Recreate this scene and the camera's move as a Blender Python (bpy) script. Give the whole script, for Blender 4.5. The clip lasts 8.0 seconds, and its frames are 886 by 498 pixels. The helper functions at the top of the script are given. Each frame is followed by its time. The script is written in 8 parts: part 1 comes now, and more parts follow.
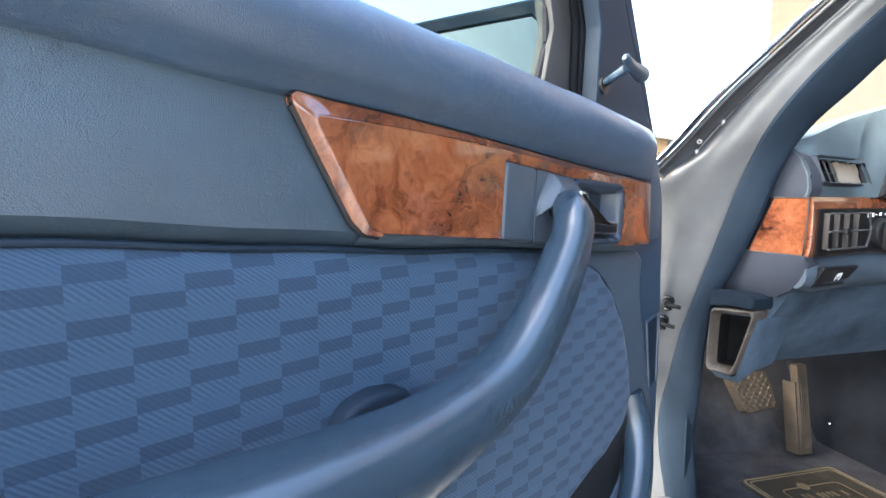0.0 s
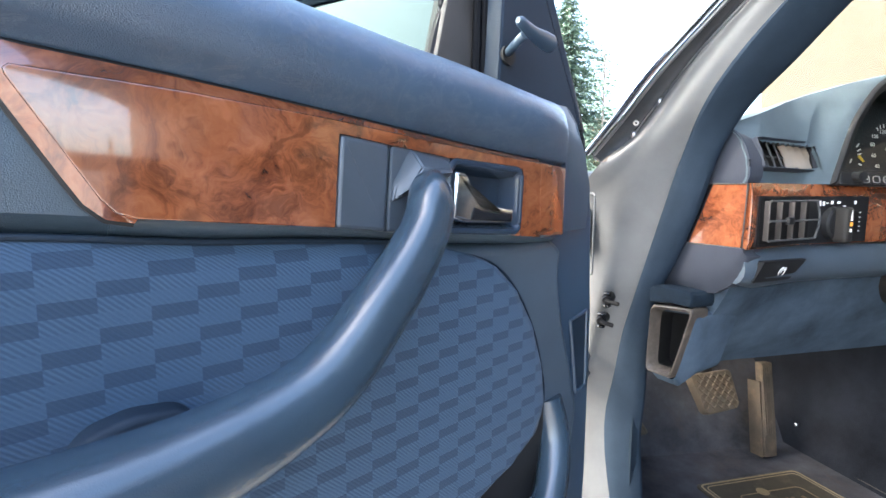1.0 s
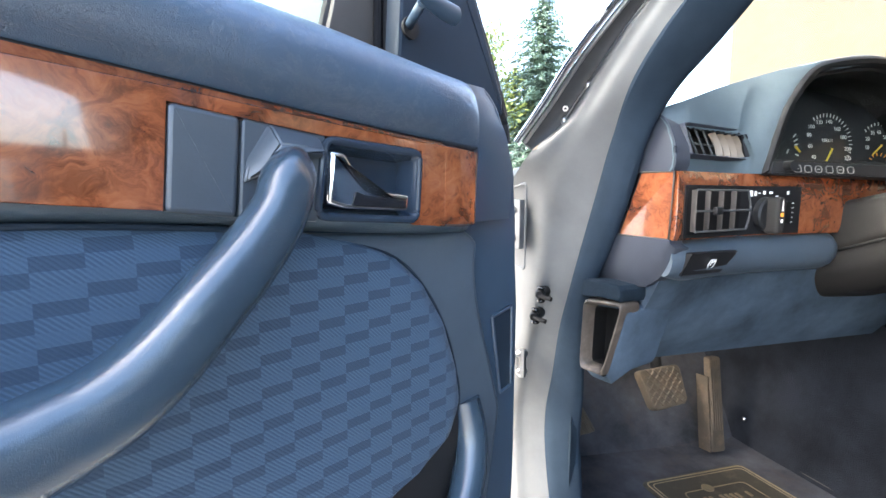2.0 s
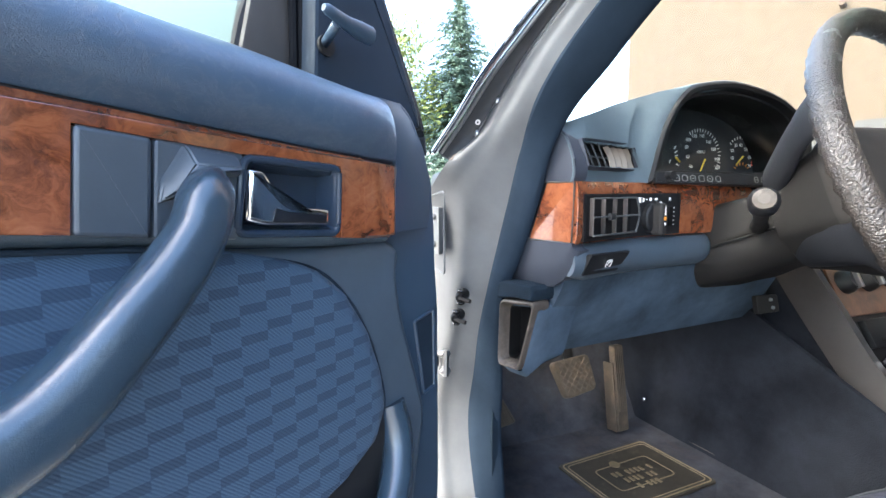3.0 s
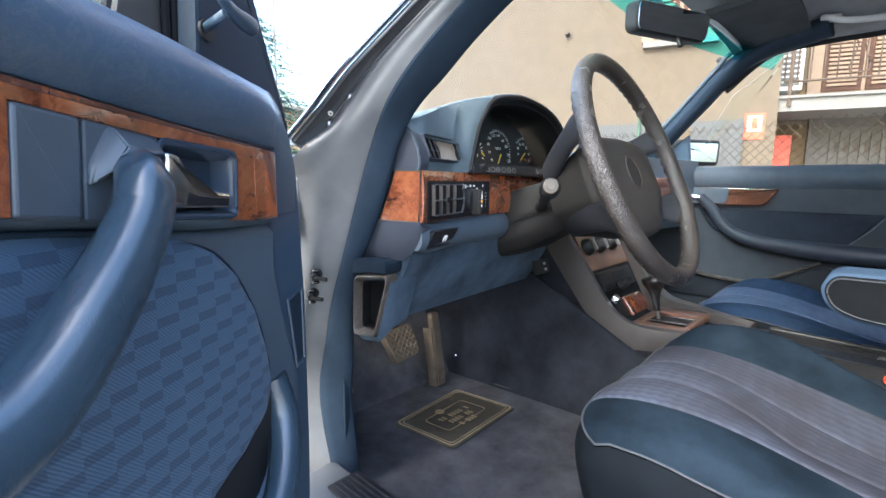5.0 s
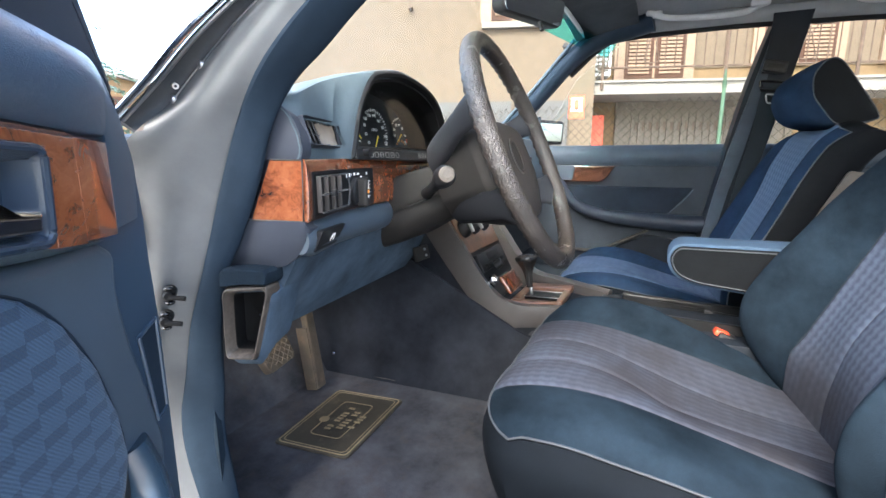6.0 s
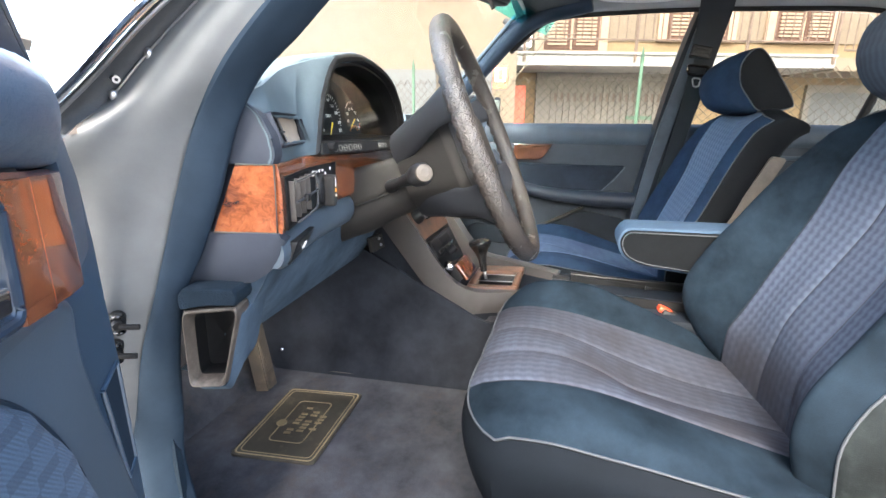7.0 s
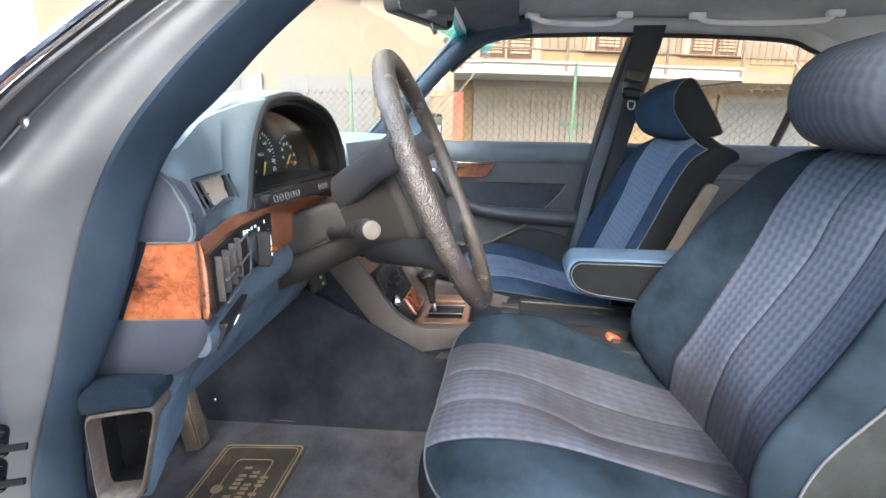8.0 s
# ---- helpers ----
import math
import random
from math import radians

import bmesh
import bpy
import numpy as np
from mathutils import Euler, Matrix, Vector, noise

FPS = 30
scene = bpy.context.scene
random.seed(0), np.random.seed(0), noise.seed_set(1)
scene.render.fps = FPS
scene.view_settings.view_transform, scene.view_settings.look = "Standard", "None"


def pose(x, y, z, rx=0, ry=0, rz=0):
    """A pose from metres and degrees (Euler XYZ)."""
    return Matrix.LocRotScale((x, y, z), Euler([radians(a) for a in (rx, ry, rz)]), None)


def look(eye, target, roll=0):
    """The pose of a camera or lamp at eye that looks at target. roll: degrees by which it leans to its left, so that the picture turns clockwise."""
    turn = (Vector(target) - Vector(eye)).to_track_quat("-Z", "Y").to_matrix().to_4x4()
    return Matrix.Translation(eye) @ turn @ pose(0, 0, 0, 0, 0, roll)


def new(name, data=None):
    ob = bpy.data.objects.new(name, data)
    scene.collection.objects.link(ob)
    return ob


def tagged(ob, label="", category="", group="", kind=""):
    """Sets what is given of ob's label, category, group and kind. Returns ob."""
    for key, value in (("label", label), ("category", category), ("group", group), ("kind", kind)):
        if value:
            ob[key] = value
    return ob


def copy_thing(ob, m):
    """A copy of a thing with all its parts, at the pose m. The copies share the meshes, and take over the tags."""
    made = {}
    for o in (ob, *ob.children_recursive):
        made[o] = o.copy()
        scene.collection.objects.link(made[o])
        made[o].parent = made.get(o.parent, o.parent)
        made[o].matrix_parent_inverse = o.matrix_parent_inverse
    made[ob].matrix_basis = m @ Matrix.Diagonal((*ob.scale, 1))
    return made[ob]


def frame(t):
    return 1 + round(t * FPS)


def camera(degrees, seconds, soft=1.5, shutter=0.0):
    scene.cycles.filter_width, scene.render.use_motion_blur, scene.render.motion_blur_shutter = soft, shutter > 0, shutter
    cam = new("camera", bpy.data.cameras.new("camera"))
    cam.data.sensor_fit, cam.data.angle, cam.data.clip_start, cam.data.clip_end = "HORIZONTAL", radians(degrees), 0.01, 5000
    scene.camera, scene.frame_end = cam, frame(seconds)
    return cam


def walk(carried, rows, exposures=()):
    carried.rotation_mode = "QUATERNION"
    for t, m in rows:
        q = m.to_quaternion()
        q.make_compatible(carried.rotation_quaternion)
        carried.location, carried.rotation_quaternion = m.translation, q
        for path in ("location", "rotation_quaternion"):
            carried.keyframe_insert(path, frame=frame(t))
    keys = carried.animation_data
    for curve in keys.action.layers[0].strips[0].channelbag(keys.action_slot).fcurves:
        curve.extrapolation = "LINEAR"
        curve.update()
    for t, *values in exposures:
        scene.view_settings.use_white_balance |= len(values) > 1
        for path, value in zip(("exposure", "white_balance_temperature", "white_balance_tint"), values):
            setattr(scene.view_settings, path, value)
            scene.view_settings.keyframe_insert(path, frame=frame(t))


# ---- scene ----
# camera and walk
cam = camera(87.1, 8.0)
# seconds, place, turn to the left from +y, tilt up, lean
ROWS = [
    (0, 0.0000, 0.0000, 0.8600, -8.50, -5.60, 0.00),
    (0.5, 0.0628, 0.0250, 0.8554, -8.56, -6.09, 0.01),
    (1, 0.1202, 0.0377, 0.8526, -8.55, -6.43, 0.02),
    (1.2, 0.1356, 0.0473, 0.8519, -8.96, -6.26, -0.21),
    (1.5, 0.1641, 0.0538, 0.8421, -9.06, -6.61, 0.06),
    (2, 0.1977, 0.0615, 0.8425, -11.15, -6.75, 0.16),
    (2.2, 0.2010, 0.0630, 0.8402, -13.15, -6.38, -0.31),
    (3.3, 0.1870, 0.0235, 0.8640, -22.99, -7.08, -0.02),
    (3.5, 0.1759, 0.0119, 0.8711, -24.66, -7.32, 0.10),
    (4, 0.1288, 0.0009, 0.8763, -30.04, -7.58, 0.05),
    (4.2, 0.1076, -0.0085, 0.8809, -32.51, -7.93, 0.26),
    (5.3, 0.0770, 0.0454, 0.8463, -51.93, -8.42, 0.13),
    (5.5, 0.0851, 0.0647, 0.8479, -55.71, -8.73, 0.01),
    (6, 0.1028, 0.1173, 0.8715, -64.46, -11.25, -0.08),
    (6.2, 0.1042, 0.1307, 0.8767, -67.48, -12.72, 0.29),
    (6.5, 0.1048, 0.1548, 0.8928, -70.43, -13.92, 0.21),
    (6.7, 0.1063, 0.1768, 0.9055, -71.90, -14.54, 0.45),
    (7, 0.1116, 0.2057, 0.9112, -74.19, -15.14, 0.38),
    (7.2, 0.1216, 0.2215, 0.9215, -75.81, -15.74, 0.77),
    (7.5, 0.1387, 0.2331, 0.9351, -77.94, -15.78, 0.65),
    (7.7, 0.1525, 0.2361, 0.9543, -79.39, -15.81, 0.92),
    (8, 0.1726, 0.2342, 0.9717, -81.60, -14.87, 0.65),
]
EXPOSURES = [(0.0, 3.62, 6350, 7), (1.0, 3.64, 6400, 8), (2.0, 3.76, 6400, 8), (3.5, 3.26, 5900, 7), (4.0, 3.15, 5850, 7), (5.5, 3.1, 5900, 7), (6.5, 3.6, 6250, 8), (7.0, 3.68, 6300, 8), (8.0, 3.66, 6350, 9)]
walk(cam, [(t, pose(x, y, z, 90 + tilt, 0, yaw) @ pose(0, 0, 0, 0, 0, lean)) for t, x, y, z, yaw, tilt, lean in ROWS], exposures=EXPOSURES)

# world and sun
world = bpy.data.worlds.new("sky")
scene.world = world
world.use_nodes = True
wn = world.node_tree
sky = wn.nodes.new("ShaderNodeTexSky")
sky.sky_type, sky.sun_disc = "NISHITA", False
sky.sun_elevation, sky.sun_rotation = radians(42), radians(-90)
sky.air_density, sky.dust_density, sky.ozone_density = 1.0, 4.0, 1.0
background = wn.nodes["Background"]
wn.links.new(sky.outputs[0], background.inputs[0])
background.inputs[1].default_value = 0.15
sun = new("sun", bpy.data.lights.new("sun", "SUN"))
sun.data.energy, sun.data.angle, sun.data.color = 0.38, radians(25), (1.0, 0.96, 0.9)
sun.matrix_world = look((0, 0, 0), (0.743, 0.0, -0.669))


# ---- materials ----
class Nodes:
    """A small helper that strings shader nodes together."""

    def __init__(self, name):
        self.mat = bpy.data.materials.new(name)
        self.mat.use_nodes = True
        self.tree = self.mat.node_tree
        self.bsdf = self.tree.nodes["Principled BSDF"]
        self.coord = self.add("ShaderNodeTexCoord")

    def add(self, kind):
        return self.tree.nodes.new(kind)

    def link(self, a, b):
        self.tree.links.new(a, b)

    def noise(self, scale, detail=4, rough=0.6, distort=0.0, vec=None):
        n = self.add("ShaderNodeTexNoise")
        n.inputs["Scale"].default_value, n.inputs["Detail"].default_value = scale, detail
        n.inputs["Roughness"].default_value, n.inputs["Distortion"].default_value = rough, distort
        self.link(vec or self.coord.outputs["Object"], n.inputs["Vector"])
        return n.outputs[0]

    def ramp(self, fac, stops, mode="LINEAR"):
        r = self.add("ShaderNodeValToRGB")
        r.color_ramp.interpolation = mode
        e = r.color_ramp.elements
        while len(e) < len(stops):
            e.new(0.5)
        for el, (p, c) in zip(e, stops):
            el.position, el.color = p, (*c, 1) if hasattr(c, "__len__") else (c, c, c, 1)
        self.link(fac, r.inputs[0])
        return r.outputs[0]

    def mix(self, fac, a, b, mode="MIX"):
        m = self.add("ShaderNodeMix")
        m.data_type, m.blend_type = "RGBA", mode
        for value, socket in ((fac, m.inputs[0]), (a, m.inputs[6]), (b, m.inputs[7])):
            if hasattr(value, "links"):
                self.link(value, socket)
            elif hasattr(value, "__len__"):
                socket.default_value = (*value, 1)
            else:
                socket.default_value = value
        return m.outputs[2]

    def math(self, op, a, b=0.0):
        m = self.add("ShaderNodeMath")
        m.operation = op
        for value, socket in ((a, m.inputs[0]), (b, m.inputs[1])):
            if hasattr(value, "links"):
                self.link(value, socket)
            else:
                socket.default_value = value
        return m.outputs[0]

    def bump(self, height, strength=0.3, distance=0.002):
        b = self.add("ShaderNodeBump")
        b.inputs["Strength"].default_value, b.inputs["Distance"].default_value = strength, distance
        self.link(height, b.inputs["Height"])
        self.link(b.outputs[0], self.bsdf.inputs["Normal"])
        self.link(b.outputs[0], self.bsdf.inputs["Coat Normal"])

    def finish(self, color, rough=0.5, metal=0.0, coat=0.0, sheen=0.0, spec=0.5):
        for value, key in ((color, "Base Color"), (rough, "Roughness")):
            if hasattr(value, "links"):
                self.link(value, self.bsdf.inputs[key])
            else:
                self.bsdf.inputs[key].default_value = (*value, 1) if key == "Base Color" else value
        self.bsdf.inputs["Metallic"].default_value = metal
        self.bsdf.inputs["Coat Weight"].default_value = coat
        self.bsdf.inputs["Coat Roughness"].default_value = 0.04
        self.bsdf.inputs["Sheen Weight"].default_value = sheen
        self.bsdf.inputs["Specular IOR Level"].default_value = spec
        return self.mat


def surface(name, color, rough=0.5, grain=400, grain_depth=0.0004, vary=0.12, metal=0.0, sheen=0.0, spec=0.5, wear=None, coat=0.0):
    """A plain surface with a fine grain, broad blotches and a slightly uneven gloss."""
    n = Nodes(name)
    fine, broad = n.noise(grain, 3), n.noise(9, 5, 0.65)
    dark = tuple(c * (1 - vary * 1.4) for c in color)
    light = tuple(min(1, c * (1 + vary * 1.4)) for c in color)
    col = n.mix(n.ramp(broad, [(0.3, 0.0), (0.7, 1.0)]), dark, light)
    col = n.mix(n.math("MULTIPLY", fine, vary), col, (0, 0, 0))
    if wear:
        col = n.mix(n.ramp(n.noise(23, 6, 0.7), [(0.52, 0.0), (0.72, 0.6)]), col, wear)
    n.bump(fine, 0.5, grain_depth)
    r = n.math("ADD", n.math("MULTIPLY", broad, 0.24), rough - 0.12)
    mat = n.finish(col, r, metal, coat, sheen, spec)
    n.bsdf.inputs["Coat Roughness"].default_value = 0.3
    return mat


def vinyl(name, color, rough=0.42, depth=0.4, coat=0.0):
    n = Nodes(name)
    warped = n.add("ShaderNodeTexVoronoi")
    warped.feature = "DISTANCE_TO_EDGE"
    warped.inputs["Scale"].default_value = 900
    n.link(n.coord.outputs["Object"], warped.inputs["Vector"])
    pores = n.noise(650, 2)
    crease = n.ramp(n.noise(34, 6, 0.7, 1.8), [(0.48, 0.0), (0.5, 1.0), (0.52, 0.0)])
    fold = n.noise(14, 3)
    h = n.math("ADD", n.math("MULTIPLY", warped.outputs[0], 1.2), n.math("MULTIPLY", pores, 0.3))
    h = n.math("SUBTRACT", h, n.math("MULTIPLY", n.math("MULTIPLY", crease, n.ramp(n.noise(7), [(0.4, 0.0), (0.6, 1.0)])), 2.4))
    n.bump(n.math("ADD", h, fold), depth, 0.0006)
    dark, light = tuple(c * 0.82 for c in color), tuple(c * 1.2 for c in color)
    col = n.mix(n.ramp(n.noise(6, 6, 0.65), [(0.3, 0.0), (0.7, 1.0)]), dark, light)
    mat = n.finish(col, n.math("ADD", n.math("MULTIPLY", n.noise(11, 5), 0.2), rough - 0.1), coat=coat)
    n.bsdf.inputs["Coat Roughness"].default_value = 0.2
    return mat


def burl(name, rough=0.12, k=1.0, coat=1.0, tone=(0.022, 0.012, 0.008)):
    n = Nodes(name)
    warp = n.add("ShaderNodeTexNoise")
    warp.inputs["Scale"].default_value, warp.inputs["Detail"].default_value = 14, 4
    n.link(n.coord.outputs["Object"], warp.inputs["Vector"])
    v = n.mix(0.1, n.coord.outputs["Object"], warp.outputs["Color"])
    swirl = n.noise(26, 8, 0.72, 2.6, v)
    eyes = n.add("ShaderNodeTexVoronoi")
    eyes.feature = "SMOOTH_F1"
    eyes.inputs["Scale"].default_value = 34
    n.link(v, eyes.inputs["Vector"])
    fig = n.math("ADD", n.math("MULTIPLY", swirl, 0.8), n.math("MULTIPLY", eyes.outputs[0], 0.32))
    col = n.ramp(fig, [(0.34, (0.045, 0.015, 0.008)), (0.45, (0.13, 0.038, 0.016)), (0.56, (0.235, 0.072, 0.027)), (0.72, (0.3, 0.106, 0.045))])
    spots = n.ramp(n.noise(38, 4, 0.6, 1.0, v), [(0.54, 0.0), (0.66, 0.55)])
    col = n.mix(spots, col, (0.05, 0.014, 0.007))
    streak = n.noise(90, 6, 0.7, 1.5, v)
    col = n.mix(n.math("MULTIPLY", streak, 0.3), col, (0.08, 0.02, 0.008))
    if k < 1:
        col = n.mix(1 - k, col, tone)
    n.bump(n.noise(40, 2), 0.05, 0.0004)
    mat = n.finish(col, n.math("ADD", n.math("MULTIPLY", n.noise(25, 4), 0.12), rough - 0.04), coat=coat)
    n.bsdf.inputs["Coat IOR"].default_value = 1.68
    return mat


def checked_cloth(name, cell, dark, light):
    """Stepped checks of two blues, one column set off from the next, with a slanting twill thread."""
    n = Nodes(name)
    xyz = n.add("ShaderNodeSeparateXYZ")
    n.link(n.coord.outputs["Object"], xyz.inputs[0])
    col_no = n.math("FLOOR", n.math("DIVIDE", xyz.outputs[0], cell[0]))
    row_no = n.math("FLOOR", n.math("DIVIDE", xyz.outputs[2], cell[1]))
    step = n.math("FLOORED_MODULO", n.math("SUBTRACT", row_no, col_no), 3.0)
    is_dark = n.math("LESS_THAN", step, 0.5)
    is_mid = n.math("COMPARE", step, 1.0)
    wave = n.add("ShaderNodeTexWave")
    wave.bands_direction = "DIAGONAL"
    wave.inputs["Scale"].default_value, wave.inputs["Distortion"].default_value = 190, 0.6
    n.link(n.coord.outputs["Object"], wave.inputs["Vector"])
    fine = n.noise(700, 3)
    shade = n.mix(n.math("MULTIPLY", is_mid, 0.2), light, dark)
    shade = n.mix(n.math("MULTIPLY", is_dark, 0.9), shade, dark)
    shade = n.mix(n.math("MULTIPLY", n.math("MULTIPLY", wave.outputs[0], n.math("SUBTRACT", 0.75, n.math("MULTIPLY", n.math("ADD", is_dark, is_mid), 0.5))), 0.6), shade, tuple(c * 0.45 for c in dark))
    shade = n.mix(n.math("MULTIPLY", n.noise(9, 5), 0.3), shade, tuple(c * 0.7 for c in dark))
    shade = n.mix(n.math("MULTIPLY", fine, 0.25), shade, tuple(c * 0.4 for c in dark))
    n.bump(n.math("ADD", n.math("MULTIPLY", wave.outputs[0], 0.7), n.math("SUBTRACT", fine, is_dark)), 0.5, 0.0006)
    return n.finish(shade, 0.88, sheen=0.08, spec=0.1)


def seat_cloth(name, dark, light, worn=(0.05, 0.043, 0.044)):
    """Napped cloth with narrow zigzag stripes along the flutes."""
    n = Nodes(name)
    xyz = n.add("ShaderNodeSeparateXYZ")
    n.link(n.coord.outputs["Object"], xyz.inputs[0])
    along = n.math("SUBTRACT", xyz.outputs[2], xyz.outputs[1])
    zig = n.math("PINGPONG", along, 0.0105)
    x = n.math("ADD", xyz.outputs[0], n.math("MULTIPLY", zig, 0.34))
    stripe = n.math("SINE", n.math("MULTIPLY", x, 6.2832 / 0.0162))
    stripe = n.math("ADD", n.math("MULTIPLY", stripe, 0.5), 0.5)
    patch = n.math("LESS_THAN", zig, 0.0052)
    # wear, plus the cushion's deeper shade against the backrest, painted in by height
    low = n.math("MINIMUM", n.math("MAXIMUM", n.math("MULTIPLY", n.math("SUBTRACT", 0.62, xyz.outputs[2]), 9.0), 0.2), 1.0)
    nap, broad = n.noise(900, 3), n.noise(7, 5, 0.65)
    fac = n.math("ADD", n.math("ADD", n.math("MULTIPLY", stripe, 0.44), 0.1), n.math("MULTIPLY", patch, 0.14))
    col = n.mix(fac, dark, light)
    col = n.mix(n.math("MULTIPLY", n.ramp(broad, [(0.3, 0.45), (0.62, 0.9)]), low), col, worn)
    col = n.mix(n.math("MULTIPLY", nap, 0.25), col, tuple(c * 0.4 for c in dark))
    n.bump(n.math("ADD", n.math("MULTIPLY", stripe, 0.8), nap), 0.35, 0.0007)
    return n.finish(col, 0.9, spec=0.04)


def glass(name, tint=(0.93, 0.98, 0.96), ior=1.15):
    n = Nodes(name)
    n.bsdf.inputs["Transmission Weight"].default_value = 1.0
    n.bsdf.inputs["IOR"].default_value = ior
    return n.finish(tint, 0.0)


def leather(name, color):
    """Coarse shiny leather: raised, drawn-out grain."""
    n = Nodes(name)
    cells = n.add("ShaderNodeTexVoronoi")
    cells.feature = "SMOOTH_F1"
    cells.inputs["Scale"].default_value = 470
    warp = n.noise(60, 3, 0.6)
    n.link(n.mix(0.02, n.coord.outputs["Object"], warp), cells.inputs["Vector"])
    h = n.math("SUBTRACT", n.math("MULTIPLY", n.noise(330, 4, 0.7, 1.0), 0.5), cells.outputs[0])
    n.bump(h, 1.0, 0.0016)
    col = n.mix(n.ramp(n.noise(12, 5, 0.65), [(0.35, 0.0), (0.7, 1.0)]), color, tuple(c * 1.9 for c in color))
    mat = n.finish(col, n.math("ADD", n.math("MULTIPLY", n.noise(40, 4), 0.2), 0.15), coat=0.35)
    n.bsdf.inputs["Coat Roughness"].default_value = 0.3
    return mat


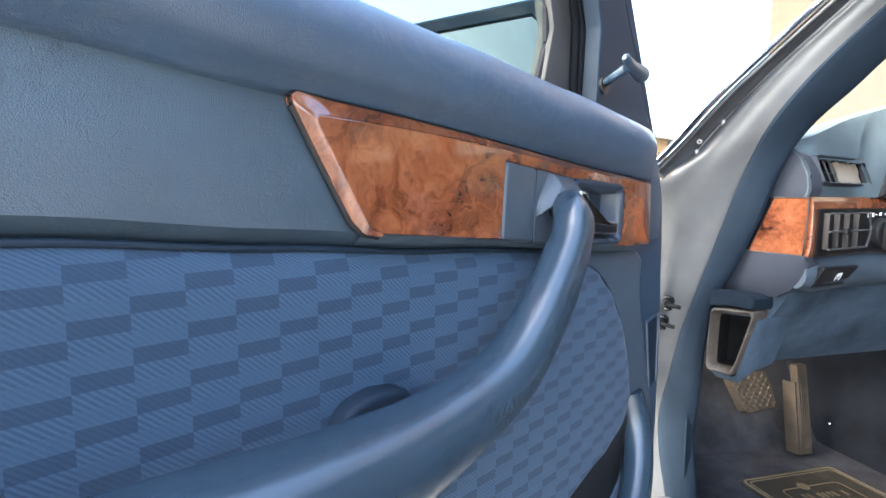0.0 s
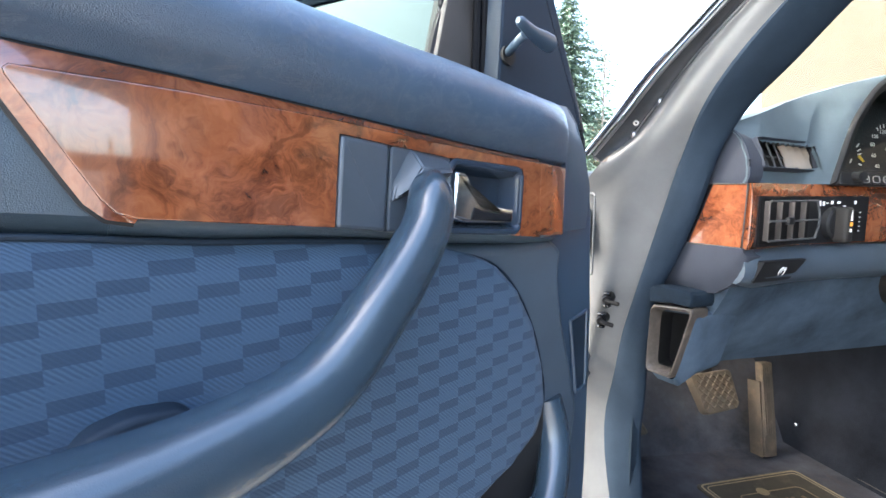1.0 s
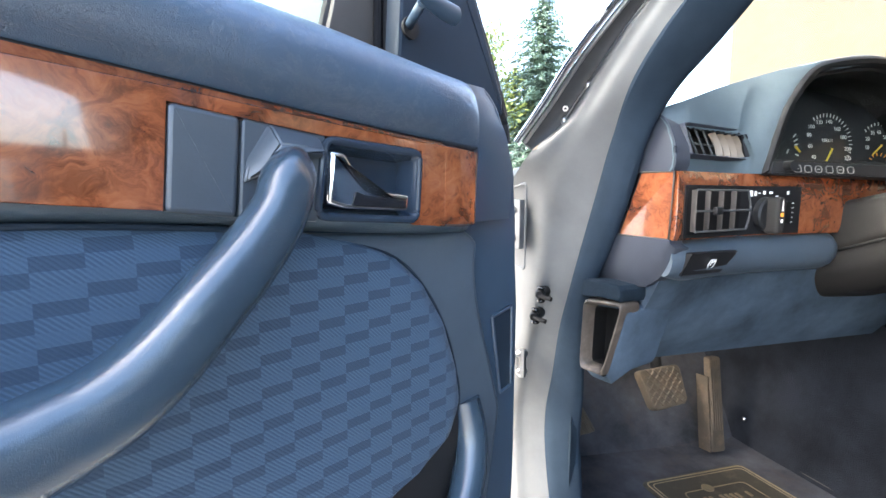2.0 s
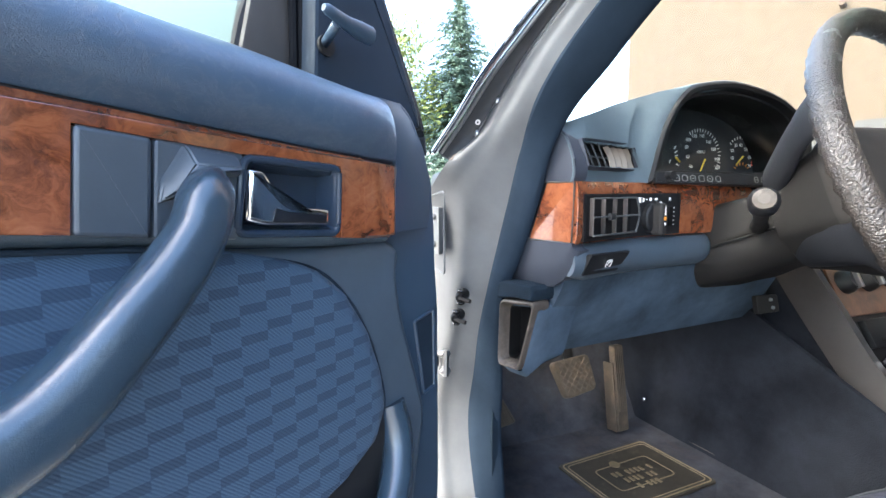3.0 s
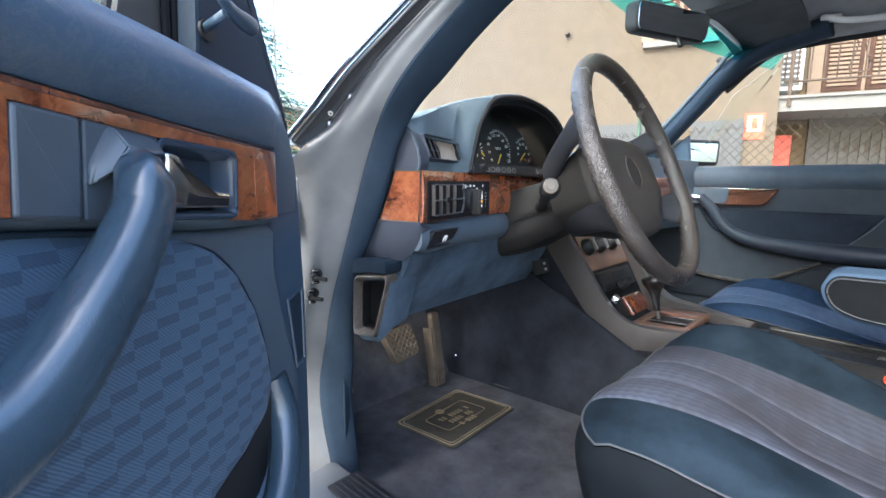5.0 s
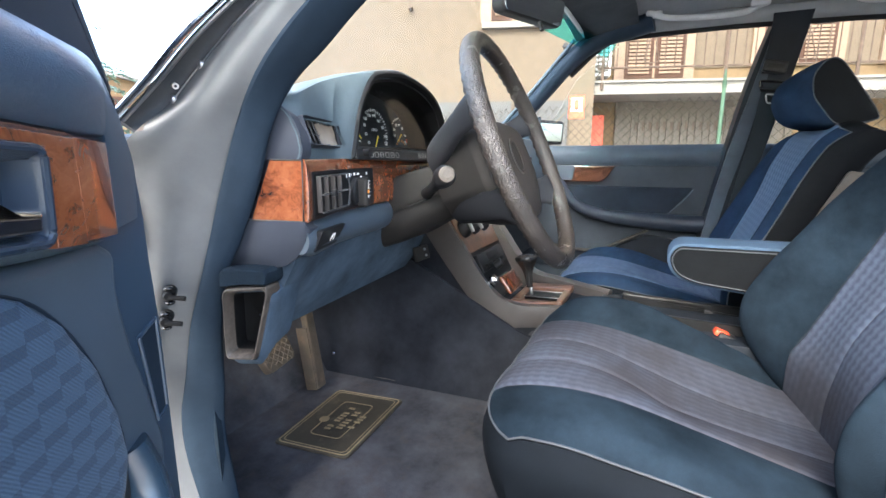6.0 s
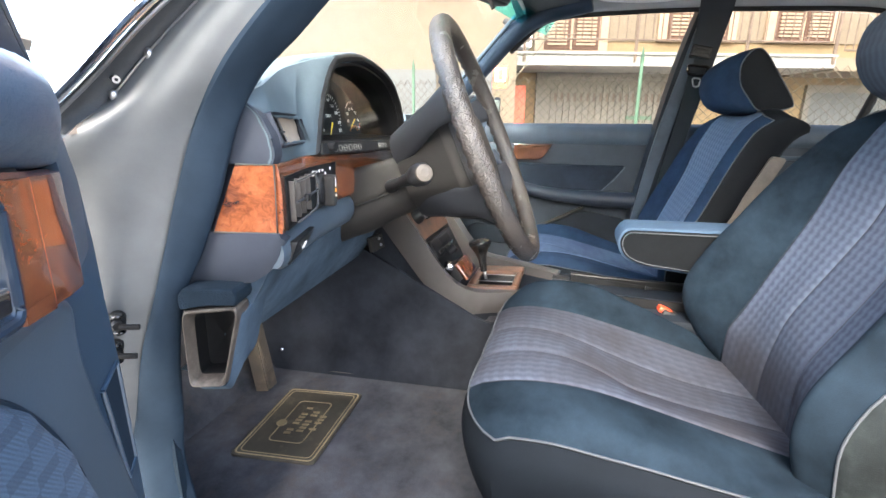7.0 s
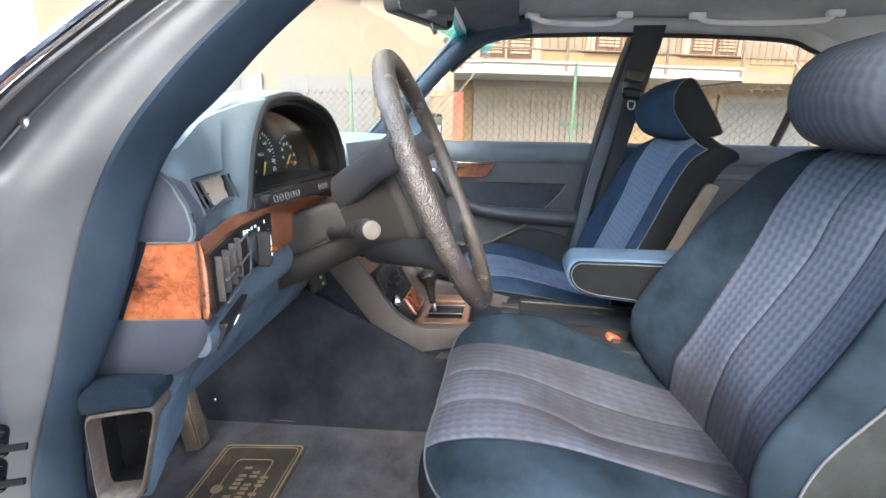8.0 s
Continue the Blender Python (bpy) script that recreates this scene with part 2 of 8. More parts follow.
M = dict(
    vinyl=vinyl("navy_vinyl", (0.05, 0.084, 0.134), 0.33, 0.4, 0.5),
    vinyl_mid=vinyl("blue_grey_vinyl", (0.0429, 0.06607, 0.08837), 0.42, 0.35, 0.3),
    trim=surface("navy_trim_plastic", (0.031, 0.056, 0.088), 0.48, 600, 0.0002, coat=0.3),
    grey_trim=surface("blue_grey_plastic", (0.055, 0.0759, 0.099), 0.48, 700, 0.0002, coat=0.15),
    grip=vinyl("armrest_vinyl", (0.0245, 0.043, 0.063), 0.2, 0.14, 0.8),
    wood=burl("burl_walnut"),
    cloth=checked_cloth("door_check_cloth", (0.0225, 0.0078), (0.034, 0.057, 0.093), (0.064, 0.108, 0.168)),
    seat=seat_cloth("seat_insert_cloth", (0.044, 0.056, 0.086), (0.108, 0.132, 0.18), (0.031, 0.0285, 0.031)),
    velour=surface("navy_velour", (0.01318, 0.02106, 0.03046), 0.9, 700, 0.0012, 0.36, spec=0.03),
    velour_head=seat_cloth("headrest_cloth", (0.03, 0.038, 0.052), (0.062, 0.075, 0.096), (0.06, 0.062, 0.07)),
    seal=surface("navy_seal_cloth", (0.0192, 0.03, 0.0444), 0.85, 900, 0.0006, 0.2, spec=0.06),
    velour_light=surface("blue_velour", (0.056, 0.088, 0.136), 0.9, 900, 0.0008, 0.2, spec=0.04),
    seat_panel=surface("greyed_side_velour", (0.014, 0.0175, 0.0185), 0.8, 700, 0.0008, 0.36, spec=0.1, wear=(0.026, 0.032, 0.031)),
    seat_side=surface("seat_side_vinyl", (0.0085, 0.0095, 0.011), 0.75, 500, 0.0004, spec=0.035),
    piping=surface("pale_piping", (0.06, 0.066, 0.074), 0.6, spec=0.08),
    carpet=surface("navy_carpet", (0.058, 0.06, 0.068), 0.95, 500, 0.004, 0.34, spec=0.03, wear=(0.058, 0.05, 0.045)),
    carpet_light=surface("grey_blue_carpet", (0.069, 0.09775, 0.1323), 0.95, 700, 0.002, 0.3, spec=0.03),
    black=surface("black_plastic", (0.0145, 0.0148, 0.016), 0.45, 600, 0.0002, spec=0.25),
    soft_black=surface("black_rubber", (0.016, 0.0162, 0.0175), 0.6, 500, 0.0003, spec=0.2),
    dash_grey=surface("grey_brown_plastic", (0.056, 0.051, 0.048), 0.45, 600, 0.0002, spec=0.3),
    hub=surface("hub_plastic", (0.03315, 0.03098, 0.02933), 0.5, 600, 0.0003, spec=0.14),
    column=surface("column_plastic", (0.02188, 0.021, 0.02025), 0.55, 600, 0.0003, spec=0.12),
    leather=leather("worn_rim_leather", (0.0185, 0.0155, 0.0135)),
    chrome=surface("chrome", (0.75, 0.76, 0.78), 0.08, 50, 0.0, 0.03, metal=1.0),
    steel=surface("dull_steel", (0.4, 0.4, 0.4), 0.35, 300, 0.0001, 0.1, metal=1.0),
    paint=surface("silver_paint", (0.1209, 0.1265, 0.1293), 0.52, 900, 0.0001, 0.15, metal=0.25, coat=0.12),
    beige=surface("worn_beige_plastic", (0.12, 0.097, 0.076), 0.6, 300, 0.0004, 0.3, wear=(0.1, 0.085, 0.07)),
    duct=surface("worn_duct_plastic", (0.07, 0.056, 0.044), 0.55, 300, 0.0008, 0.45, wear=(0.2, 0.165, 0.13)),
    tan=surface("tan_plastic", (0.24, 0.195, 0.15), 0.5),
    pedal=surface("dusty_pedal_rubber", (0.085, 0.065, 0.045), 0.8, 300, 0.0006, 0.3, wear=(0.17, 0.12, 0.07)),
    mat=surface("worn_heel_pad", (0.035, 0.03, 0.02), 0.7, 300, 0.0006, 0.3, wear=(0.09, 0.075, 0.05)),
    mat_line=surface("gold_worn_print", (0.2, 0.155, 0.085), 0.7, 300, 0.0004, 0.3),
    headliner=surface("grey_headliner", (0.34, 0.35, 0.355), 0.9, 600, 0.0008, 0.08, spec=0.1),
    headgrey=surface("grey_grab_handle", (0.6, 0.61, 0.61), 0.6),
    white=surface("white_marking", (0.75, 0.75, 0.72), 0.6),
    yellow=surface("yellow_needle", (0.85, 0.6, 0.05), 0.5),
    red=surface("red_plastic", (0.75, 0.08, 0.03), 0.45),
    orange=surface("orange_marking", (0.8, 0.3, 0.03), 0.5),
    visor=surface("dark_visor_cloth", (0.075, 0.083, 0.09), 0.9, 600, 0.0006, 0.15, spec=0.1),
    glass=glass("window_glass"),
    dial_glass=glass("dial_cover_glass", (0.93, 0.94, 0.94), 1.2),
    gloss_black=surface("glossy_black_knob", (0.014, 0.0135, 0.013), 0.2, 400, 0.0, 0.1),
    pillar_blue=surface("dark_blue_pillar_trim", (0.019, 0.031, 0.05), 0.55, 600, 0.0003, 0.15, spec=0.15),
    dial_black=surface("blue_black_dial", (0.021, 0.024, 0.026), 0.5, 600, 0.0001, 0.08, spec=0.2),
    stalk_end=surface("worn_stalk_end", (0.1, 0.088, 0.074), 0.5, 300, 0.0004, 0.3, spec=0.2, wear=(0.05, 0.045, 0.04)),
    # the driver's navy velour again, with blue skylight mixed into its colour
    velour_skylit=surface("skylit_navy_velour", (0.015, 0.028, 0.054), 0.9, 900, 0.0008, 0.25, spec=0.03),
    seat_skirt=surface("dark_skirt_velour", (0.006825, 0.008775, 0.0117), 0.7, 500, 0.0004, spec=0.05),
    switch_black=surface("black_switch_rubber", (0.006, 0.006, 0.0062), 0.5, 500, 0.0002, spec=0.2),
    symbol_grey=surface("dim_symbol_print", (0.12, 0.12, 0.115), 0.6),
    column_top=surface("grey_brown_column", (0.02246, 0.02126, 0.01967), 0.55, 600, 0.0003, 0.15, spec=0.15),
    seal_black=surface("matt_black_seal", (0.009, 0.0095, 0.011), 0.85, 500, 0.0003, spec=0.05),
    trim_dark=surface("dark_navy_cover", (0.015, 0.025, 0.039), 0.55, 600, 0.0002, spec=0.2),
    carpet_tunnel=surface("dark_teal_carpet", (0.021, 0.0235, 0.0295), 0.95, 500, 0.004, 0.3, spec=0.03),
    gutter=surface("dusty_dark_channel", (0.062, 0.065, 0.07), 0.6, 500, 0.0004, 0.3, spec=0.2, wear=(0.06, 0.06, 0.06)),
    vent_grey=surface("satin_grey_bar", (0.0525, 0.0546, 0.0574), 0.4, 600, 0.0002, 0.1, spec=0.3),
    spoke_skin=surface("navy_black_spoke", (0.0165, 0.018, 0.0215), 0.5, 500, 0.0004, 0.15, spec=0.2),
    pull_grey=surface("satin_blue_grey_plastic", (0.052, 0.066, 0.083), 0.4, 700, 0.0002, coat=0.25),
    lever_dark=surface("glossy_lever_infill", (0.012, 0.013, 0.016), 0.12, 600, 0.0, 0.1),
    # dash pad colour raised for the windscreen light on it; dash_end stays darker
    dash_top_lit=surface("lit_teal_dash_pad", (0.085, 0.112, 0.128), 0.7, 600, 0.0003, 0.12, spec=0.1),
    dash_end=surface("grey_purple_dash_end", (0.0352, 0.04048, 0.0528), 0.55, 600, 0.0003, 0.12, spec=0.2),
    tray_black=surface("satin_black_tray", (0.011, 0.0115, 0.0125), 0.4, 600, 0.0002, 0.15, spec=0.25),
    tray=surface("glossy_navy_plastic", (0.022, 0.034, 0.052), 0.22, 600, 0.0001, 0.1),
    # far side trim: darker copies of the door materials, with that side's shade painted in
    far_panel=surface("shaded_door_vinyl", (0.03226, 0.03965, 0.04973), 0.55, 600, 0.0003, 0.15, spec=0.12),
    far_pad=surface("shaded_navy_pad", (0.04508, 0.05925, 0.07728), 0.5, 600, 0.0003, 0.15, spec=0.16),
    far_arm=surface("shaded_armrest_vinyl", (0.02, 0.025, 0.036), 0.45, 600, 0.0003, 0.15, spec=0.2),
    far_cloth=surface("shaded_ribbed_cloth", (0.017, 0.022, 0.031), 0.9, 500, 0.0008, 0.25, spec=0.04),
    pillar_dark=surface("blue_black_pillar_trim", (0.0125, 0.0165, 0.0225), 0.55, 600, 0.0003, 0.15, spec=0.14),
    webbing=surface("woven_belt_webbing", (0.02, 0.025, 0.03), 0.7, 800, 0.0004, 0.1, spec=0.12),
    piping_dark=surface("dark_piping", (0.02, 0.024, 0.03), 0.6, spec=0.08),
    edging=surface("dull_carpet_edging", (0.075, 0.07, 0.062), 0.8, 400, 0.0005, 0.3, spec=0.05),
    wood_mid=burl("walnut", 0.3, 0.4, 0.25, (0.115, 0.08, 0.054)),
    # the burl wood again, darkened for the shade on the far door
    wood_shaded=burl("shaded_walnut", 0.16, 0.16),
    # window tint, deepened to put the open pane's grey-teal reflection into the glass
    glass_tint=glass("darkened_window_glass", (0.33, 0.41, 0.42)),
    # mirror silver darkened so that the dimmer reflection is in its colour
    mirror_dim=surface("darkened_mirror", (0.085, 0.1, 0.1), 0.04, 10, 0.0, 0.0, metal=1.0),
    carpet_fuzz=surface("fuzzy_blue_carpet", (0.01196, 0.02018, 0.0299), 0.95, 420, 0.004, 0.3, spec=0.1),
    mirror=surface("mirror_silver", (0.5, 0.52, 0.54), 0.03, 10, 0.0, 0.0, metal=1.0),
    render_cream=surface("cream_render", (0.107, 0.083, 0.0595), 0.9, 60, 0.003, 0.06, spec=0.1),
    render_yellow=surface("yellow_render", (0.1391, 0.09588, 0.05358), 0.9, 60, 0.003, 0.08, spec=0.1),
    concrete=surface("pale_concrete", (0.1457, 0.1335, 0.1166), 0.85, 60, 0.002, 0.12),
    garage=surface("grey_brown_metal_door", (0.0799, 0.06486, 0.04888), 0.6, 40, 0.001, 0.12),
    gate_grey=surface("grey_gate_sheet", (0.04888, 0.047, 0.04512), 0.6, 40, 0.001, 0.1),
    shutter=surface("brown_shutter", (0.062, 0.034, 0.024), 0.7, 60, 0.001, 0.15, spec=0.1),
    frame_tan=surface("tan_window_frame", (0.1786, 0.1175, 0.07332), 0.6, 60, 0.001, 0.1),
    rail=surface("brown_iron_rail", (0.085, 0.06, 0.045), 0.6, 60, 0.001, 0.2, spec=0.1),
    wire=surface("weathered_wire", (0.05, 0.043, 0.033), 0.8, 60, 0.0, 0.1, spec=0.02),
    post=surface("green_fence_post", (0.05, 0.085, 0.055), 0.7, 60, 0.001, 0.15, spec=0.08),
    asphalt=surface("pale_yard_concrete", (0.38, 0.36, 0.33), 0.9, 120, 0.004, 0.2),
    bark=surface("bark", (0.09, 0.065, 0.045), 0.9, 40, 0.01, 0.3),
    needle=surface("blue_green_needles", (0.15, 0.23, 0.165), 0.7, 30, 0.0, 0.4),
    leaf=surface("yellow_green_leaves", (0.25, 0.3, 0.07), 0.6, 30, 0.0, 0.4),
)


# ---- mesh helpers ----
def V(*a):
    return Vector(a)


def link_mesh(name, bm, mat, parent=None, label="", smooth=35):
    bmesh.ops.remove_doubles(bm, verts=bm.verts, dist=1e-6)
    bmesh.ops.recalc_face_normals(bm, faces=bm.faces)
    me = bpy.data.meshes.new(name)
    bm.to_mesh(me)
    bm.free()
    me.materials.append(M[mat] if isinstance(mat, str) else mat)
    if smooth:
        me.polygons.foreach_set("use_smooth", [True] * len(me.polygons))
        me.set_sharp_from_angle(angle=radians(smooth))
        for f in me.polygons:
            if len(f.vertices) > 8:
                f.use_smooth = False
    ob = new(name, me)
    if parent:
        ob.parent = parent
    if label:
        tagged(ob, label)
    return ob


def part(name, bm, mat, parent, label="", smooth=35):
    return link_mesh(name, bm, mat, parent, label, smooth)


def thing(name, label, category, m=None, group="", kind=""):
    ob = tagged(new(name), label, category, group, kind)
    ob.empty_display_size = 0.02
    if m:
        ob.matrix_world = m
    return ob


def solid(name, bm, mat, label, category, group="", kind="", smooth=35):
    return tagged(link_mesh(name, bm, mat, None, "", smooth), label, category, group, kind)


def loft(rings, closed=True, caps=True, bm=None):
    bm = bm or bmesh.new()
    rows = [[bm.verts.new(p) for p in ring] for ring in rings]
    n = len(rows[0])
    for a, b in zip(rows, rows[1:]):
        for i in range(n if closed else n - 1):
            j = (i + 1) % n
            bm.faces.new((a[i], a[j], b[j], b[i]))
    if closed and caps:
        bm.faces.new(rows[0])
        bm.faces.new(list(reversed(rows[-1])))
    return bm


def box(size, m=None, bevel=0.0, seg=2, bm=None):
    bm = bm or bmesh.new()
    made = bmesh.ops.create_cube(bm, size=1.0)["verts"]
    bmesh.ops.scale(bm, vec=size, verts=made)
    if bevel:
        edges = list({e for v in made for e in v.link_edges})
        made = list({v for f in bmesh.ops.bevel(bm, geom=edges, offset=min(bevel, min(size) * 0.49), segments=seg, affect="EDGES", profile=0.5)["faces"] for v in f.verts} | {v for v in made if v.is_valid})
    if m:
        bmesh.ops.transform(bm, matrix=m, verts=made)
    return bm


def smooth_path(pts, steps=6):
    """Catmull-Rom through points."""
    pts = [Vector(p) for p in pts]
    full = [pts[0] * 2 - pts[1], *pts, pts[-1] * 2 - pts[-2]]
    out = []
    for i in range(1, len(full) - 2):
        p0, p1, p2, p3 = full[i - 1:i + 3]
        for k in range(steps):
            t = k / steps
            out.append(0.5 * (2 * p1 + (p2 - p0) * t + (2 * p0 - 5 * p1 + 4 * p2 - p3) * t * t + (3 * p1 - p0 - 3 * p2 + p3) * t ** 3))
    out.append(pts[-1])
    return out


def spline(table, x):
    """Smooth interpolation in a small table of (x, y)."""
    if x <= table[0][0]:
        return table[0][1]
    for (x0, y0), (x1, y1) in zip(table, table[1:]):
        if x <= x1:
            t = (x - x0) / (x1 - x0)
            t = t * t * (3 - 2 * t) * 0.5 + t * 0.5
            return y0 + (y1 - y0) * t
    return table[-1][1]


def curve(table, x):
    """Smooth interpolation with a continuous slope."""
    n = len(table)
    i = max(0, min(n - 2, sum(1 for p in table if p[0] <= x) - 1))
    slope = lambda k: (table[min(k + 1, n - 1)][1] - table[max(k - 1, 0)][1]) / (table[min(k + 1, n - 1)][0] - table[max(k - 1, 0)][0])
    (x0, y0), (x1, y1) = table[i], table[i + 1]
    h = x1 - x0
    t = max(0.0, min(1.0, (x - x0) / h))
    return (2 * t ** 3 - 3 * t * t + 1) * y0 + (t ** 3 - 2 * t * t + t) * h * slope(i) + (3 * t * t - 2 * t ** 3) * y1 + (t ** 3 - t * t) * h * slope(i + 1)


def tube(path, radius, n=12, flat=1.0, bm=None, caps=True, up=(0, 0, 1)):
    """A rod along a path; radius is a number or one per point; flat squeezes it along up."""
    path = [Vector(p) for p in path]
    rs = radius if hasattr(radius, "__len__") else [radius] * len(path)
    rings = []
    for i, p in enumerate(path):
        d = (path[min(i + 1, len(path) - 1)] - path[max(i - 1, 0)]).normalized()
        u = Vector(up)
        if abs(d.dot(u)) > 0.97:
            u = Vector((0, 1, 0)) if abs(d.y) < 0.9 else Vector((1, 0, 0))
        s = d.cross(u).normalized()
        u = s.cross(d).normalized()
        rings.append([p + s * (rs[i] * math.cos(a)) + u * (rs[i] * flat * math.sin(a)) for a in [2 * math.pi * k / n for k in range(n)]])
    return loft(rings, True, caps, bm)


def prism(outline, place, depth0, depth1, bevel=0.0, seg=2, bm=None):
    """A flat plate: a 2D outline, laid out by place(a, b, depth), with rounded edges on its front (depth1)."""
    bm = bm or bmesh.new()
    if bevel:
        levels = []
        for k in range(seg + 1):
            a = math.pi / 2 * k / seg
            levels.append((bevel * (1 - math.cos(a)), depth1 - (depth1 - depth0) / abs(depth1 - depth0) * bevel * (1 - math.sin(a))))
        rings = [[place(a, b, depth0) for a, b in outline]]
        rings += [[place(a, b, d) for a, b in inset(outline, off)] for off, d in levels]
    else:
        rings = [[place(a, b, depth0) for a, b in outline], [place(a, b, depth1) for a, b in outline]]
    return loft(rings, True, True, bm)


def inset(outline, off):
    """The outline drawn in by off."""
    if off == 0:
        return list(outline)
    area = sum(a[0] * b[1] - b[0] * a[1] for a, b in zip(outline, outline[1:] + outline[:1]))
    sign = 1 if area > 0 else -1
    n, out = len(outline), []
    for i in range(n):
        p, a, b = Vector(outline[i]), Vector(outline[i - 1]), Vector(outline[(i + 1) % n])
        e0, e1 = (p - a).normalized(), (b - p).normalized()
        n0, n1 = Vector((-e0.y, e0.x)) * sign, Vector((-e1.y, e1.x)) * sign
        m = n0 + n1
        m = m / max(0.35, m.dot(n0)) if m.length > 1e-6 else n0
        out.append(tuple(p + m * off))
    return out


def rounded(corners, radius, seg=5):
    """A 2D polygon with rounded corners; radius is one number or one per corner."""
    out, n = [], len(corners)
    for i in range(n):
        p, a, b = Vector(corners[i]), Vector(corners[i - 1]), Vector(corners[(i + 1) % n])
        r = radius[i] if hasattr(radius, "__len__") else radius
        if r <= 0:
            out.append(tuple(p))
            continue
        e0, e1 = (a - p), (b - p)
        k = min(r, e0.length * 0.48, e1.length * 0.48)
        s, t = p + e0.normalized() * k, p + e1.normalized() * k
        for j in range(seg + 1):
            u = j / seg
            out.append(tuple(s * (1 - u) ** 2 + p * 2 * u * (1 - u) + t * u * u))
    return out


def sheet(fn, nu, nv, thick=None, bm=None):
    """A surface fn(u, v), u and v from 0 to 1; thick: a vector that gives it a back."""
    bm = bm or bmesh.new()
    front = [[bm.verts.new(fn(i / nu, j / nv)) for j in range(nv + 1)] for i in range(nu + 1)]
    for i in range(nu):
        for j in range(nv):
            bm.faces.new((front[i][j], front[i + 1][j], front[i + 1][j + 1], front[i][j + 1]))
    if thick is not None:
        t = Vector(thick)
        back = [[bm.verts.new(v.co + t) for v in row] for row in front]
        for i in range(nu):
            for j in range(nv):
                bm.faces.new((back[i][j], back[i][j + 1], back[i + 1][j + 1], back[i + 1][j]))
        rim = [(i, 0) for i in range(nu)] + [(nu, j) for j in range(nv)] + [(i, nv) for i in range(nu, 0, -1)] + [(0, j) for j in range(nv, 0, -1)]
        for (a, b), (c, d) in zip(rim, rim[1:] + rim[:1]):
            bm.faces.new((front[a][b], back[a][b], back[c][d], front[c][d]))
    return bm


def disc(center, normal, r, depth, n=24, bm=None):
    nrm = Vector(normal).normalized()
    return tube([Vector(center) - nrm * depth / 2, Vector(center) + nrm * depth / 2], r, n, bm=bm)


def blob(center, radii, m=None, nu=16, nv=10, power=1.0, bm=None):
    """A rounded lump; power under 1 makes it boxier."""
    f = lambda a: math.copysign(abs(a) ** power, a)
    rings = []
    for j in range(1, nv):
        ph = math.pi * j / nv - math.pi / 2
        rings.append([Vector((radii[0] * f(math.cos(ph)) * f(math.cos(a)), radii[1] * f(math.cos(ph)) * f(math.sin(a)), radii[2] * f(math.sin(ph)))) for a in [2 * math.pi * k / nu for k in range(nu)]])
    mm = (m or Matrix()) 
    rings = [[Vector(center) + (mm.to_3x3() @ p) for p in ring] for ring in rings]
    return loft(rings, True, True, bm)

# ---- ground and car shell (structure) ----
CX = 1.303          # the car's middle plane


def mirror_x(x):
    return 2 * CX - x


def ground_z(x):
    return -0.45 * min(1, max(0, (x - 4.2) / 2.0))


def ground():
    xs = [-2500, -300, -60, -20, -8, -3, 0, 1, 2, 3, 3.8, 4.2, 4.7, 5.2, 5.7, 6.2, 8, 12, 30, 300, 2500]
    ys = [-2500, -300, -60, -20, -8, -4, 0, 4, 8, 20, 60, 300, 2500]
    bm = bmesh.new()
    grid = [[bm.verts.new((x, y, ground_z(x))) for y in ys] for x in xs]
    for i in range(len(xs) - 1):
        for j in range(len(ys) - 1):
            bm.faces.new((grid[i][j], grid[i + 1][j], grid[i + 1][j + 1], grid[i][j + 1]))
    solid("ground", bm, "asphalt", "pale concrete yard that falls towards the houses", "ground", kind="structure")


ground()

# the near body side: door jamb and screen pillar, as lines from sill to roof
SEAL_OUT = [(0.5, 0.70, 0.33), (0.5, 0.73, 0.42), (0.5, 0.735, 0.49), (0.5, 0.715, 0.56), (0.499, 0.69, 0.64), (0.497, 0.655, 0.715), (0.499, 0.632, 0.772), (0.505, 0.608, 0.84), (0.502, 0.575, 0.905), (0.495, 0.535, 0.955), (0.5, 0.50, 0.995), (0.515, 0.462, 1.036), (0.54, 0.405, 1.09), (0.575, 0.31, 1.165), (0.61, 0.2, 1.235), (0.64, 0.08, 1.285), (0.66, -0.05, 1.305)]
SEAL_IN = [(0.546, 0.678, 0.3), (0.545, 0.69, 0.39), (0.542, 0.696, 0.465), (0.536, 0.68, 0.54), (0.522, 0.655, 0.635), (0.517, 0.63, 0.715), (0.522, 0.6, 0.772), (0.523, 0.567, 0.84), (0.53, 0.545, 0.905), (0.548, 0.527, 0.955), (0.565, 0.49, 0.995), (0.585, 0.445, 1.045), (0.61, 0.385, 1.1), (0.645, 0.29, 1.175), (0.675, 0.18, 1.245), (0.705, 0.06, 1.295), (0.725, -0.06, 1.315)]
JAMB_MID = [(0.45, 0.74, 0.33), (0.45, 0.76, 0.42), (0.45, 0.765, 0.49), (0.452, 0.745, 0.56), (0.455, 0.715, 0.64), (0.455, 0.685, 0.715), (0.455, 0.668, 0.772), (0.457, 0.645, 0.84), (0.458, 0.612, 0.903), (0.471, 0.574, 0.944), (0.48, 0.538, 0.984), (0.492, 0.493, 1.027), (0.514, 0.428, 1.08), (0.55, 0.333, 1.156), (0.587, 0.216, 1.233), (0.617, 0.095, 1.288), (0.642, -0.05, 1.315)]
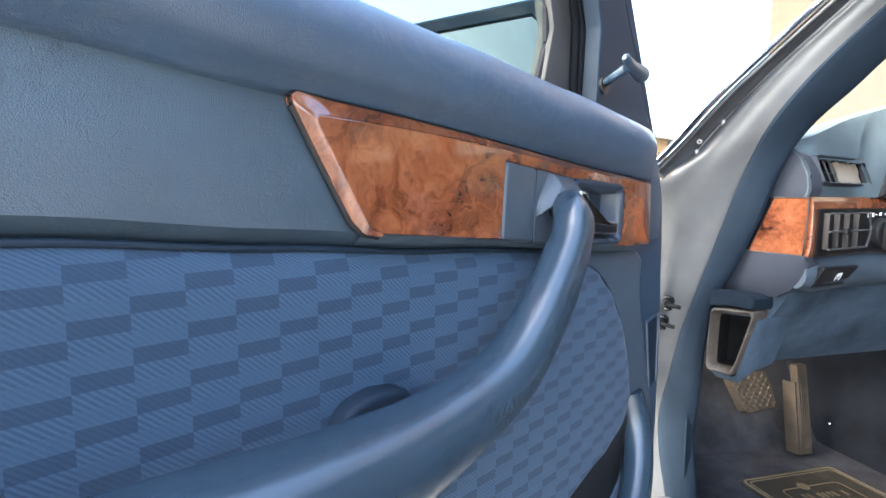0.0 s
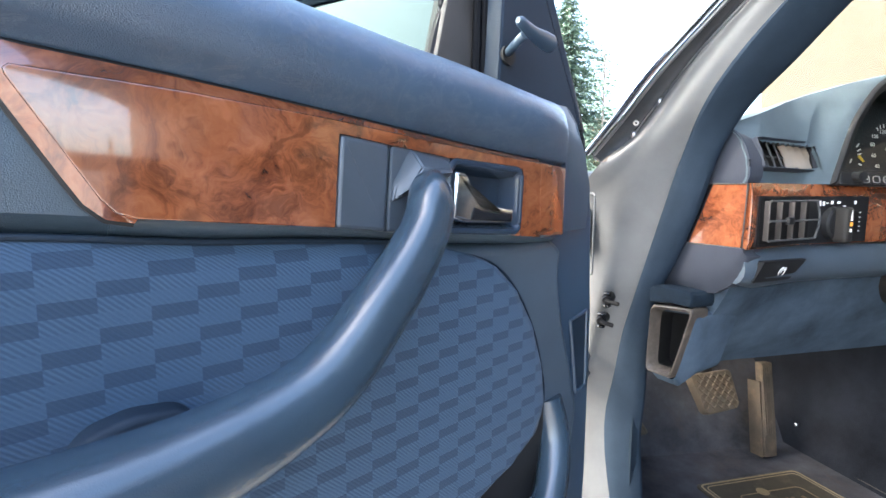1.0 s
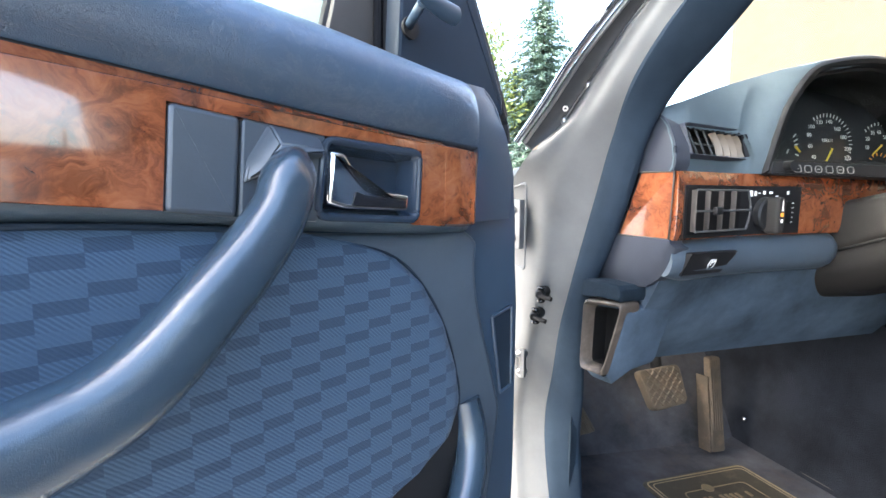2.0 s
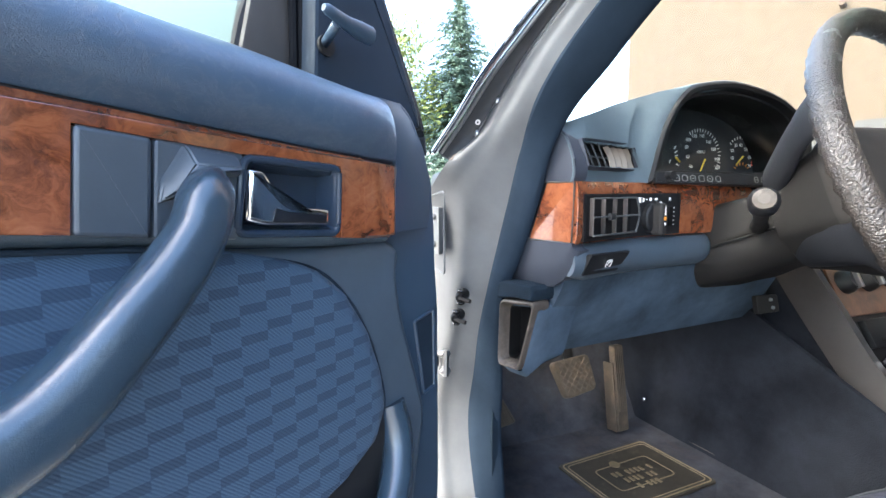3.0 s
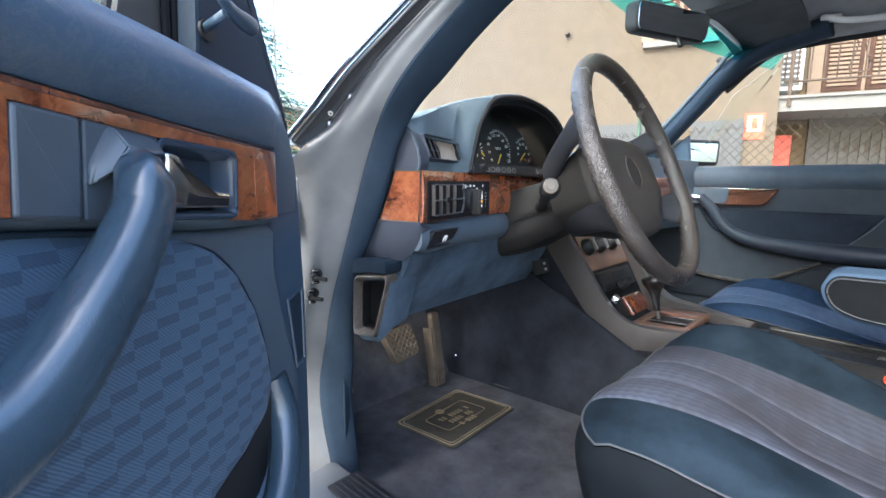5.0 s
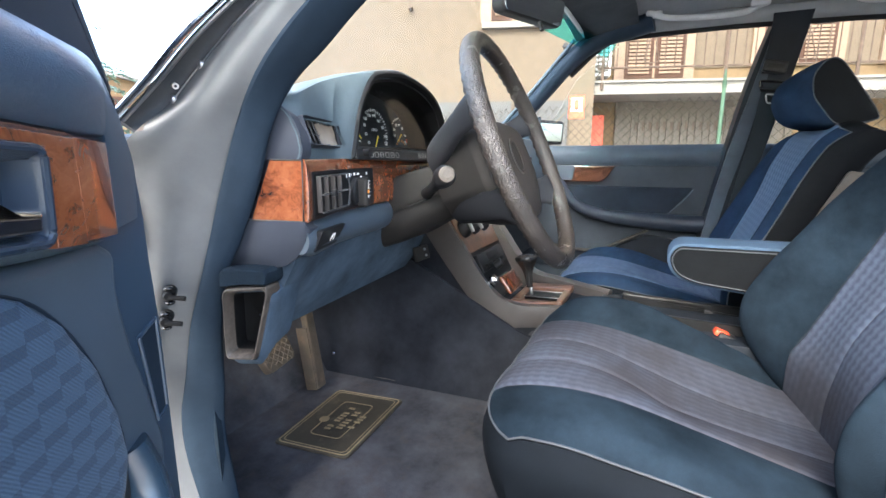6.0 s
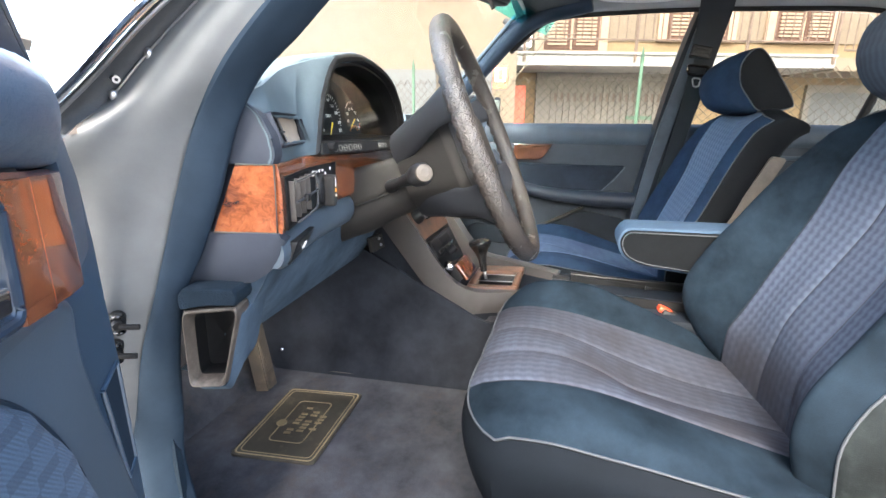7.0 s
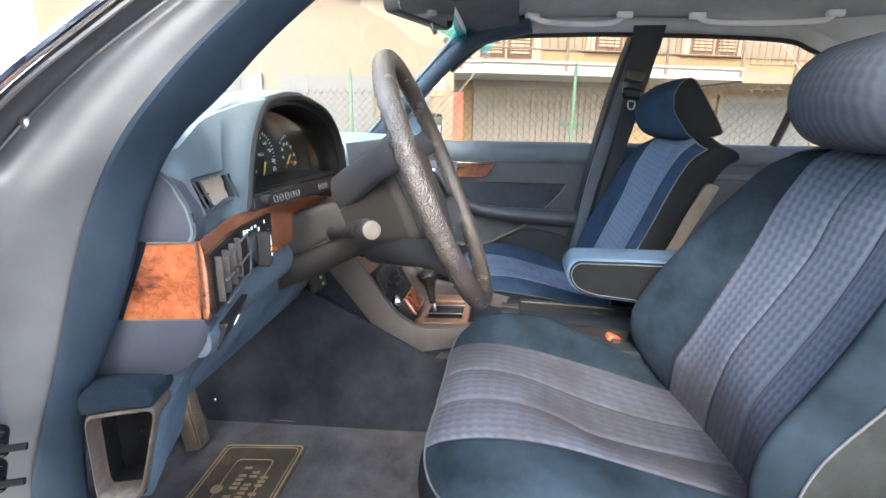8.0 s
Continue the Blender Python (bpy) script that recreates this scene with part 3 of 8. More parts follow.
JAMB_OUT = [(0.425, 0.86, 0.33), (0.425, 0.88, 0.42), (0.42, 0.88, 0.49), (0.42, 0.86, 0.56), (0.42, 0.83, 0.64), (0.42, 0.8, 0.715), (0.42, 0.77, 0.772), (0.42, 0.72, 0.84), (0.428, 0.648, 0.895), (0.463, 0.63, 0.93), (0.477, 0.592, 0.971), (0.488, 0.535, 1.017), (0.51, 0.46, 1.073), (0.545, 0.36, 1.153), (0.58, 0.235, 1.232), (0.61, 0.11, 1.29), (0.63, -0.05, 1.32)]
SCREEN = [(0.42, 0.655, 0.911), (0.436, 0.611, 0.951), (0.452, 0.562, 0.997), (0.475, 0.505, 1.045), (0.505, 0.43, 1.105), (0.545, 0.335, 1.18), (0.58, 0.22, 1.25), (0.61, 0.1, 1.31)]


def ribbon(lines, thick=None, steps=5):
    """A strip through several polylines of equal length."""
    smooth = [smooth_path(l, steps) for l in lines]
    cols = len(smooth[0])
    bm = bmesh.new()
    rows = []
    for i in range(cols):
        cross = smooth_path([l[i] for l in smooth], 4) if len(lines) > 2 else [l[i] for l in smooth]
        rows.append([bm.verts.new(p) for p in cross])
    for a, b in zip(rows, rows[1:]):
        for j in range(len(a) - 1):
            bm.faces.new((a[j], a[j + 1], b[j + 1], b[j]))
    return bm


def flip(bm, away):
    """A copy of the strip moved back by away, joined into a closed skin."""
    ret = bmesh.ops.extrude_face_region(bm, geom=list(bm.faces))
    bmesh.ops.translate(bm, vec=away, verts=[g for g in ret["geom"] if isinstance(g, bmesh.types.BMVert)])
    return bm


def pillar_lines():
    """Five lines from the seal outwards, with two soft folds in the upper pillar."""
    lines = [[], [], [], [], []]
    for i, (a, b, c) in enumerate(zip(SEAL_OUT, JAMB_MID, JAMB_OUT)):
        a, b, c = Vector(a), Vector(b), Vector(c)
        fold = 0.006 * min(1.0, max(0.0, (i - 7) / 2))
        out = Vector((-0.65, -0.75, 0.0)) * fold
        for line, q in zip(lines, (a, a.lerp(b, 0.55) + out * 0.4, b - out * 0.5, b.lerp(c, 0.5) + out, c)):
            line.append(q)
    return lines


solid("front_pillar_near", flip(ribbon(pillar_lines()), (0.03, 0.05, 0.0)), "paint", "silver painted door jamb and screen pillar", "car pillar", kind="structure")
GUTTER = [(0.436, 0.655, 0.899), (0.4645, 0.6285, 0.932), (0.478, 0.59, 0.973), (0.489, 0.533, 1.019), (0.511, 0.458, 1.075), (0.545, 0.36, 1.155), (0.58, 0.24, 1.232), (0.61, 0.12, 1.292)]
solid("pillar_gutter_near", flip(ribbon([GUTTER, [(0.5 * (g[0] + q[0]) + 0.006, 0.5 * (g[1] + q[1]) + 0.007, 0.5 * (g[2] + q[2])) for g, q in zip(GUTTER, SCREEN)], SCREEN]), (0.014, 0.02, -0.004)), "gutter", "dark grey door channel along the screen pillar", "car pillar", kind="structure")


def seal_bm():
    a, b = smooth_path(SEAL_OUT, 6), smooth_path(SEAL_IN, 6)
    rings = []
    for p, q in zip(a, b):
        mid, across = (p + q) / 2, (q - p)
        side = across.normalized()
        out = Vector((-0.55, -0.75, 0.1)).normalized()
        out = (out - side * out.dot(side)).normalized()
        w = across.length / 2
        ring = []
        for k in range(14):
            ang = 2 * math.pi * k / 14
            c, s = math.cos(ang), math.sin(ang)
            ring.append(mid + side * (math.copysign(abs(c) ** 0.7, c) * w) + out * (math.copysign(abs(s) ** 0.8, s) * 0.011))
        rings.append(ring)
    return loft(rings)


solid("door_seal", seal_bm(), "seal", "navy fabric-covered door seal along the pillar", "door seal", kind="structure")


# ---- the open driver's door ----
DOOR = pose(0.312, 0.485, 0.0, 0, 0, 34.0)      # x along the panel to the hinge, y outwards, z up


def D(s, z, d=0.0):
    return Vector((s, -d, z))


def crease(s):
    return spline([(-0.8, 0.944), (-0.53, 0.927), (-0.424, 0.918), (0.0, 0.886), (0.06, 0.882)], s)


def belt(s):
    return spline([(-0.8, 0.995), (-0.42, 0.979), (-0.31, 0.972), (-0.18, 0.962), (-0.03, 0.949), (0.06, 0.944)], s)


def lower(s):
    return spline([(-0.8, 0.868), (-0.53, 0.849), (-0.43, 0.84), (-0.31, 0.83), (-0.02, 0.809), (0.06, 0.804)], s)


def driver_door():
    door = thing("car_door", "open driver's door with navy vinyl, burl wood and checked cloth", "car door", DOOR)
    # outer shell and inner board
    shell = [(-0.82, 0.36), (0.1, 0.36), (0.105, 0.5), (0.108, 0.75), (0.104, 0.88), (0.085, 0.955), (-0.82, 1.0)]
    part("shell", prism(shell, D, -0.16, -0.05, 0.006), "paint", door, "silver painted outer skin")
    edge = rounded([(-0.8, 0.4), (0.112, 0.4), (0.117, 0.5), (0.118, 0.71), (0.113, 0.77), (0.112, 0.815), (0.107, 0.86), (0.094, 0.9), (0.075, 0.935), (0.056, 0.952), (-0.8, 0.98)], 0.01)
    hole = [(0.084, 0.613), (0.105, 0.617), (0.104, 0.713), (0.068, 0.706)]
    bm = prism(edge, D, -0.06, -0.034, 0.004)
    part("inner_board", bm, "trim", door, "navy trim board at the hinge end")
    # cut-out at the hinge end: a rim round a flat plate, dark for the shade inside
    tray = bmesh.new()
    for a, b in zip(hole, hole[1:] + hole[:1]):
        tube([D(*a, -0.0325), D(*b, -0.0325)], 0.002, 6, bm=tray)
    part("pocket_rim", tray, "trim", door)
    part("pocket_opening", prism(hole, D, -0.034, -0.0325), "seal", door, "flat dark plate for the shade in the hinge end opening")
    # padded roll under the window, flattening towards the hinge end
    rings = []
    prof = [(-0.075, 0.98), (-0.06, 0.995), (-0.035, 1.0), (-0.012, 0.96), (0.006, 0.84), (0.016, 0.66), (0.0175, 0.45), (0.009, 0.22), (-0.005, 0.07), (-0.012, 0.0), (-0.03, -0.05), (-0.075, -0.05)]
    flat = [-0.075, -0.06, -0.035, -0.014, -0.005, -0.002, -0.002, -0.005, -0.008, -0.012, -0.03, -0.075]
    section = smooth_path([V(d, f, e) for (d, f), e in zip(prof, flat)], 3)
    for i in range(72):
        s = -0.8 + i * (0.8 / 71)
        c, t = crease(s), belt(s)
        k = max(0.0, (s + 0.075) / 0.075) ** 1.8
        end = 0.0025 if i == 71 else 0.0
        rings.append([D(s + 0.0165 * k * (1 - f), c + (t - c) * f, d + (e - d) * k - (end if d > -0.03 else 0)) for d, f, e in section])
    part("upper_pad", loft(rings), "vinyl", door, "grained navy vinyl pad")
    # end piece from the pad seam to the door's edge
    rim_edge = [(0.8, 0.112), (0.815, 0.112), (0.86, 0.107), (0.9, 0.094), (0.935, 0.075), (0.952, 0.056)]
    def pad_close(u, v):
        s0 = 0.0175 - 0.0175 * max(0.0, (v - 0.48) / 0.52) - 0.008 * max(0.0, (0.48 - v) / 0.48)
        z = 0.815 + 0.137 * v
        s1 = spline(rim_edge, z)
        d = -0.0145 + 0.003 * math.sin(math.pi * v) - 0.0235 * u ** 1.25
        return D(s0 + (s1 - s0) * u, z - 0.008 * (1 - u) * v ** 3, d)
    part("pad_end", sheet(pad_close, 24, 24, (0, 0.02, 0)), "trim", door, "navy end piece behind the pad seam")
    # plain vinyl panel between the roll and the cloth
    def mid(u, v):
        s = -0.8 + u * 0.43
        z = lower(s) - 0.004 + v * (crease(s) + 0.006 - lower(s))
        return D(s, z, -0.0165 + 0.003 * math.sin(math.pi * v) - 0.013 * max(0.0, 1 - v / 0.13) ** 2)
    def under(u, v):
        s = -0.375 + u * 0.385
        return D(s, lower(s) - 0.004 + v * 0.014, -0.016 - 0.013 * max(0.0, 1 - v / 0.77) ** 2)
    part("lower_strip", sheet(under, 30, 8, (0, 0.02, 0)), "vinyl_mid", door)
    part("middle_panel", sheet(mid, 40, 8, (0, 0.03, 0)), "vinyl_mid", door, "grained blue-grey vinyl panel")
    # wood trim with the notch for the handle
    top = [-0.4 + k * 0.028 for k in range(14)]
    slant = [(-0.42, 0.0095), (-0.32, 0.0062), (-0.25, 0.0045), (-0.03, 0.003)]
    outer = [(-0.366, 0.8393), (-0.3775, 0.8415), (-0.3855, 0.849), (-0.393, 0.862), (-0.4195, 0.911), (-0.4205, 0.9158), (-0.4175, 0.9182)] + [(q, crease(q) - 0.001) for q in top]
    inner = [(-0.365, 0.8415), (-0.3735, 0.8445), (-0.3795, 0.8515), (-0.386, 0.863), (-0.408, 0.9025), (-0.4085, 0.9052), (-0.4065, 0.9072)] + [(q + 0.002, crease(q) - 0.001 - spline(slant, q)) for q in top]
    outline = inner[6:] + [(-0.036, 0.8135), (-0.0665, 0.8162), (-0.0645, 0.8775), (-0.1565, 0.8822), (-0.2525, 0.8922), (-0.2575, 0.8325)] + inner[:6]
    part("wood_trim", prism(outline, D, -0.02, -0.004, 0.0008, 2), "wood", door, "glossy burl walnut trim")
    bm = bmesh.new()
    lines = [[bm.verts.new(D(a, b, d)) for a, b in pts] for pts, d in ((outer, -0.0215), (outer, -0.0072), ([(a * 0.15 + c * 0.85, b * 0.15 + e * 0.85) for (a, b), (c, e) in zip(outer, inner)], -0.0048), (inner, -0.0041))]
    for a, b in zip(lines, lines[1:]):
        for k in range(len(outer) - 1):
            bm.faces.new((a[k], a[k + 1], b[k + 1], b[k]))
    flip(bm, V(0, 0.004, 0))
    part("wood_bevel", bm, "wood", door, "polished slanting edge of the wood")
    part("wood_edge", tube([D(a, b, -0.0105) for a, b in outer], 0.0022, 6), "black", door, "dark edge under the wood")
    def turned(u, v):
        z0 = 0.8112 + 0.0022 * (1 - u)
        s = -0.0365 + u * (0.0448 + 0.0084 * v)
        z = z0 + v * (crease(s) - 0.0015 - z0)
        roll = max(0.0, u - 0.3) ** 1.5 * (0.004 + 0.008 * v)
        lip = 0.004 * (1 - math.sqrt(max(0.0, 1 - max(0.0, (abs(2 * v - 1) - 0.9) / 0.1) ** 2)))
        return D(s, z, -0.0038 - roll - lip - 0.004 * max(0.0, (u - 0.94) / 0.06) ** 2)
    part("wood_return", sheet(turned, 24, 30, (0, 0.005, 0)), "wood", door, "burl wood end turned back at the hinge")
    # the pull and release group, set back on the wood
    def H(q, z, d):
        return D(q + 0.0065, z, d - 0.0135)
    def B(q, z, d):
        return D(q + 0.0035, z, d - 0.013)
    # door pull plate
    plate = rounded([(-0.2585, 0.8925), (-0.2195, 0.8885), (-0.2245, 0.8275), (-0.2635, 0.832)], 0.004)
    part("pull_plate", prism(plate, H, -0.008, 0.010, 0.003, 3), "pull_grey", door, "blue-grey plastic plate")
    base = rounded([(-0.2182, 0.8884), (-0.16, 0.8825), (-0.168, 0.8225), (-0.2232, 0.8275)], 0.003)
    part("pull_base", prism(base, H, -0.008, 0.0085, 0.002), "pull_grey", door)
    foot = [B(-0.2175, 0.8475, 0.004), B(-0.214, 0.864, 0.004), B(-0.1995, 0.8865, 0.004), B(-0.1625, 0.8815, 0.004), B(-0.1605, 0.8665, 0.004), B(-0.185, 0.855, 0.004)]
    brim = [B(-0.2165, 0.849, 0.0105), B(-0.2135, 0.862, 0.0115), B(-0.1985, 0.885, 0.0115), B(-0.1635, 0.8803, 0.0105), B(-0.1622, 0.868, 0.0125), B(-0.1915, 0.8655, 0.017)]
    nose = [B(-0.2125, 0.851, 0.012), B(-0.207, 0.8575, 0.0185), B(-0.1972, 0.873, 0.0215), B(-0.166, 0.872, 0.0195), B(-0.1655, 0.8695, 0.0195), B(-0.1938, 0.8685, 0.0235)]
    bm = loft([foot, brim, nose])
    bmesh.ops.bevel(bm, geom=bm.edges[:], offset=0.0013, segments=2, affect="EDGES")
    part("pull_block", bm, "pull_grey", door, "moulded blue-grey grip housing")
    # armrest and pull handle in one sweep, its ridge facing up and out
    line = [(-0.181, 0.86, -0.004), (-0.1885, 0.8565, 0.01), (-0.1965, 0.848, 0.0195), (-0.202, 0.835, 0.0225), (-0.2125, 0.82, 0.0245), (-0.2275, 0.8035, 0.027), (-0.2495, 0.783, 0.031), (-0.271, 0.762, 0.032), (-0.292, 0.747, 0.033), (-0.3155, 0.738, 0.034), (-0.343, 0.732, 0.036), (-0.4, 0.725, 0.039), (-0.486, 0.7265, 0.042), (-0.617, 0.733, 0.043), (-0.797, 0.737, 0.043)]
    path = smooth_path([D(*p) for p in line], 8)
    wide = [(-0.8, 0.033), (-0.5, 0.031), (-0.405, 0.0272), (-0.348, 0.023), (-0.322, 0.0218), (-0.299, 0.0207), (-0.2785, 0.0199), (-0.257, 0.019), (-0.238, 0.0186), (-0.2205, 0.0176), (-0.2, 0.0162), (-0.18, 0.0135)]
    rings = []
    for i, p in enumerate(path):
        run = (path[min(i + 1, len(path) - 1)] - path[max(i - 1, 0)]).normalized()
        out = V(0, -1, 0) - run * run.dot(V(0, -1, 0))
        out = out.normalized() if out.length > 0.3 else V(0, 0, 1).cross(run).normalized()
        side = run.cross(out)
        r = spline(wide, p.x)
        ring = []
        for k in range(28):
            a = k * math.tau / 28
            ca, sa = math.cos(a), math.sin(a)
            q = (abs(ca) ** 2.7 + abs(sa) ** 2.7) ** (-1 / 2.7)
            ring.append(p + (out * ca + side * sa) * r * q * 0.97)
        rings.append(ring)
    part("armrest", loft(rings), "grip", door, "navy vinyl armrest and pull handle")
    # sunk tray with the chrome release lever
    out = rounded([(-0.162, 0.8812), (-0.0715, 0.877), (-0.0755, 0.8195), (-0.17, 0.8255)], 0.009)
    rings = [[H(a, b, -0.01) for a, b in out], [H(a, b, 0.008) for a, b in out], [H(a, b, 0.0095) for a, b in inset(out, 0.0016)], [H(a, b, 0.009) for a, b in inset(out, 0.004)], [H(a, b, 0.005) for a, b in inset(out, 0.0062)], [H(a, b, -0.012) for a, b in inset(out, 0.0095)], [H(a, b, -0.018) for a, b in inset(out, 0.0135)]]
    part("release_tray", loft(rings), "tray", door, "dark blue plastic tray")
    lip = [H(a, b, 0.0085) for a, b in inset(out, 0.001)]
    part("tray_rim", tube(lip + lip[:1], 0.0032, 10), "tray", door, "rounded glossy tray rim")
    lever = rounded([(-0.16, 0.8725), (-0.1478, 0.8715), (-0.1422, 0.863), (-0.134, 0.849), (-0.1263, 0.8457), (-0.088, 0.8415), (-0.0895, 0.8284), (-0.1493, 0.8314), (-0.164, 0.8355), (-0.1625, 0.848)], [0.003, 0.004, 0.004, 0.005, 0.004, 0.003, 0.003, 0.003, 0.003, 0.003], 3)
    bm = prism(lever, H, -0.004, 0.0145, 0.0035, 4)
    lever_ob = part("release_lever", bm, "chrome", door, "chrome door release lever")
    shade = rounded([(-0.141, 0.8445), (-0.1294, 0.841), (-0.0922, 0.8375), (-0.0932, 0.8305), (-0.145, 0.8335)], 0.002)
    part("lever_inset", prism(shade, H, 0.012, 0.0151, 0.001), "lever_dark", lever_ob, "dark glossy lever infill")
    # dark tube that draws the crease's shadow along the top of the cloth
    part("cloth_crease_shade", tube([D(s, lower(s) - 0.0045, -0.0225) for s in [-0.8 + k * 0.0217 for k in range(30)]], 0.002, 10), "trim_dark", door)
    # border strip and cloth
    border = rounded([(-0.8, 0.42), (0.04, 0.42), (0.078, 0.6), (0.06, 0.66), (0.04, 0.718), (0.031, 0.765), (0.036, 0.795), (0.012, 0.809), (-0.06, 0.806), (-0.8, 0.86)], [0, 0, 0.01, 0.05, 0.05, 0.03, 0.01, 0.004, 0, 0])
    part("border_strip", prism(border, D, -0.05, -0.0235, 0.01, 4), "grey_trim", door, "blue-grey vinyl border strip")
    right = [(-0.165, 0.807), (-0.122, 0.8025), (-0.077, 0.787), (-0.043, 0.756), (-0.016, 0.712), (0.0, 0.665), (0.0045, 0.632), (-0.006, 0.606), (-0.045, 0.584), (-0.09, 0.571), (-0.14, 0.553), (-0.22, 0.535)]
    def edge_at(z):
        pts = sorted([(p[1], p[0]) for p in right])
        return spline(pts, z)
    def cloth(u, v):
        lo, hi = 0.535, 0.8065
        z = lo + v * (hi - lo)
        e = edge_at(z)
        s = -0.8 + u * (e + 0.8)
        zz = z + v ** 3 * max(0.0, lower(s) - 0.0055 - 0.8065)
        rim = min((e - s) / 0.012, 1.0) if e - s > 0 else 0
        vv = min((1 - v) / 0.05, 1.0)
        puff = 0.008 * math.sqrt(max(0, min(rim, vv)))
        return D(s, zz, -0.0235 + puff)
    part("cloth_panel", sheet(cloth, 90, 40), "cloth", door, "blue checked cloth panel")
    part("cloth_edge", tube(smooth_path([D(a, b, -0.024) for a, b in right], 4), 0.0016, 6), "trim_dark", door)
    # map pocket: dark mouth and padded rim
    mouth = rounded([(-0.8, 0.4), (-0.05, 0.41), (0.006, 0.6), (0.0, 0.625), (-0.04, 0.588), (-0.14, 0.548), (-0.8, 0.5)], 0.006)
    part("pocket_mouth", prism(mouth, D, -0.03, -0.0225), "black", door, "dark map pocket mouth")
    rim = smooth_path([(0.019, 0.03, 0.626), (0.02, 0.022, 0.6), (0.014, 0.014, 0.575), (-0.005, 0.004, 0.545), (-0.04, -0.006, 0.515), (-0.1, -0.012, 0.49), (-0.3, -0.014, 0.47), (-0.8, -0.014, 0.47)], 6)
    part("pocket_rim_pad", tube(rim, 0.0175, 14), "grip", door, "padded map pocket rim")
    board = [(-0.8, 0.37), (-0.02, 0.37), (0.012, 0.55), (-0.03, 0.515), (-0.1, 0.485), (-0.8, 0.465)]
    part("pocket_board", prism(board, D, -0.03, -0.002, 0.006), "vinyl", door, "navy map pocket front")
    # small tab above the armrest
    tab = rounded([(-0.41, 0.7), (-0.335, 0.7), (-0.344, 0.734), (-0.352, 0.7415), (-0.373, 0.7445), (-0.391, 0.7405), (-0.399, 0.733)], 0.005)
    part("cover_tab", prism(tab, D, -0.025, -0.001, 0.004, 3), "trim_dark", door, "small dark cover tab")
    # window: glass, run channels, mirror triangle
    win = [(-0.8, 0.98), (-0.087, 0.94), (-0.055, 1.1), (-0.16, 1.36), (-0.8, 1.4)]
    pane = part("window_glass", prism(win, D, -0.092, -0.088), "glass_tint", door, "tinted side window, darkened for its grey-teal reflection")
    pane.visible_shadow = False
    tubes = [(-0.118, 0.93), (-0.1, 1.0), (-0.088, 1.047), (-0.108, 1.13), (-0.2, 1.36)]
    part("run_channel", tube(smooth_path([D(a, b, -0.088) for a, b in tubes], 5), 0.0045, 8), "soft_black", door)
    strip = [(-0.118, 0.93), (-0.01, 0.93), (-0.004, 1.05), (-0.03, 1.12), (-0.13, 1.38), (-0.23, 1.38), (-0.11, 1.14), (-0.087, 1.05)]
    part("window_post", prism(strip, D, -0.1, -0.078, 0.003), "dash_grey", door, "grey window post")
    for k in range(6):
        a = -0.058 + k * 0.0072
        bm = tube([D(a, 0.93, -0.072 + 0.004 * k), D(a + 0.004, 1.06, -0.072 + 0.004 * k), D(a - 0.03, 1.16, -0.072 + 0.004 * k), D(a - 0.12, 1.38, -0.072 + 0.004 * k)], 0.0042, 8)
        part("rubber_lip", bm, "seal_black", door)
    tri = rounded([(-0.06, 0.93), (0.096, 0.93), (0.093, 0.948), (0.028, 1.075), (-0.05, 1.23), (-0.09, 1.3), (-0.13, 1.3), (-0.052, 1.05)], 0.004)
    part("mirror_triangle", prism(tri, D, -0.06, -0.042, 0.004), "trim_dark", door, "navy mirror triangle cover")
    part("frame_edge", tube(smooth_path([D(0.106, 0.9, -0.052), D(0.1, 0.945, -0.056), D(0.034, 1.08, -0.06), D(-0.04, 1.24, -0.06), D(-0.09, 1.34, -0.06)], 5), 0.009, 8), "soft_black", door, "black door frame edge")
    part("mirror_knob", tube([D(-0.081, 1.002, 0.0), D(-0.077, 1.0015, 0.0), D(-0.066, 1.001, -0.003), D(-0.05, 0.999, -0.006), D(-0.033, 0.998, -0.008), D(-0.019, 0.998, -0.01), D(-0.017, 0.998, -0.01)], [0.0024, 0.0042, 0.0045, 0.0055, 0.0074, 0.0074, 0.006], 14, 1.15), "trim", door, "navy mirror adjusting lever")
    part("collar", disc(D(-0.044, 0.989, -0.041), (0, 1, 0), 0.0095, 0.004), "black", door)
    part("stem", tube([D(-0.046, 0.99, -0.041), D(-0.058, 0.998, -0.01)], 0.0042, 10), "trim", door)
    # outside mirror, seen through the glass
    def at_mirror(a, b, d):
        return D(-0.078 - 0.3 * a - 0.954 * d, b, -0.092 - 0.954 * a + 0.3 * d)
    shape = rounded([(-0.012, 1.062), (0.014, 1.091), (0.24, 1.095), (0.245, 0.95), (-0.012, 0.95)], [0.006, 0.008, 0.015, 0.02, 0.02])
    rings = [[at_mirror(a, b, -0.09) for a, b in inset(shape, 0.02)], [at_mirror(a, b, -0.06) for a, b in shape], [at_mirror(a, b, -0.004) for a, b in shape], [at_mirror(a, b, 0.0) for a, b in inset(shape, 0.004)], [at_mirror(a, b, -0.002) for a, b in inset(shape, 0.016)], [at_mirror(a, b, -0.008) for a, b in inset(shape, 0.018)]]
    om = part("outside_mirror", loft(rings), "seal", door, "dark blue-grey outside mirror housing")
    part("mirror_glass", prism(inset(shape, 0.0185), at_mirror, -0.0085, -0.006), "mirror_dim", om, "silvered mirror glass")
    return door


driver_door()


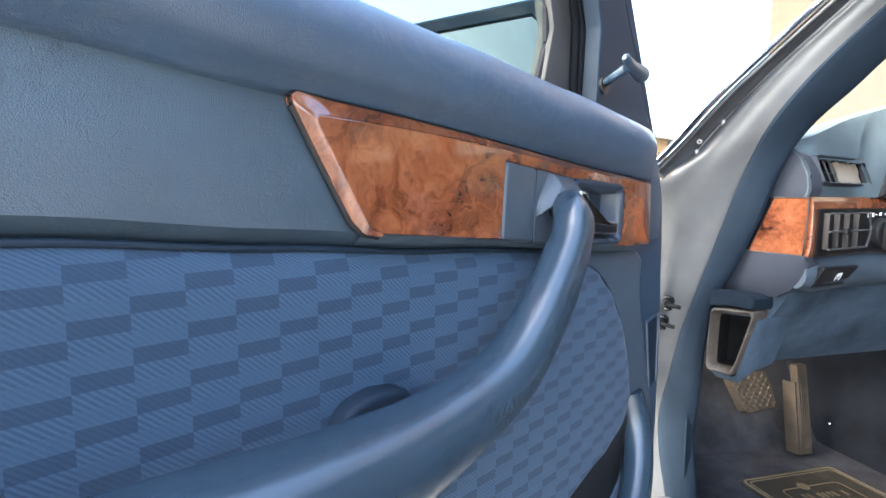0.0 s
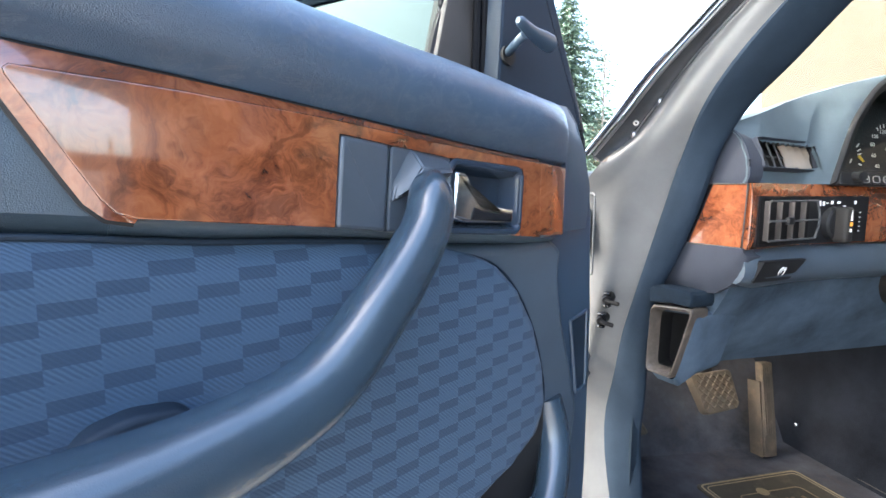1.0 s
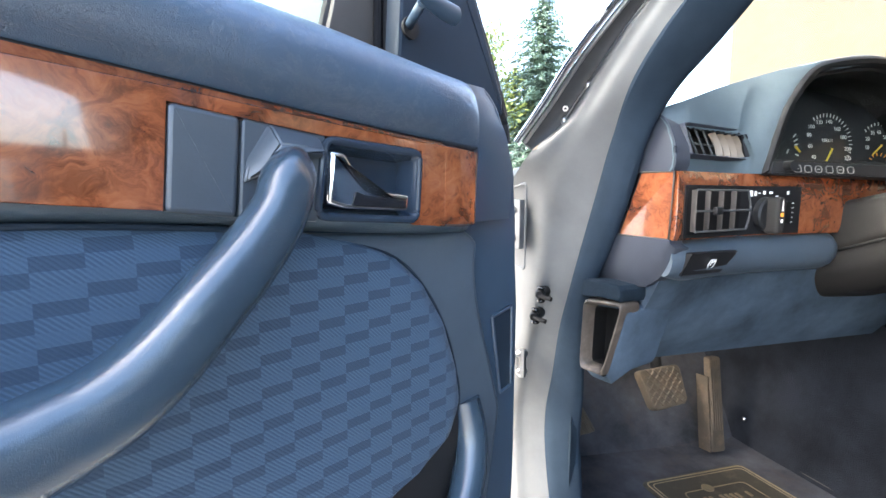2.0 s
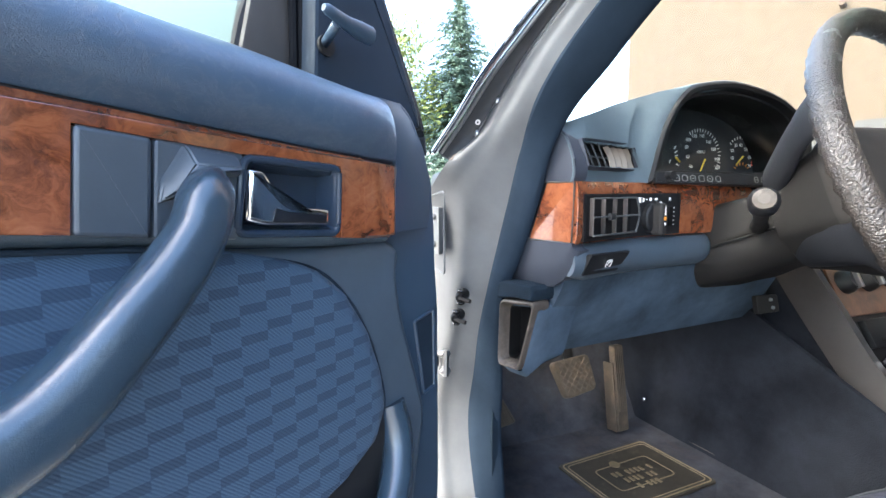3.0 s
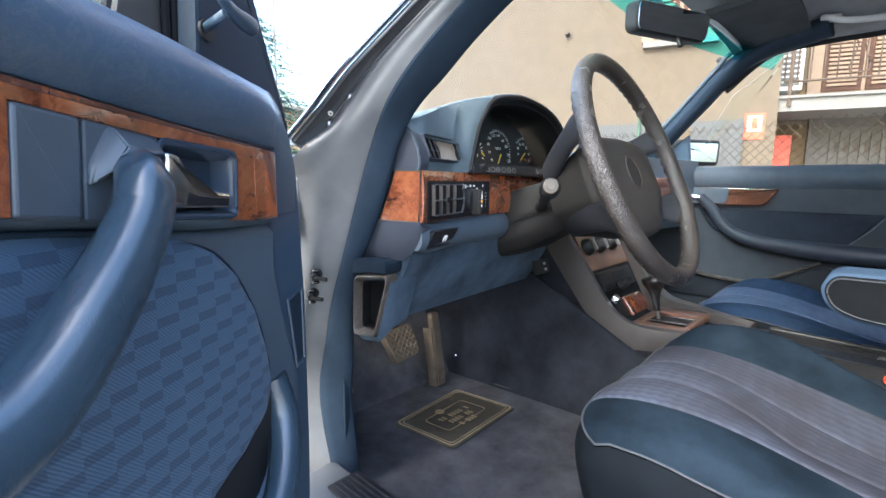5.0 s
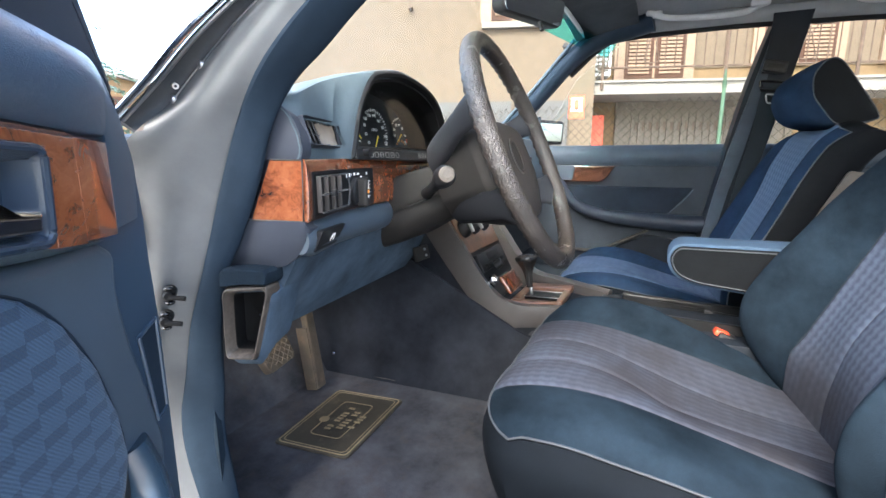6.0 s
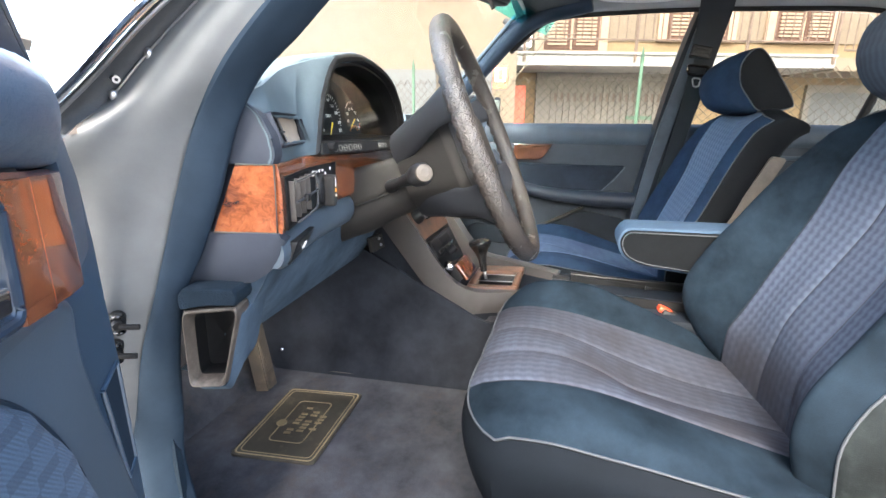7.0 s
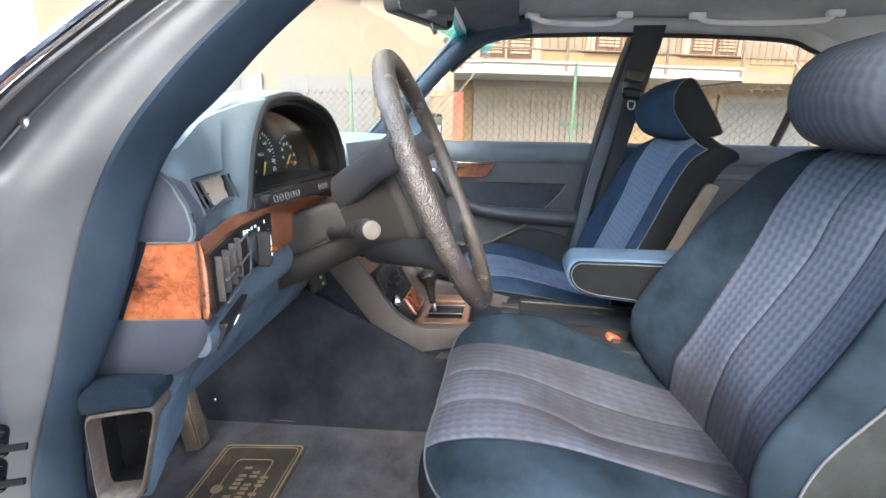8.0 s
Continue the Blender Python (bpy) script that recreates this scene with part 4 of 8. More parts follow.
# ---- car floor, sills, roof, far side (structure) ----
def shell():
    # floor with toe board and tunnel, one section swept along the car
    def section(y):
        rise = max(0.0, (y - 0.92)) * 1.3
        tw = 0.165 + 0.05 * max(0, min(1, (y - 0.3) / 0.6)) + 0.02 * max(0, (y - 0.8))
        th = 0.46 + 0.1 * max(0, min(1, (y - 0.4) / 0.6))
        half = [(0.49, 0.33 + rise), (0.535, 0.3 + rise), (0.6, 0.29 + rise), (0.8, 0.288 + rise), (CX - tw - 0.06, 0.29 + rise), (CX - tw - 0.03, 0.3 + rise), (CX - tw, 0.34 + rise * 0.7), (CX - tw + 0.02, max(th, 0.36 + rise)), (CX, max(th, 0.36 + rise) + 0.01)]
        return [V(x, y, z) for x, z in half] + [V(mirror_x(x), y, z) for x, z in reversed(half[:-1])]
    ys = [-1.6, -1.0, -0.5, -0.2, 0.0, 0.2, 0.4, 0.6, 0.75, 0.85, 0.92, 1.0, 1.1, 1.2, 1.285]
    bm = loft([section(y) for y in ys], closed=False, caps=False)
    solid("floor", flip(bm, (0, 0, -0.02)), "carpet", "worn dark navy carpet over floor and tunnel", "car floor", kind="structure")
    wall = bmesh.new()
    box((1.75, 0.03, 0.6), pose(CX, 1.3, 0.58), bm=wall)
    solid("wall_front", wall, "carpet", "dark carpeted bulkhead in front of the pedals", "bulkhead", kind="structure")
    for k, x in enumerate((0.455, mirror_x(0.455))):
        bm = box((0.1, 2.4, 0.1), pose(x, -0.5, 0.31), 0.015, 3)
        solid(("sill_near", "sill_far")[k], bm, "paint", "silver painted door sill", "door sill", kind="structure")
    plate = thing("sill_plate", "black ribbed sill plate on the door sill", "sill plate")
    part("base", box((0.06, 1.3, 0.006), pose(0.475, -0.02, 0.364), 0.002), "black", plate)
    for k in range(5):
        part("ridge", box((0.004, 1.28, 0.004), pose(0.455 + k * 0.01, -0.02, 0.368), 0.0015), "soft_black", plate)
    # side kick panel in the footwell
    bm = sheet(lambda u, v: V(0.534 + 0.01 * u, 0.692 + 0.556 * u, 0.3 + v * (0.42 - 0.05 * u)), 8, 6, (-0.01, 0, 0))
    solid("kick_panel", bm, "carpet_fuzz", "blue-grey carpeted footwell side panel", "footwell panel", kind="structure")

    # roof
    def roof(u, v):
        y = 0.445 - u * 2.2
        wide = 1.36 - 0.18 * max(0.0, (y - 0.05) / 0.395) ** 1.6
        x = CX + (v - 0.5) * wide
        front = max(0.0, (y + 0.1) / 0.545) ** 1.5
        crown = (0.075 - 0.045 * front + 0.04 * math.sin(math.pi * min(1, u))) * (1 - abs(2 * v - 1) ** 3)
        return V(x, y, 1.305 - 0.045 * front + crown)
    solid("ceiling", sheet(roof, 40, 24, (0, 0, 0.02)), "headliner", "grey cloth headliner", "headliner", kind="structure")
    outer = sheet(lambda u, v: roof(u, v) + V(0, 0, 0.045), 16, 14, (0, 0, 0.006))
    solid("roof", outer, "paint", "silver painted roof skin", "car roof", kind="structure")


shell()

# far side lines of the body
FAR_ROOF = [(1.93, 0.47, 1.16), (1.9, 0.37, 1.237), (1.9, 0.29, 1.263), (1.92, 0.08, 1.272), (1.93, -0.114, 1.272), (1.935, -0.4, 1.262), (1.935, -0.61, 1.247), (1.945, -0.69, 1.222), (1.96, -0.77, 1.185), (2.0, -0.88, 1.05), (2.03, -0.94, 0.93)]


def far_side():
    solid("roof_rail_far", tube(smooth_path([(p[0] + 0.0, p[1] + (0.02 if p[1] > 0.3 else 0), p[2] + 0.028) for p in FAR_ROOF[1:9]], 6), 0.026, 12), "headliner", "grey cloth-covered roof rail", "roof rail", kind="structure")
    bm = tube(smooth_path(FAR_ROOF, 6), 0.009, 10)
    solid("window_surround_far", bm, "soft_black", "black rubber window surround", "window seal", kind="structure")
    # screen pillar on the passenger's side
    bm = tube(smooth_path([(2.06, 0.83, 0.88), (2.005, 0.7, 1.0), (1.955, 0.58, 1.11), (1.9, 0.465, 1.21), (1.868, 0.37, 1.262), (1.85, 0.2, 1.297)], 6), [0.04] * 31, 16, 0.8)
    solid("front_pillar_far", bm, "pillar_blue", "navy padded screen pillar", "car pillar", kind="structure")
    bm = tube(smooth_path([(2.03, 0.862, 0.89), (1.975, 0.737, 1.005), (1.925, 0.613, 1.115), (1.87, 0.499, 1.217), (1.83, 0.445, 1.262)], 6), 0.007, 8)
    solid("screen_trim", bm, "grey_trim", "thin blue screen edge trim", "screen trim", kind="structure")
    # centre pillar: from sill to roof, its front edge follows the window, its rear edge the rear door
    rings = []
    for z, yf, yr, x in ((0.33, 0.04, -0.12, 2.0), (0.6, 0.005, -0.13, 1.998), (0.82, -0.035, -0.15, 1.992), (0.919, -0.05, -0.172, 1.985), (1.02, -0.068, -0.192, 1.973), (1.108, -0.086, -0.208, 1.963), (1.2, -0.109, -0.224, 1.952), (1.3, -0.138, -0.235, 1.94)):
        c, w = (yf + yr) / 2, (yf - yr) / 2
        rings.append([V(x + dx, c + dy * w, z) for dx, dy in rounded([(-0.03, -0.9), (0.04, -1), (0.04, 1), (-0.03, 0.9)], 0.02, 3)])
    solid("centre_pillar_far", loft(rings), "pillar_dark", "blue-black trimmed centre pillar", "car pillar", kind="structure")
    rings = []
    for z, yf, yr in ((0.36, 0.03, -0.002), (0.516, 0.006, -0.028), (0.75, -0.03, -0.07), (0.884, -0.056, -0.1), (1.055, -0.096, -0.13), (1.2, -0.128, -0.15), (1.27, -0.144, -0.158)):
        x = spline([(0.33, 1.967), (0.82, 1.959), (1.02, 1.941), (1.3, 1.908)], z)
        rings.append([V(x - 0.006, yr, z), V(x - 0.009, (yf + yr) / 2, z), V(x - 0.006, yf, z), V(x + 0.012, yf, z), V(x + 0.012, yr, z)])
    solid("pillar_strip_far", loft(rings), "far_pad", "paler blue-grey strip along the centre pillar", "pillar trim", kind="structure")
    bm = tube([(2.022, -0.674, 0.912), (2.02, -0.68, 0.932), (2.0, -0.72, 1.1), (1.975, -0.745, 1.215)], 0.013, 8)
    solid("window_bar_far", bm, "soft_black", "black quarter window bar", "window bar", kind="structure")
    def quarter(u, v):
        a, b = (V(1.95, -0.6, 1.3), V(1.962, -0.77, 1.17), V(2.0, -0.88, 1.05), V(2.03, -0.95, 0.93)), (V(1.92, -1.75, 1.38), V(1.95, -1.75, 1.17), V(1.99, -1.75, 1.05), V(2.02, -1.75, 0.93))
        k = min(2, int(v * 3))
        f = v * 3 - k
        p, q = a[k].lerp(a[k + 1], f), b[k].lerp(b[k + 1], f)
        return p.lerp(q, u)
    solid("rear_pillar_far", sheet(quarter, 8, 12, (0.02, 0, 0)), "headliner", "grey cloth-covered rear roof pillar", "car pillar", kind="structure")
    # rear side wall behind the rear door window, and rear bulkhead
    rear = sheet(lambda u, v: V(CX + (u - 0.5) * 1.5, -1.5 - 0.1 * v, 0.3 + v * 0.75), 6, 4, (0, -0.03, 0))
    solid("wall_rear", rear, "velour", "navy rear seat back", "rear seat", kind="structure")


far_side()

# plain rear door on the near side
bm = prism(rounded([(-1.6, 0.36), (-0.24, 0.36), (-0.32, 0.9), (-1.6, 0.93)], 0.02), lambda y, z, d: V(0.54 - d + 0.1 * max(0, z - 0.9), y, z), -0.03, 0.03, 0.008)
solid("wall_near_rear", bm, "paint", "closed silver rear door below its window", "car door", kind="structure")
bm = prism([(-1.75, 0.9), (-1.15, 0.9), (-1.05, 1.33), (-1.75, 1.33)], lambda y, z, d: V(0.6 + 0.12 * (z - 0.9) - d, y, z), -0.02, 0.02)
solid("rear_pillar_near", bm, "paint", "silver rear roof pillar", "car pillar", kind="structure")


def passenger_door(y0, y1, name, label):
    """The inside of a closed door on the far side; y0 is its rear edge, y1 its front edge."""
    door = thing(name, label, "car door")
    X = 2.03
    def face(u, v):
        y = y0 + u * (y1 - y0)
        z = 0.36 + v * 0.475
        return V(X + 0.012 * math.sin(v * 3.0), y, z)
    part("panel", sheet(face, 20, 16, (0.05, 0, 0)), "far_panel", door, "vinyl door panel, coloured as in shade")
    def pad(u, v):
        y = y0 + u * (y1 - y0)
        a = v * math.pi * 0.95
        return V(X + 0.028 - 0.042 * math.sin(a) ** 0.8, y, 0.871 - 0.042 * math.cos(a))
    part("upper_pad", sheet(pad, 20, 12, (0.06, 0, 0)), "far_pad", door, "padded navy roll under the window, coloured as in shade")
    return door, X


def far_doors():
    door, X = passenger_door(-0.05, 0.78, "car_door", "closed passenger door with navy trim and wood")
    P = lambda y, z, d=0.0: V(X - d, y, z)
    outline = rounded([(0.303, 0.833), (0.72, 0.841), (0.72, 0.77), (0.343, 0.773)], [0.004, 0.004, 0.004, 0.02])
    part("wood_trim", prism(outline, P, -0.01, 0.012, 0.004, 3), "wood_shaded", door, "glossy walnut trim, darkened as in shade")
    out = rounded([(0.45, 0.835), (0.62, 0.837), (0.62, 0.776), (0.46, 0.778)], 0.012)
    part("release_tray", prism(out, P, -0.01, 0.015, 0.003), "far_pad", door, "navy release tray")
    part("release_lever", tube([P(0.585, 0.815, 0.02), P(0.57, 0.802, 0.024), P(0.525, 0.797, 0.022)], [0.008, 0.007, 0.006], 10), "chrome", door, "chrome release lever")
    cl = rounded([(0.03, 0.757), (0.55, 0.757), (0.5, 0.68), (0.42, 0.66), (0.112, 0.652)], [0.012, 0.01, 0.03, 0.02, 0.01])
    part("cloth_panel", prism(cl, P, -0.012, 0.004, 0.004, 3), "far_cloth", door, "blue ribbed cloth inset, darkened as in shade")
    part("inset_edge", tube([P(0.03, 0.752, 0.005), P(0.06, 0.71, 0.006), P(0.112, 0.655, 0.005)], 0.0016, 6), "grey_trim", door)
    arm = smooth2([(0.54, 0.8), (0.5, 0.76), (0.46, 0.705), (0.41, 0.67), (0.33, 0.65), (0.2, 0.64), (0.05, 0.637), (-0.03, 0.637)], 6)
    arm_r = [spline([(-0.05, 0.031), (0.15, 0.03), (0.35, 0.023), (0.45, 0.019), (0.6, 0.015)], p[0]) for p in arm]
    part("armrest", tube([P(p[0], p[1] - 0.5 * (r - 0.019), 0.035) for p, r in zip(arm, arm_r)], arm_r, 14), "far_arm", door, "navy armrest and pull handle, darkened as in shade")
    part("pocket_strip", tube(smooth_path([P(0.17, 0.595, 0.012), P(0.26, 0.548, 0.016), P(0.36, 0.505, 0.018), P(0.5, 0.51, 0.018), P(0.6, 0.54, 0.012)], 6), 0.011, 10, 0.5), "edging", door, "pale map pocket edge")
    pocket = rounded([(0.17, 0.58), (0.33, 0.5), (0.62, 0.5), (0.7, 0.42), (-0.02, 0.42), (0.0, 0.55)], 0.03)
    part("map_pocket", prism(pocket, P, -0.01, 0.008, 0.006), "pillar_dark", door, "dark map pocket")
    g = [(X + 0.045, -0.06, 0.905), (X + 0.045, 0.62, 0.905), (1.945, 0.45, 1.15), (1.92, 0.28, 1.27), (1.955, -0.12, 1.285)]
    pane = part("window_glass", loft([[V(*p) for p in g], [V(p[0] + 0.004, p[1], p[2]) for p in g]]), "glass", door, "clear side window")
    pane.visible_shadow = False
    part("sail_panel", prism(rounded([(0.6, 0.9), (0.76, 0.9), (0.6, 1.03)], 0.008), lambda y, z, d: V(2.06 - d - 0.35 * (z - 0.9), y, z), -0.01, 0.012, 0.003), "trim", door, "navy mirror base cover")
    rear, X = passenger_door(-0.95, -0.13, "car_door", "closed rear passenger door with navy trim")
    g = [(X + 0.05, -0.9, 0.905), (X + 0.05, -0.15, 0.905), (1.955, -0.19, 1.285), (1.965, -0.62, 1.24), (2.0, -0.76, 1.1)]
    pane = part("window_glass", loft([[V(*p) for p in g], [V(p[0] + 0.004, p[1], p[2]) for p in g]]), "glass", rear, "clear rear side window")
    pane.visible_shadow = False
    part("trim_strip", tube([P(-0.93, 0.8, 0.0), P(-0.14, 0.8, 0.0)], 0.008, 8), "far_pad", rear)


def smooth2(pts, steps):
    return smooth_path([(a, b, 0) for a, b in pts], steps)


far_doors()


# ---- dashboard ----
FACE = [(0.52, 0.508), (0.54, 0.5145), (0.57, 0.5255), (0.6, 0.536), (0.66, 0.555), (0.75, 0.57), (0.85, 0.58), (1.0, 0.59), (1.2, 0.598), (CX, 0.6), (1.5, 0.6), (1.8, 0.59), (2.0, 0.57), (2.06, 0.56)]


def face_y(x):
    return curve(FACE, x)


HOOD = [(0.54, 0.938), (0.594, 0.953), (0.65, 0.971), (0.717, 0.993), (0.755, 1.004), (0.79, 1.011), (0.84, 1.018), (0.9, 1.013), (0.95, 1.001), (0.985, 0.985), (1.012, 0.962), (1.032, 0.932), (1.05, 0.912), (1.1, 0.915), (1.3, 0.93), (2.1, 0.935)]
OPENING = [(0.692, 0.868), (0.702, 0.905), (0.714, 0.943), (0.728, 0.968), (0.748, 0.993), (0.775, 1.006), (0.84, 1.015), (0.9, 1.01), (0.95, 0.998), (0.985, 0.981), (1.01, 0.957), (1.03, 0.92), (1.04, 0.868)]
OPENING_LEFT = OPENING[:6]


def hood(x):
    return curve(HOOD, x)


def dashboard():
    dash = thing("dashboard", "blue-grey padded dashboard with burl wood trim", "dashboard")
    # top pad, rising into the hood over the dials
    def top(u, v):
        x = 0.538 + u * 1.53
        h = hood(x)
        side = max(0.0, min(1.0, (0.785 - x) / 0.06)) if x < 0.9 else max(0.0, min(1.0, (x - 1.03) / 0.03))
        side = side * side * (3 - 2 * side)
        near = 0.553 + (face_y(x) + 0.014 + max(0.0, (0.76 - x) / 0.2) ** 2 * 0.024 - 0.553) * side
        far = 1.0 - 0.12 * (2 * abs(u - 0.5)) ** 3
        y = near + (far - near) * v ** 1.3
        fade = max(0.0, min(1.0, (y - 0.62) / 0.33))
        z = h + (0.945 - h) * fade ** 1.2
        edge = -0.006 * max(0, 1 - v / 0.04) ** 2
        return V(x, y, z + edge - 0.015 * max(0, 1 - u / 0.02) ** 2)
    part("top_pad", sheet(top, 240, 44, (0, 0, -0.008)), "dash_top_lit", dash, "smooth blue-grey dash top and dial hood, windscreen light in its colour")
    # left end cheek and the face that holds the upper vent
    cheek_edge = [(0.868, 0.516), (0.872, 0.5125), (0.88, 0.5115), (0.895, 0.514), (0.915, 0.5235), (0.924, 0.531), (0.931, 0.542), (0.9385, 0.557)]
    def cheek(u, v):
        z = 0.868 + v * (0.0705 - 0.01 * u)
        return V(0.5415 - 0.022 * u ** 0.7, spline(cheek_edge, z) + 0.14 * u, z)
    part("end_cheek", sheet(cheek, 14, 10, (0.02, 0.004, 0)), "dash_end", dash, "rounded grey end cheek")
    part("cheek_seam", tube([cheek(0.0, k / 8) + V(-0.0008, -0.0008, 0) for k in range(9)], 0.0012, 6), "velour_head", dash)
    left_edge = [(z, x) for x, z in OPENING_LEFT]
    opening = [(q[0], q[1]) for q in smooth2(OPENING, 4)]
    def pod(u, v):
        z = 0.868 + v * (hood(0.54 + u * 0.215) - 0.868)
        x = 0.54 + u * (spline(left_edge, z) - 0.54)
        lean = 0.016 * v ** 2
        lean += (spline(cheek_edge, min(z, 0.9385)) - 0.5125 - lean) * max(0.0, 1 - u / 0.22) ** 2
        scoop = 0.012 * math.sin(math.pi * min(1, max(0, (u - 0.7) / 0.3))) * math.sin(math.pi * v)
        y = face_y(x) + lean + scoop
        w = max(0, (u - 0.45) / 0.55)
        w = w * w * (3 - 2 * w)
        return V(x, y + (0.553 - y) * w, z)
    hole = [(0.561, 0.917), (0.671, 0.915), (0.681, 0.887), (0.567, 0.888)]
    def inside(x, z):
        return all((b[0] - a[0]) * (z - a[1]) - (b[1] - a[1]) * (x - a[0]) <= 0 for a, b in zip(hole, hole[1:] + hole[:1]))
    bm = sheet(pod, 96, 44, (0, 0.006, 0))
    bmesh.ops.delete(bm, geom=[f for f in bm.faces if inside(f.calc_center_median().x, f.calc_center_median().z)], context="FACES")
    part("vent_pod", bm, "dash_top_lit", dash, "blue-grey vent surround")
    # black bezel inside the hood
    rings = []
    for off, y in ((-0.001, 0.556), (0.001, 0.551), (0.004, 0.549), (0.009, 0.5495), (0.0115, 0.554), (0.013, 0.559), (0.0165, 0.559), (0.019, 0.6), (0.022, 0.648)):
        rings.append([V(x, y, z) for x, z in inset(opening, off)])
    part("dial_bezel", loft(rings[:6], True, False), "switch_black", dash, "black bezel inside the hood")
    part("dial_well", loft(rings[5:], True, False), "switch_black", dash, "matt black well round the dials")
    cover = [(x, max(z, 0.887)) for x, z in inset(opening, 0.0145)]
    pane = part("dial_glass", prism(cover, lambda x, z, d: V(x, 0.574 + (z - 0.9) * 0.12 - d, z), -0.0015, 0.0), "dial_glass", dash, "clear dial glass")
    pane.visible_shadow = False
    # rectangles on the dash face
    def Fp(x, z, d=0.0):
        e = 0.002
        n = Vector((face_y(x + e) - face_y(x - e), -2 * e, 0)).normalized()
        return V(x, face_y(x), z) + n * d
    def on_face(name, corners, d0, d1, mat, label="", bevel=0.0015, r=0.003, parent=None):
        return part(name, prism(rounded(corners, r, 3), Fp, d0, d1, bevel), mat, parent or dash, label)
    # upper vent, set in the pod: rim, funnel, thin bars and tan vanes
    TL, TR, BR, BL = V(0.557, 0.5295, 0.92), V(0.674, 0.5665, 0.918), V(0.685, 0.5655, 0.884), V(0.562, 0.519, 0.885)
    nv = (TR - TL).cross(BL - TL).normalized()
    if nv.y > 0:
        nv = -nv
    def vent_at(a, b, d=0.0):
        return TL.lerp(TR, a).lerp(BL.lerp(BR, a), b) + nv * d
    outline = rounded([(0, 0), (1, 0), (1, 1), (0, 1)], 0.1, 4)
    shrunk = lambda k: [((a - 0.5) * (1 - k) + 0.5, (b - 0.5) * (1 - 3 * k) + 0.5) for a, b in outline]
    vent = part("upper_vent", loft([[vent_at(a, b, d) for a, b in shrunk(k)] for k, d in ((-0.03, -0.004), (-0.025, 0.003), (-0.005, 0.0055), (0.02, 0.004), (0.03, -0.002))], True, False), "dash_end", dash, "blue-grey rim of the upper vent")
    part("funnel", loft([[vent_at(a, b, d) for a, b in shrunk(k)] for k, d in ((0.028, -0.001), (0.04, -0.02), (0.9, -0.022))], True, False), "switch_black", vent, "dark vent inside")
    for a in (0.17, 0.29, 0.41):
        part("bar", tube([vent_at(a - 0.03, 0.06, -0.004), vent_at(a + 0.03, 0.94, -0.004)], 0.0012, 6), "vent_grey", vent)
    part("bar", tube([vent_at(0.06, 0.5, -0.005), vent_at(0.5, 0.52, -0.005)], 0.0012, 6), "vent_grey", vent)
    part("thumb_wheel", tube([vent_at(0.05, 0.3, -0.003), vent_at(0.09, 0.75, -0.003)], 0.004, 12), "column", vent)
    for k in range(4):
        a = 0.49 + 0.125 * k
        rows = []
        for j in range(9):
            b = 0.05 + 0.9 * j / 8
            bow = 0.045 * math.sin(math.pi * b)
            c0, c1 = vent_at(a + 0.03 + bow + 0.03 * b, b, -0.01), vent_at(a + 0.068 + bow + 0.03 * b, b, -0.005)
            rows.append([c0, c1, c1 + nv * 0.0015, c0 + nv * 0.0015])
        part("vane", loft(rows), "tan", vent, "tan vent vane")
    # wood strip with its end cap
    def wood(u, v):
        x = 0.542 + u * 1.3
        z0, z1 = 0.792, 0.868
        a = v * math.pi
        return Fp(x, z0 + (z1 - z0) * v, 0.004 + 0.003 * math.sin(a) ** 0.5)
    part("wood_strip", sheet(wood, 120, 8, (0, 0.02, 0)), "wood", dash, "glossy burl walnut strip")
    cap = [V(0.525, 0.586, 0.793), V(0.541, 0.516, 0.793), V(0.542, 0.514, 0.867), V(0.528, 0.551, 0.868)]
    bm = loft([cap, [p + V(0.02, 0.012, 0) for p in cap]])
    part("wood_end", bm, "wood", dash, "reddish burl wood end cap")
    part("wood_end_edge", tube([cap[0], cap[1], cap[2], cap[3]], 0.0013, 6), "edging", dash)
    fill = sheet(lambda u, v: V(0.541 - 0.2286 * (0.02 + 0.13 * u) + 0.016, 0.536 + 0.13 * u, 0.748 + v * 0.172), 4, 4, (0.012, 0, 0))
    part("end_filler", fill, "dash_end", dash)
    # lower vent and light switch
    plate_of = lambda x0, x1, z0, z1, d: sheet(lambda u, v: Fp(x0 + (x1 - x0) * u, z0 + (z1 - z0) * v, d), 24, 2, (0, 0.006, 0))
    part("vent_housing", plate_of(0.551, 0.763, 0.794, 0.853, 0.009), "tray_black", dash, "black vent and switch housing")
    fins = part("lower_vent", plate_of(0.555, 0.654, 0.798, 0.85, 0.0096), "switch_black", dash, "dark lower vent opening")
    for k in range(4):
        x = 0.566 + k * 0.0245
        part("fin", box((0.0014, 0.007, 0.046), pose(x, face_y(x) - 0.0135, 0.8245, 0, 0, 12), 0.0005), "dash_grey", fins)
    for z, reach in ((0.802, 0.653), (0.8245, 0.66), (0.8475, 0.653)):
        part("fin", tube(smooth_path([Fp(0.556, z, 0.019), Fp(0.6, z, 0.021), Fp(reach, z, 0.019)], 4), 0.0014, 6), "vent_grey", fins)
    part("fin", tube(smooth_path([Fp(0.653, 0.8475, 0.019), Fp(0.66, 0.8245, 0.019), Fp(0.653, 0.802, 0.019)], 5), 0.0014, 6), "vent_grey", fins)
    part("vent_thumb", box((0.012, 0.006, 0.009), pose(0.597, face_y(0.597) - 0.024, 0.8245, 0, 0, 17), 0.002), "black", fins)
    c = Fp(0.7, 0.819, 0.0095)
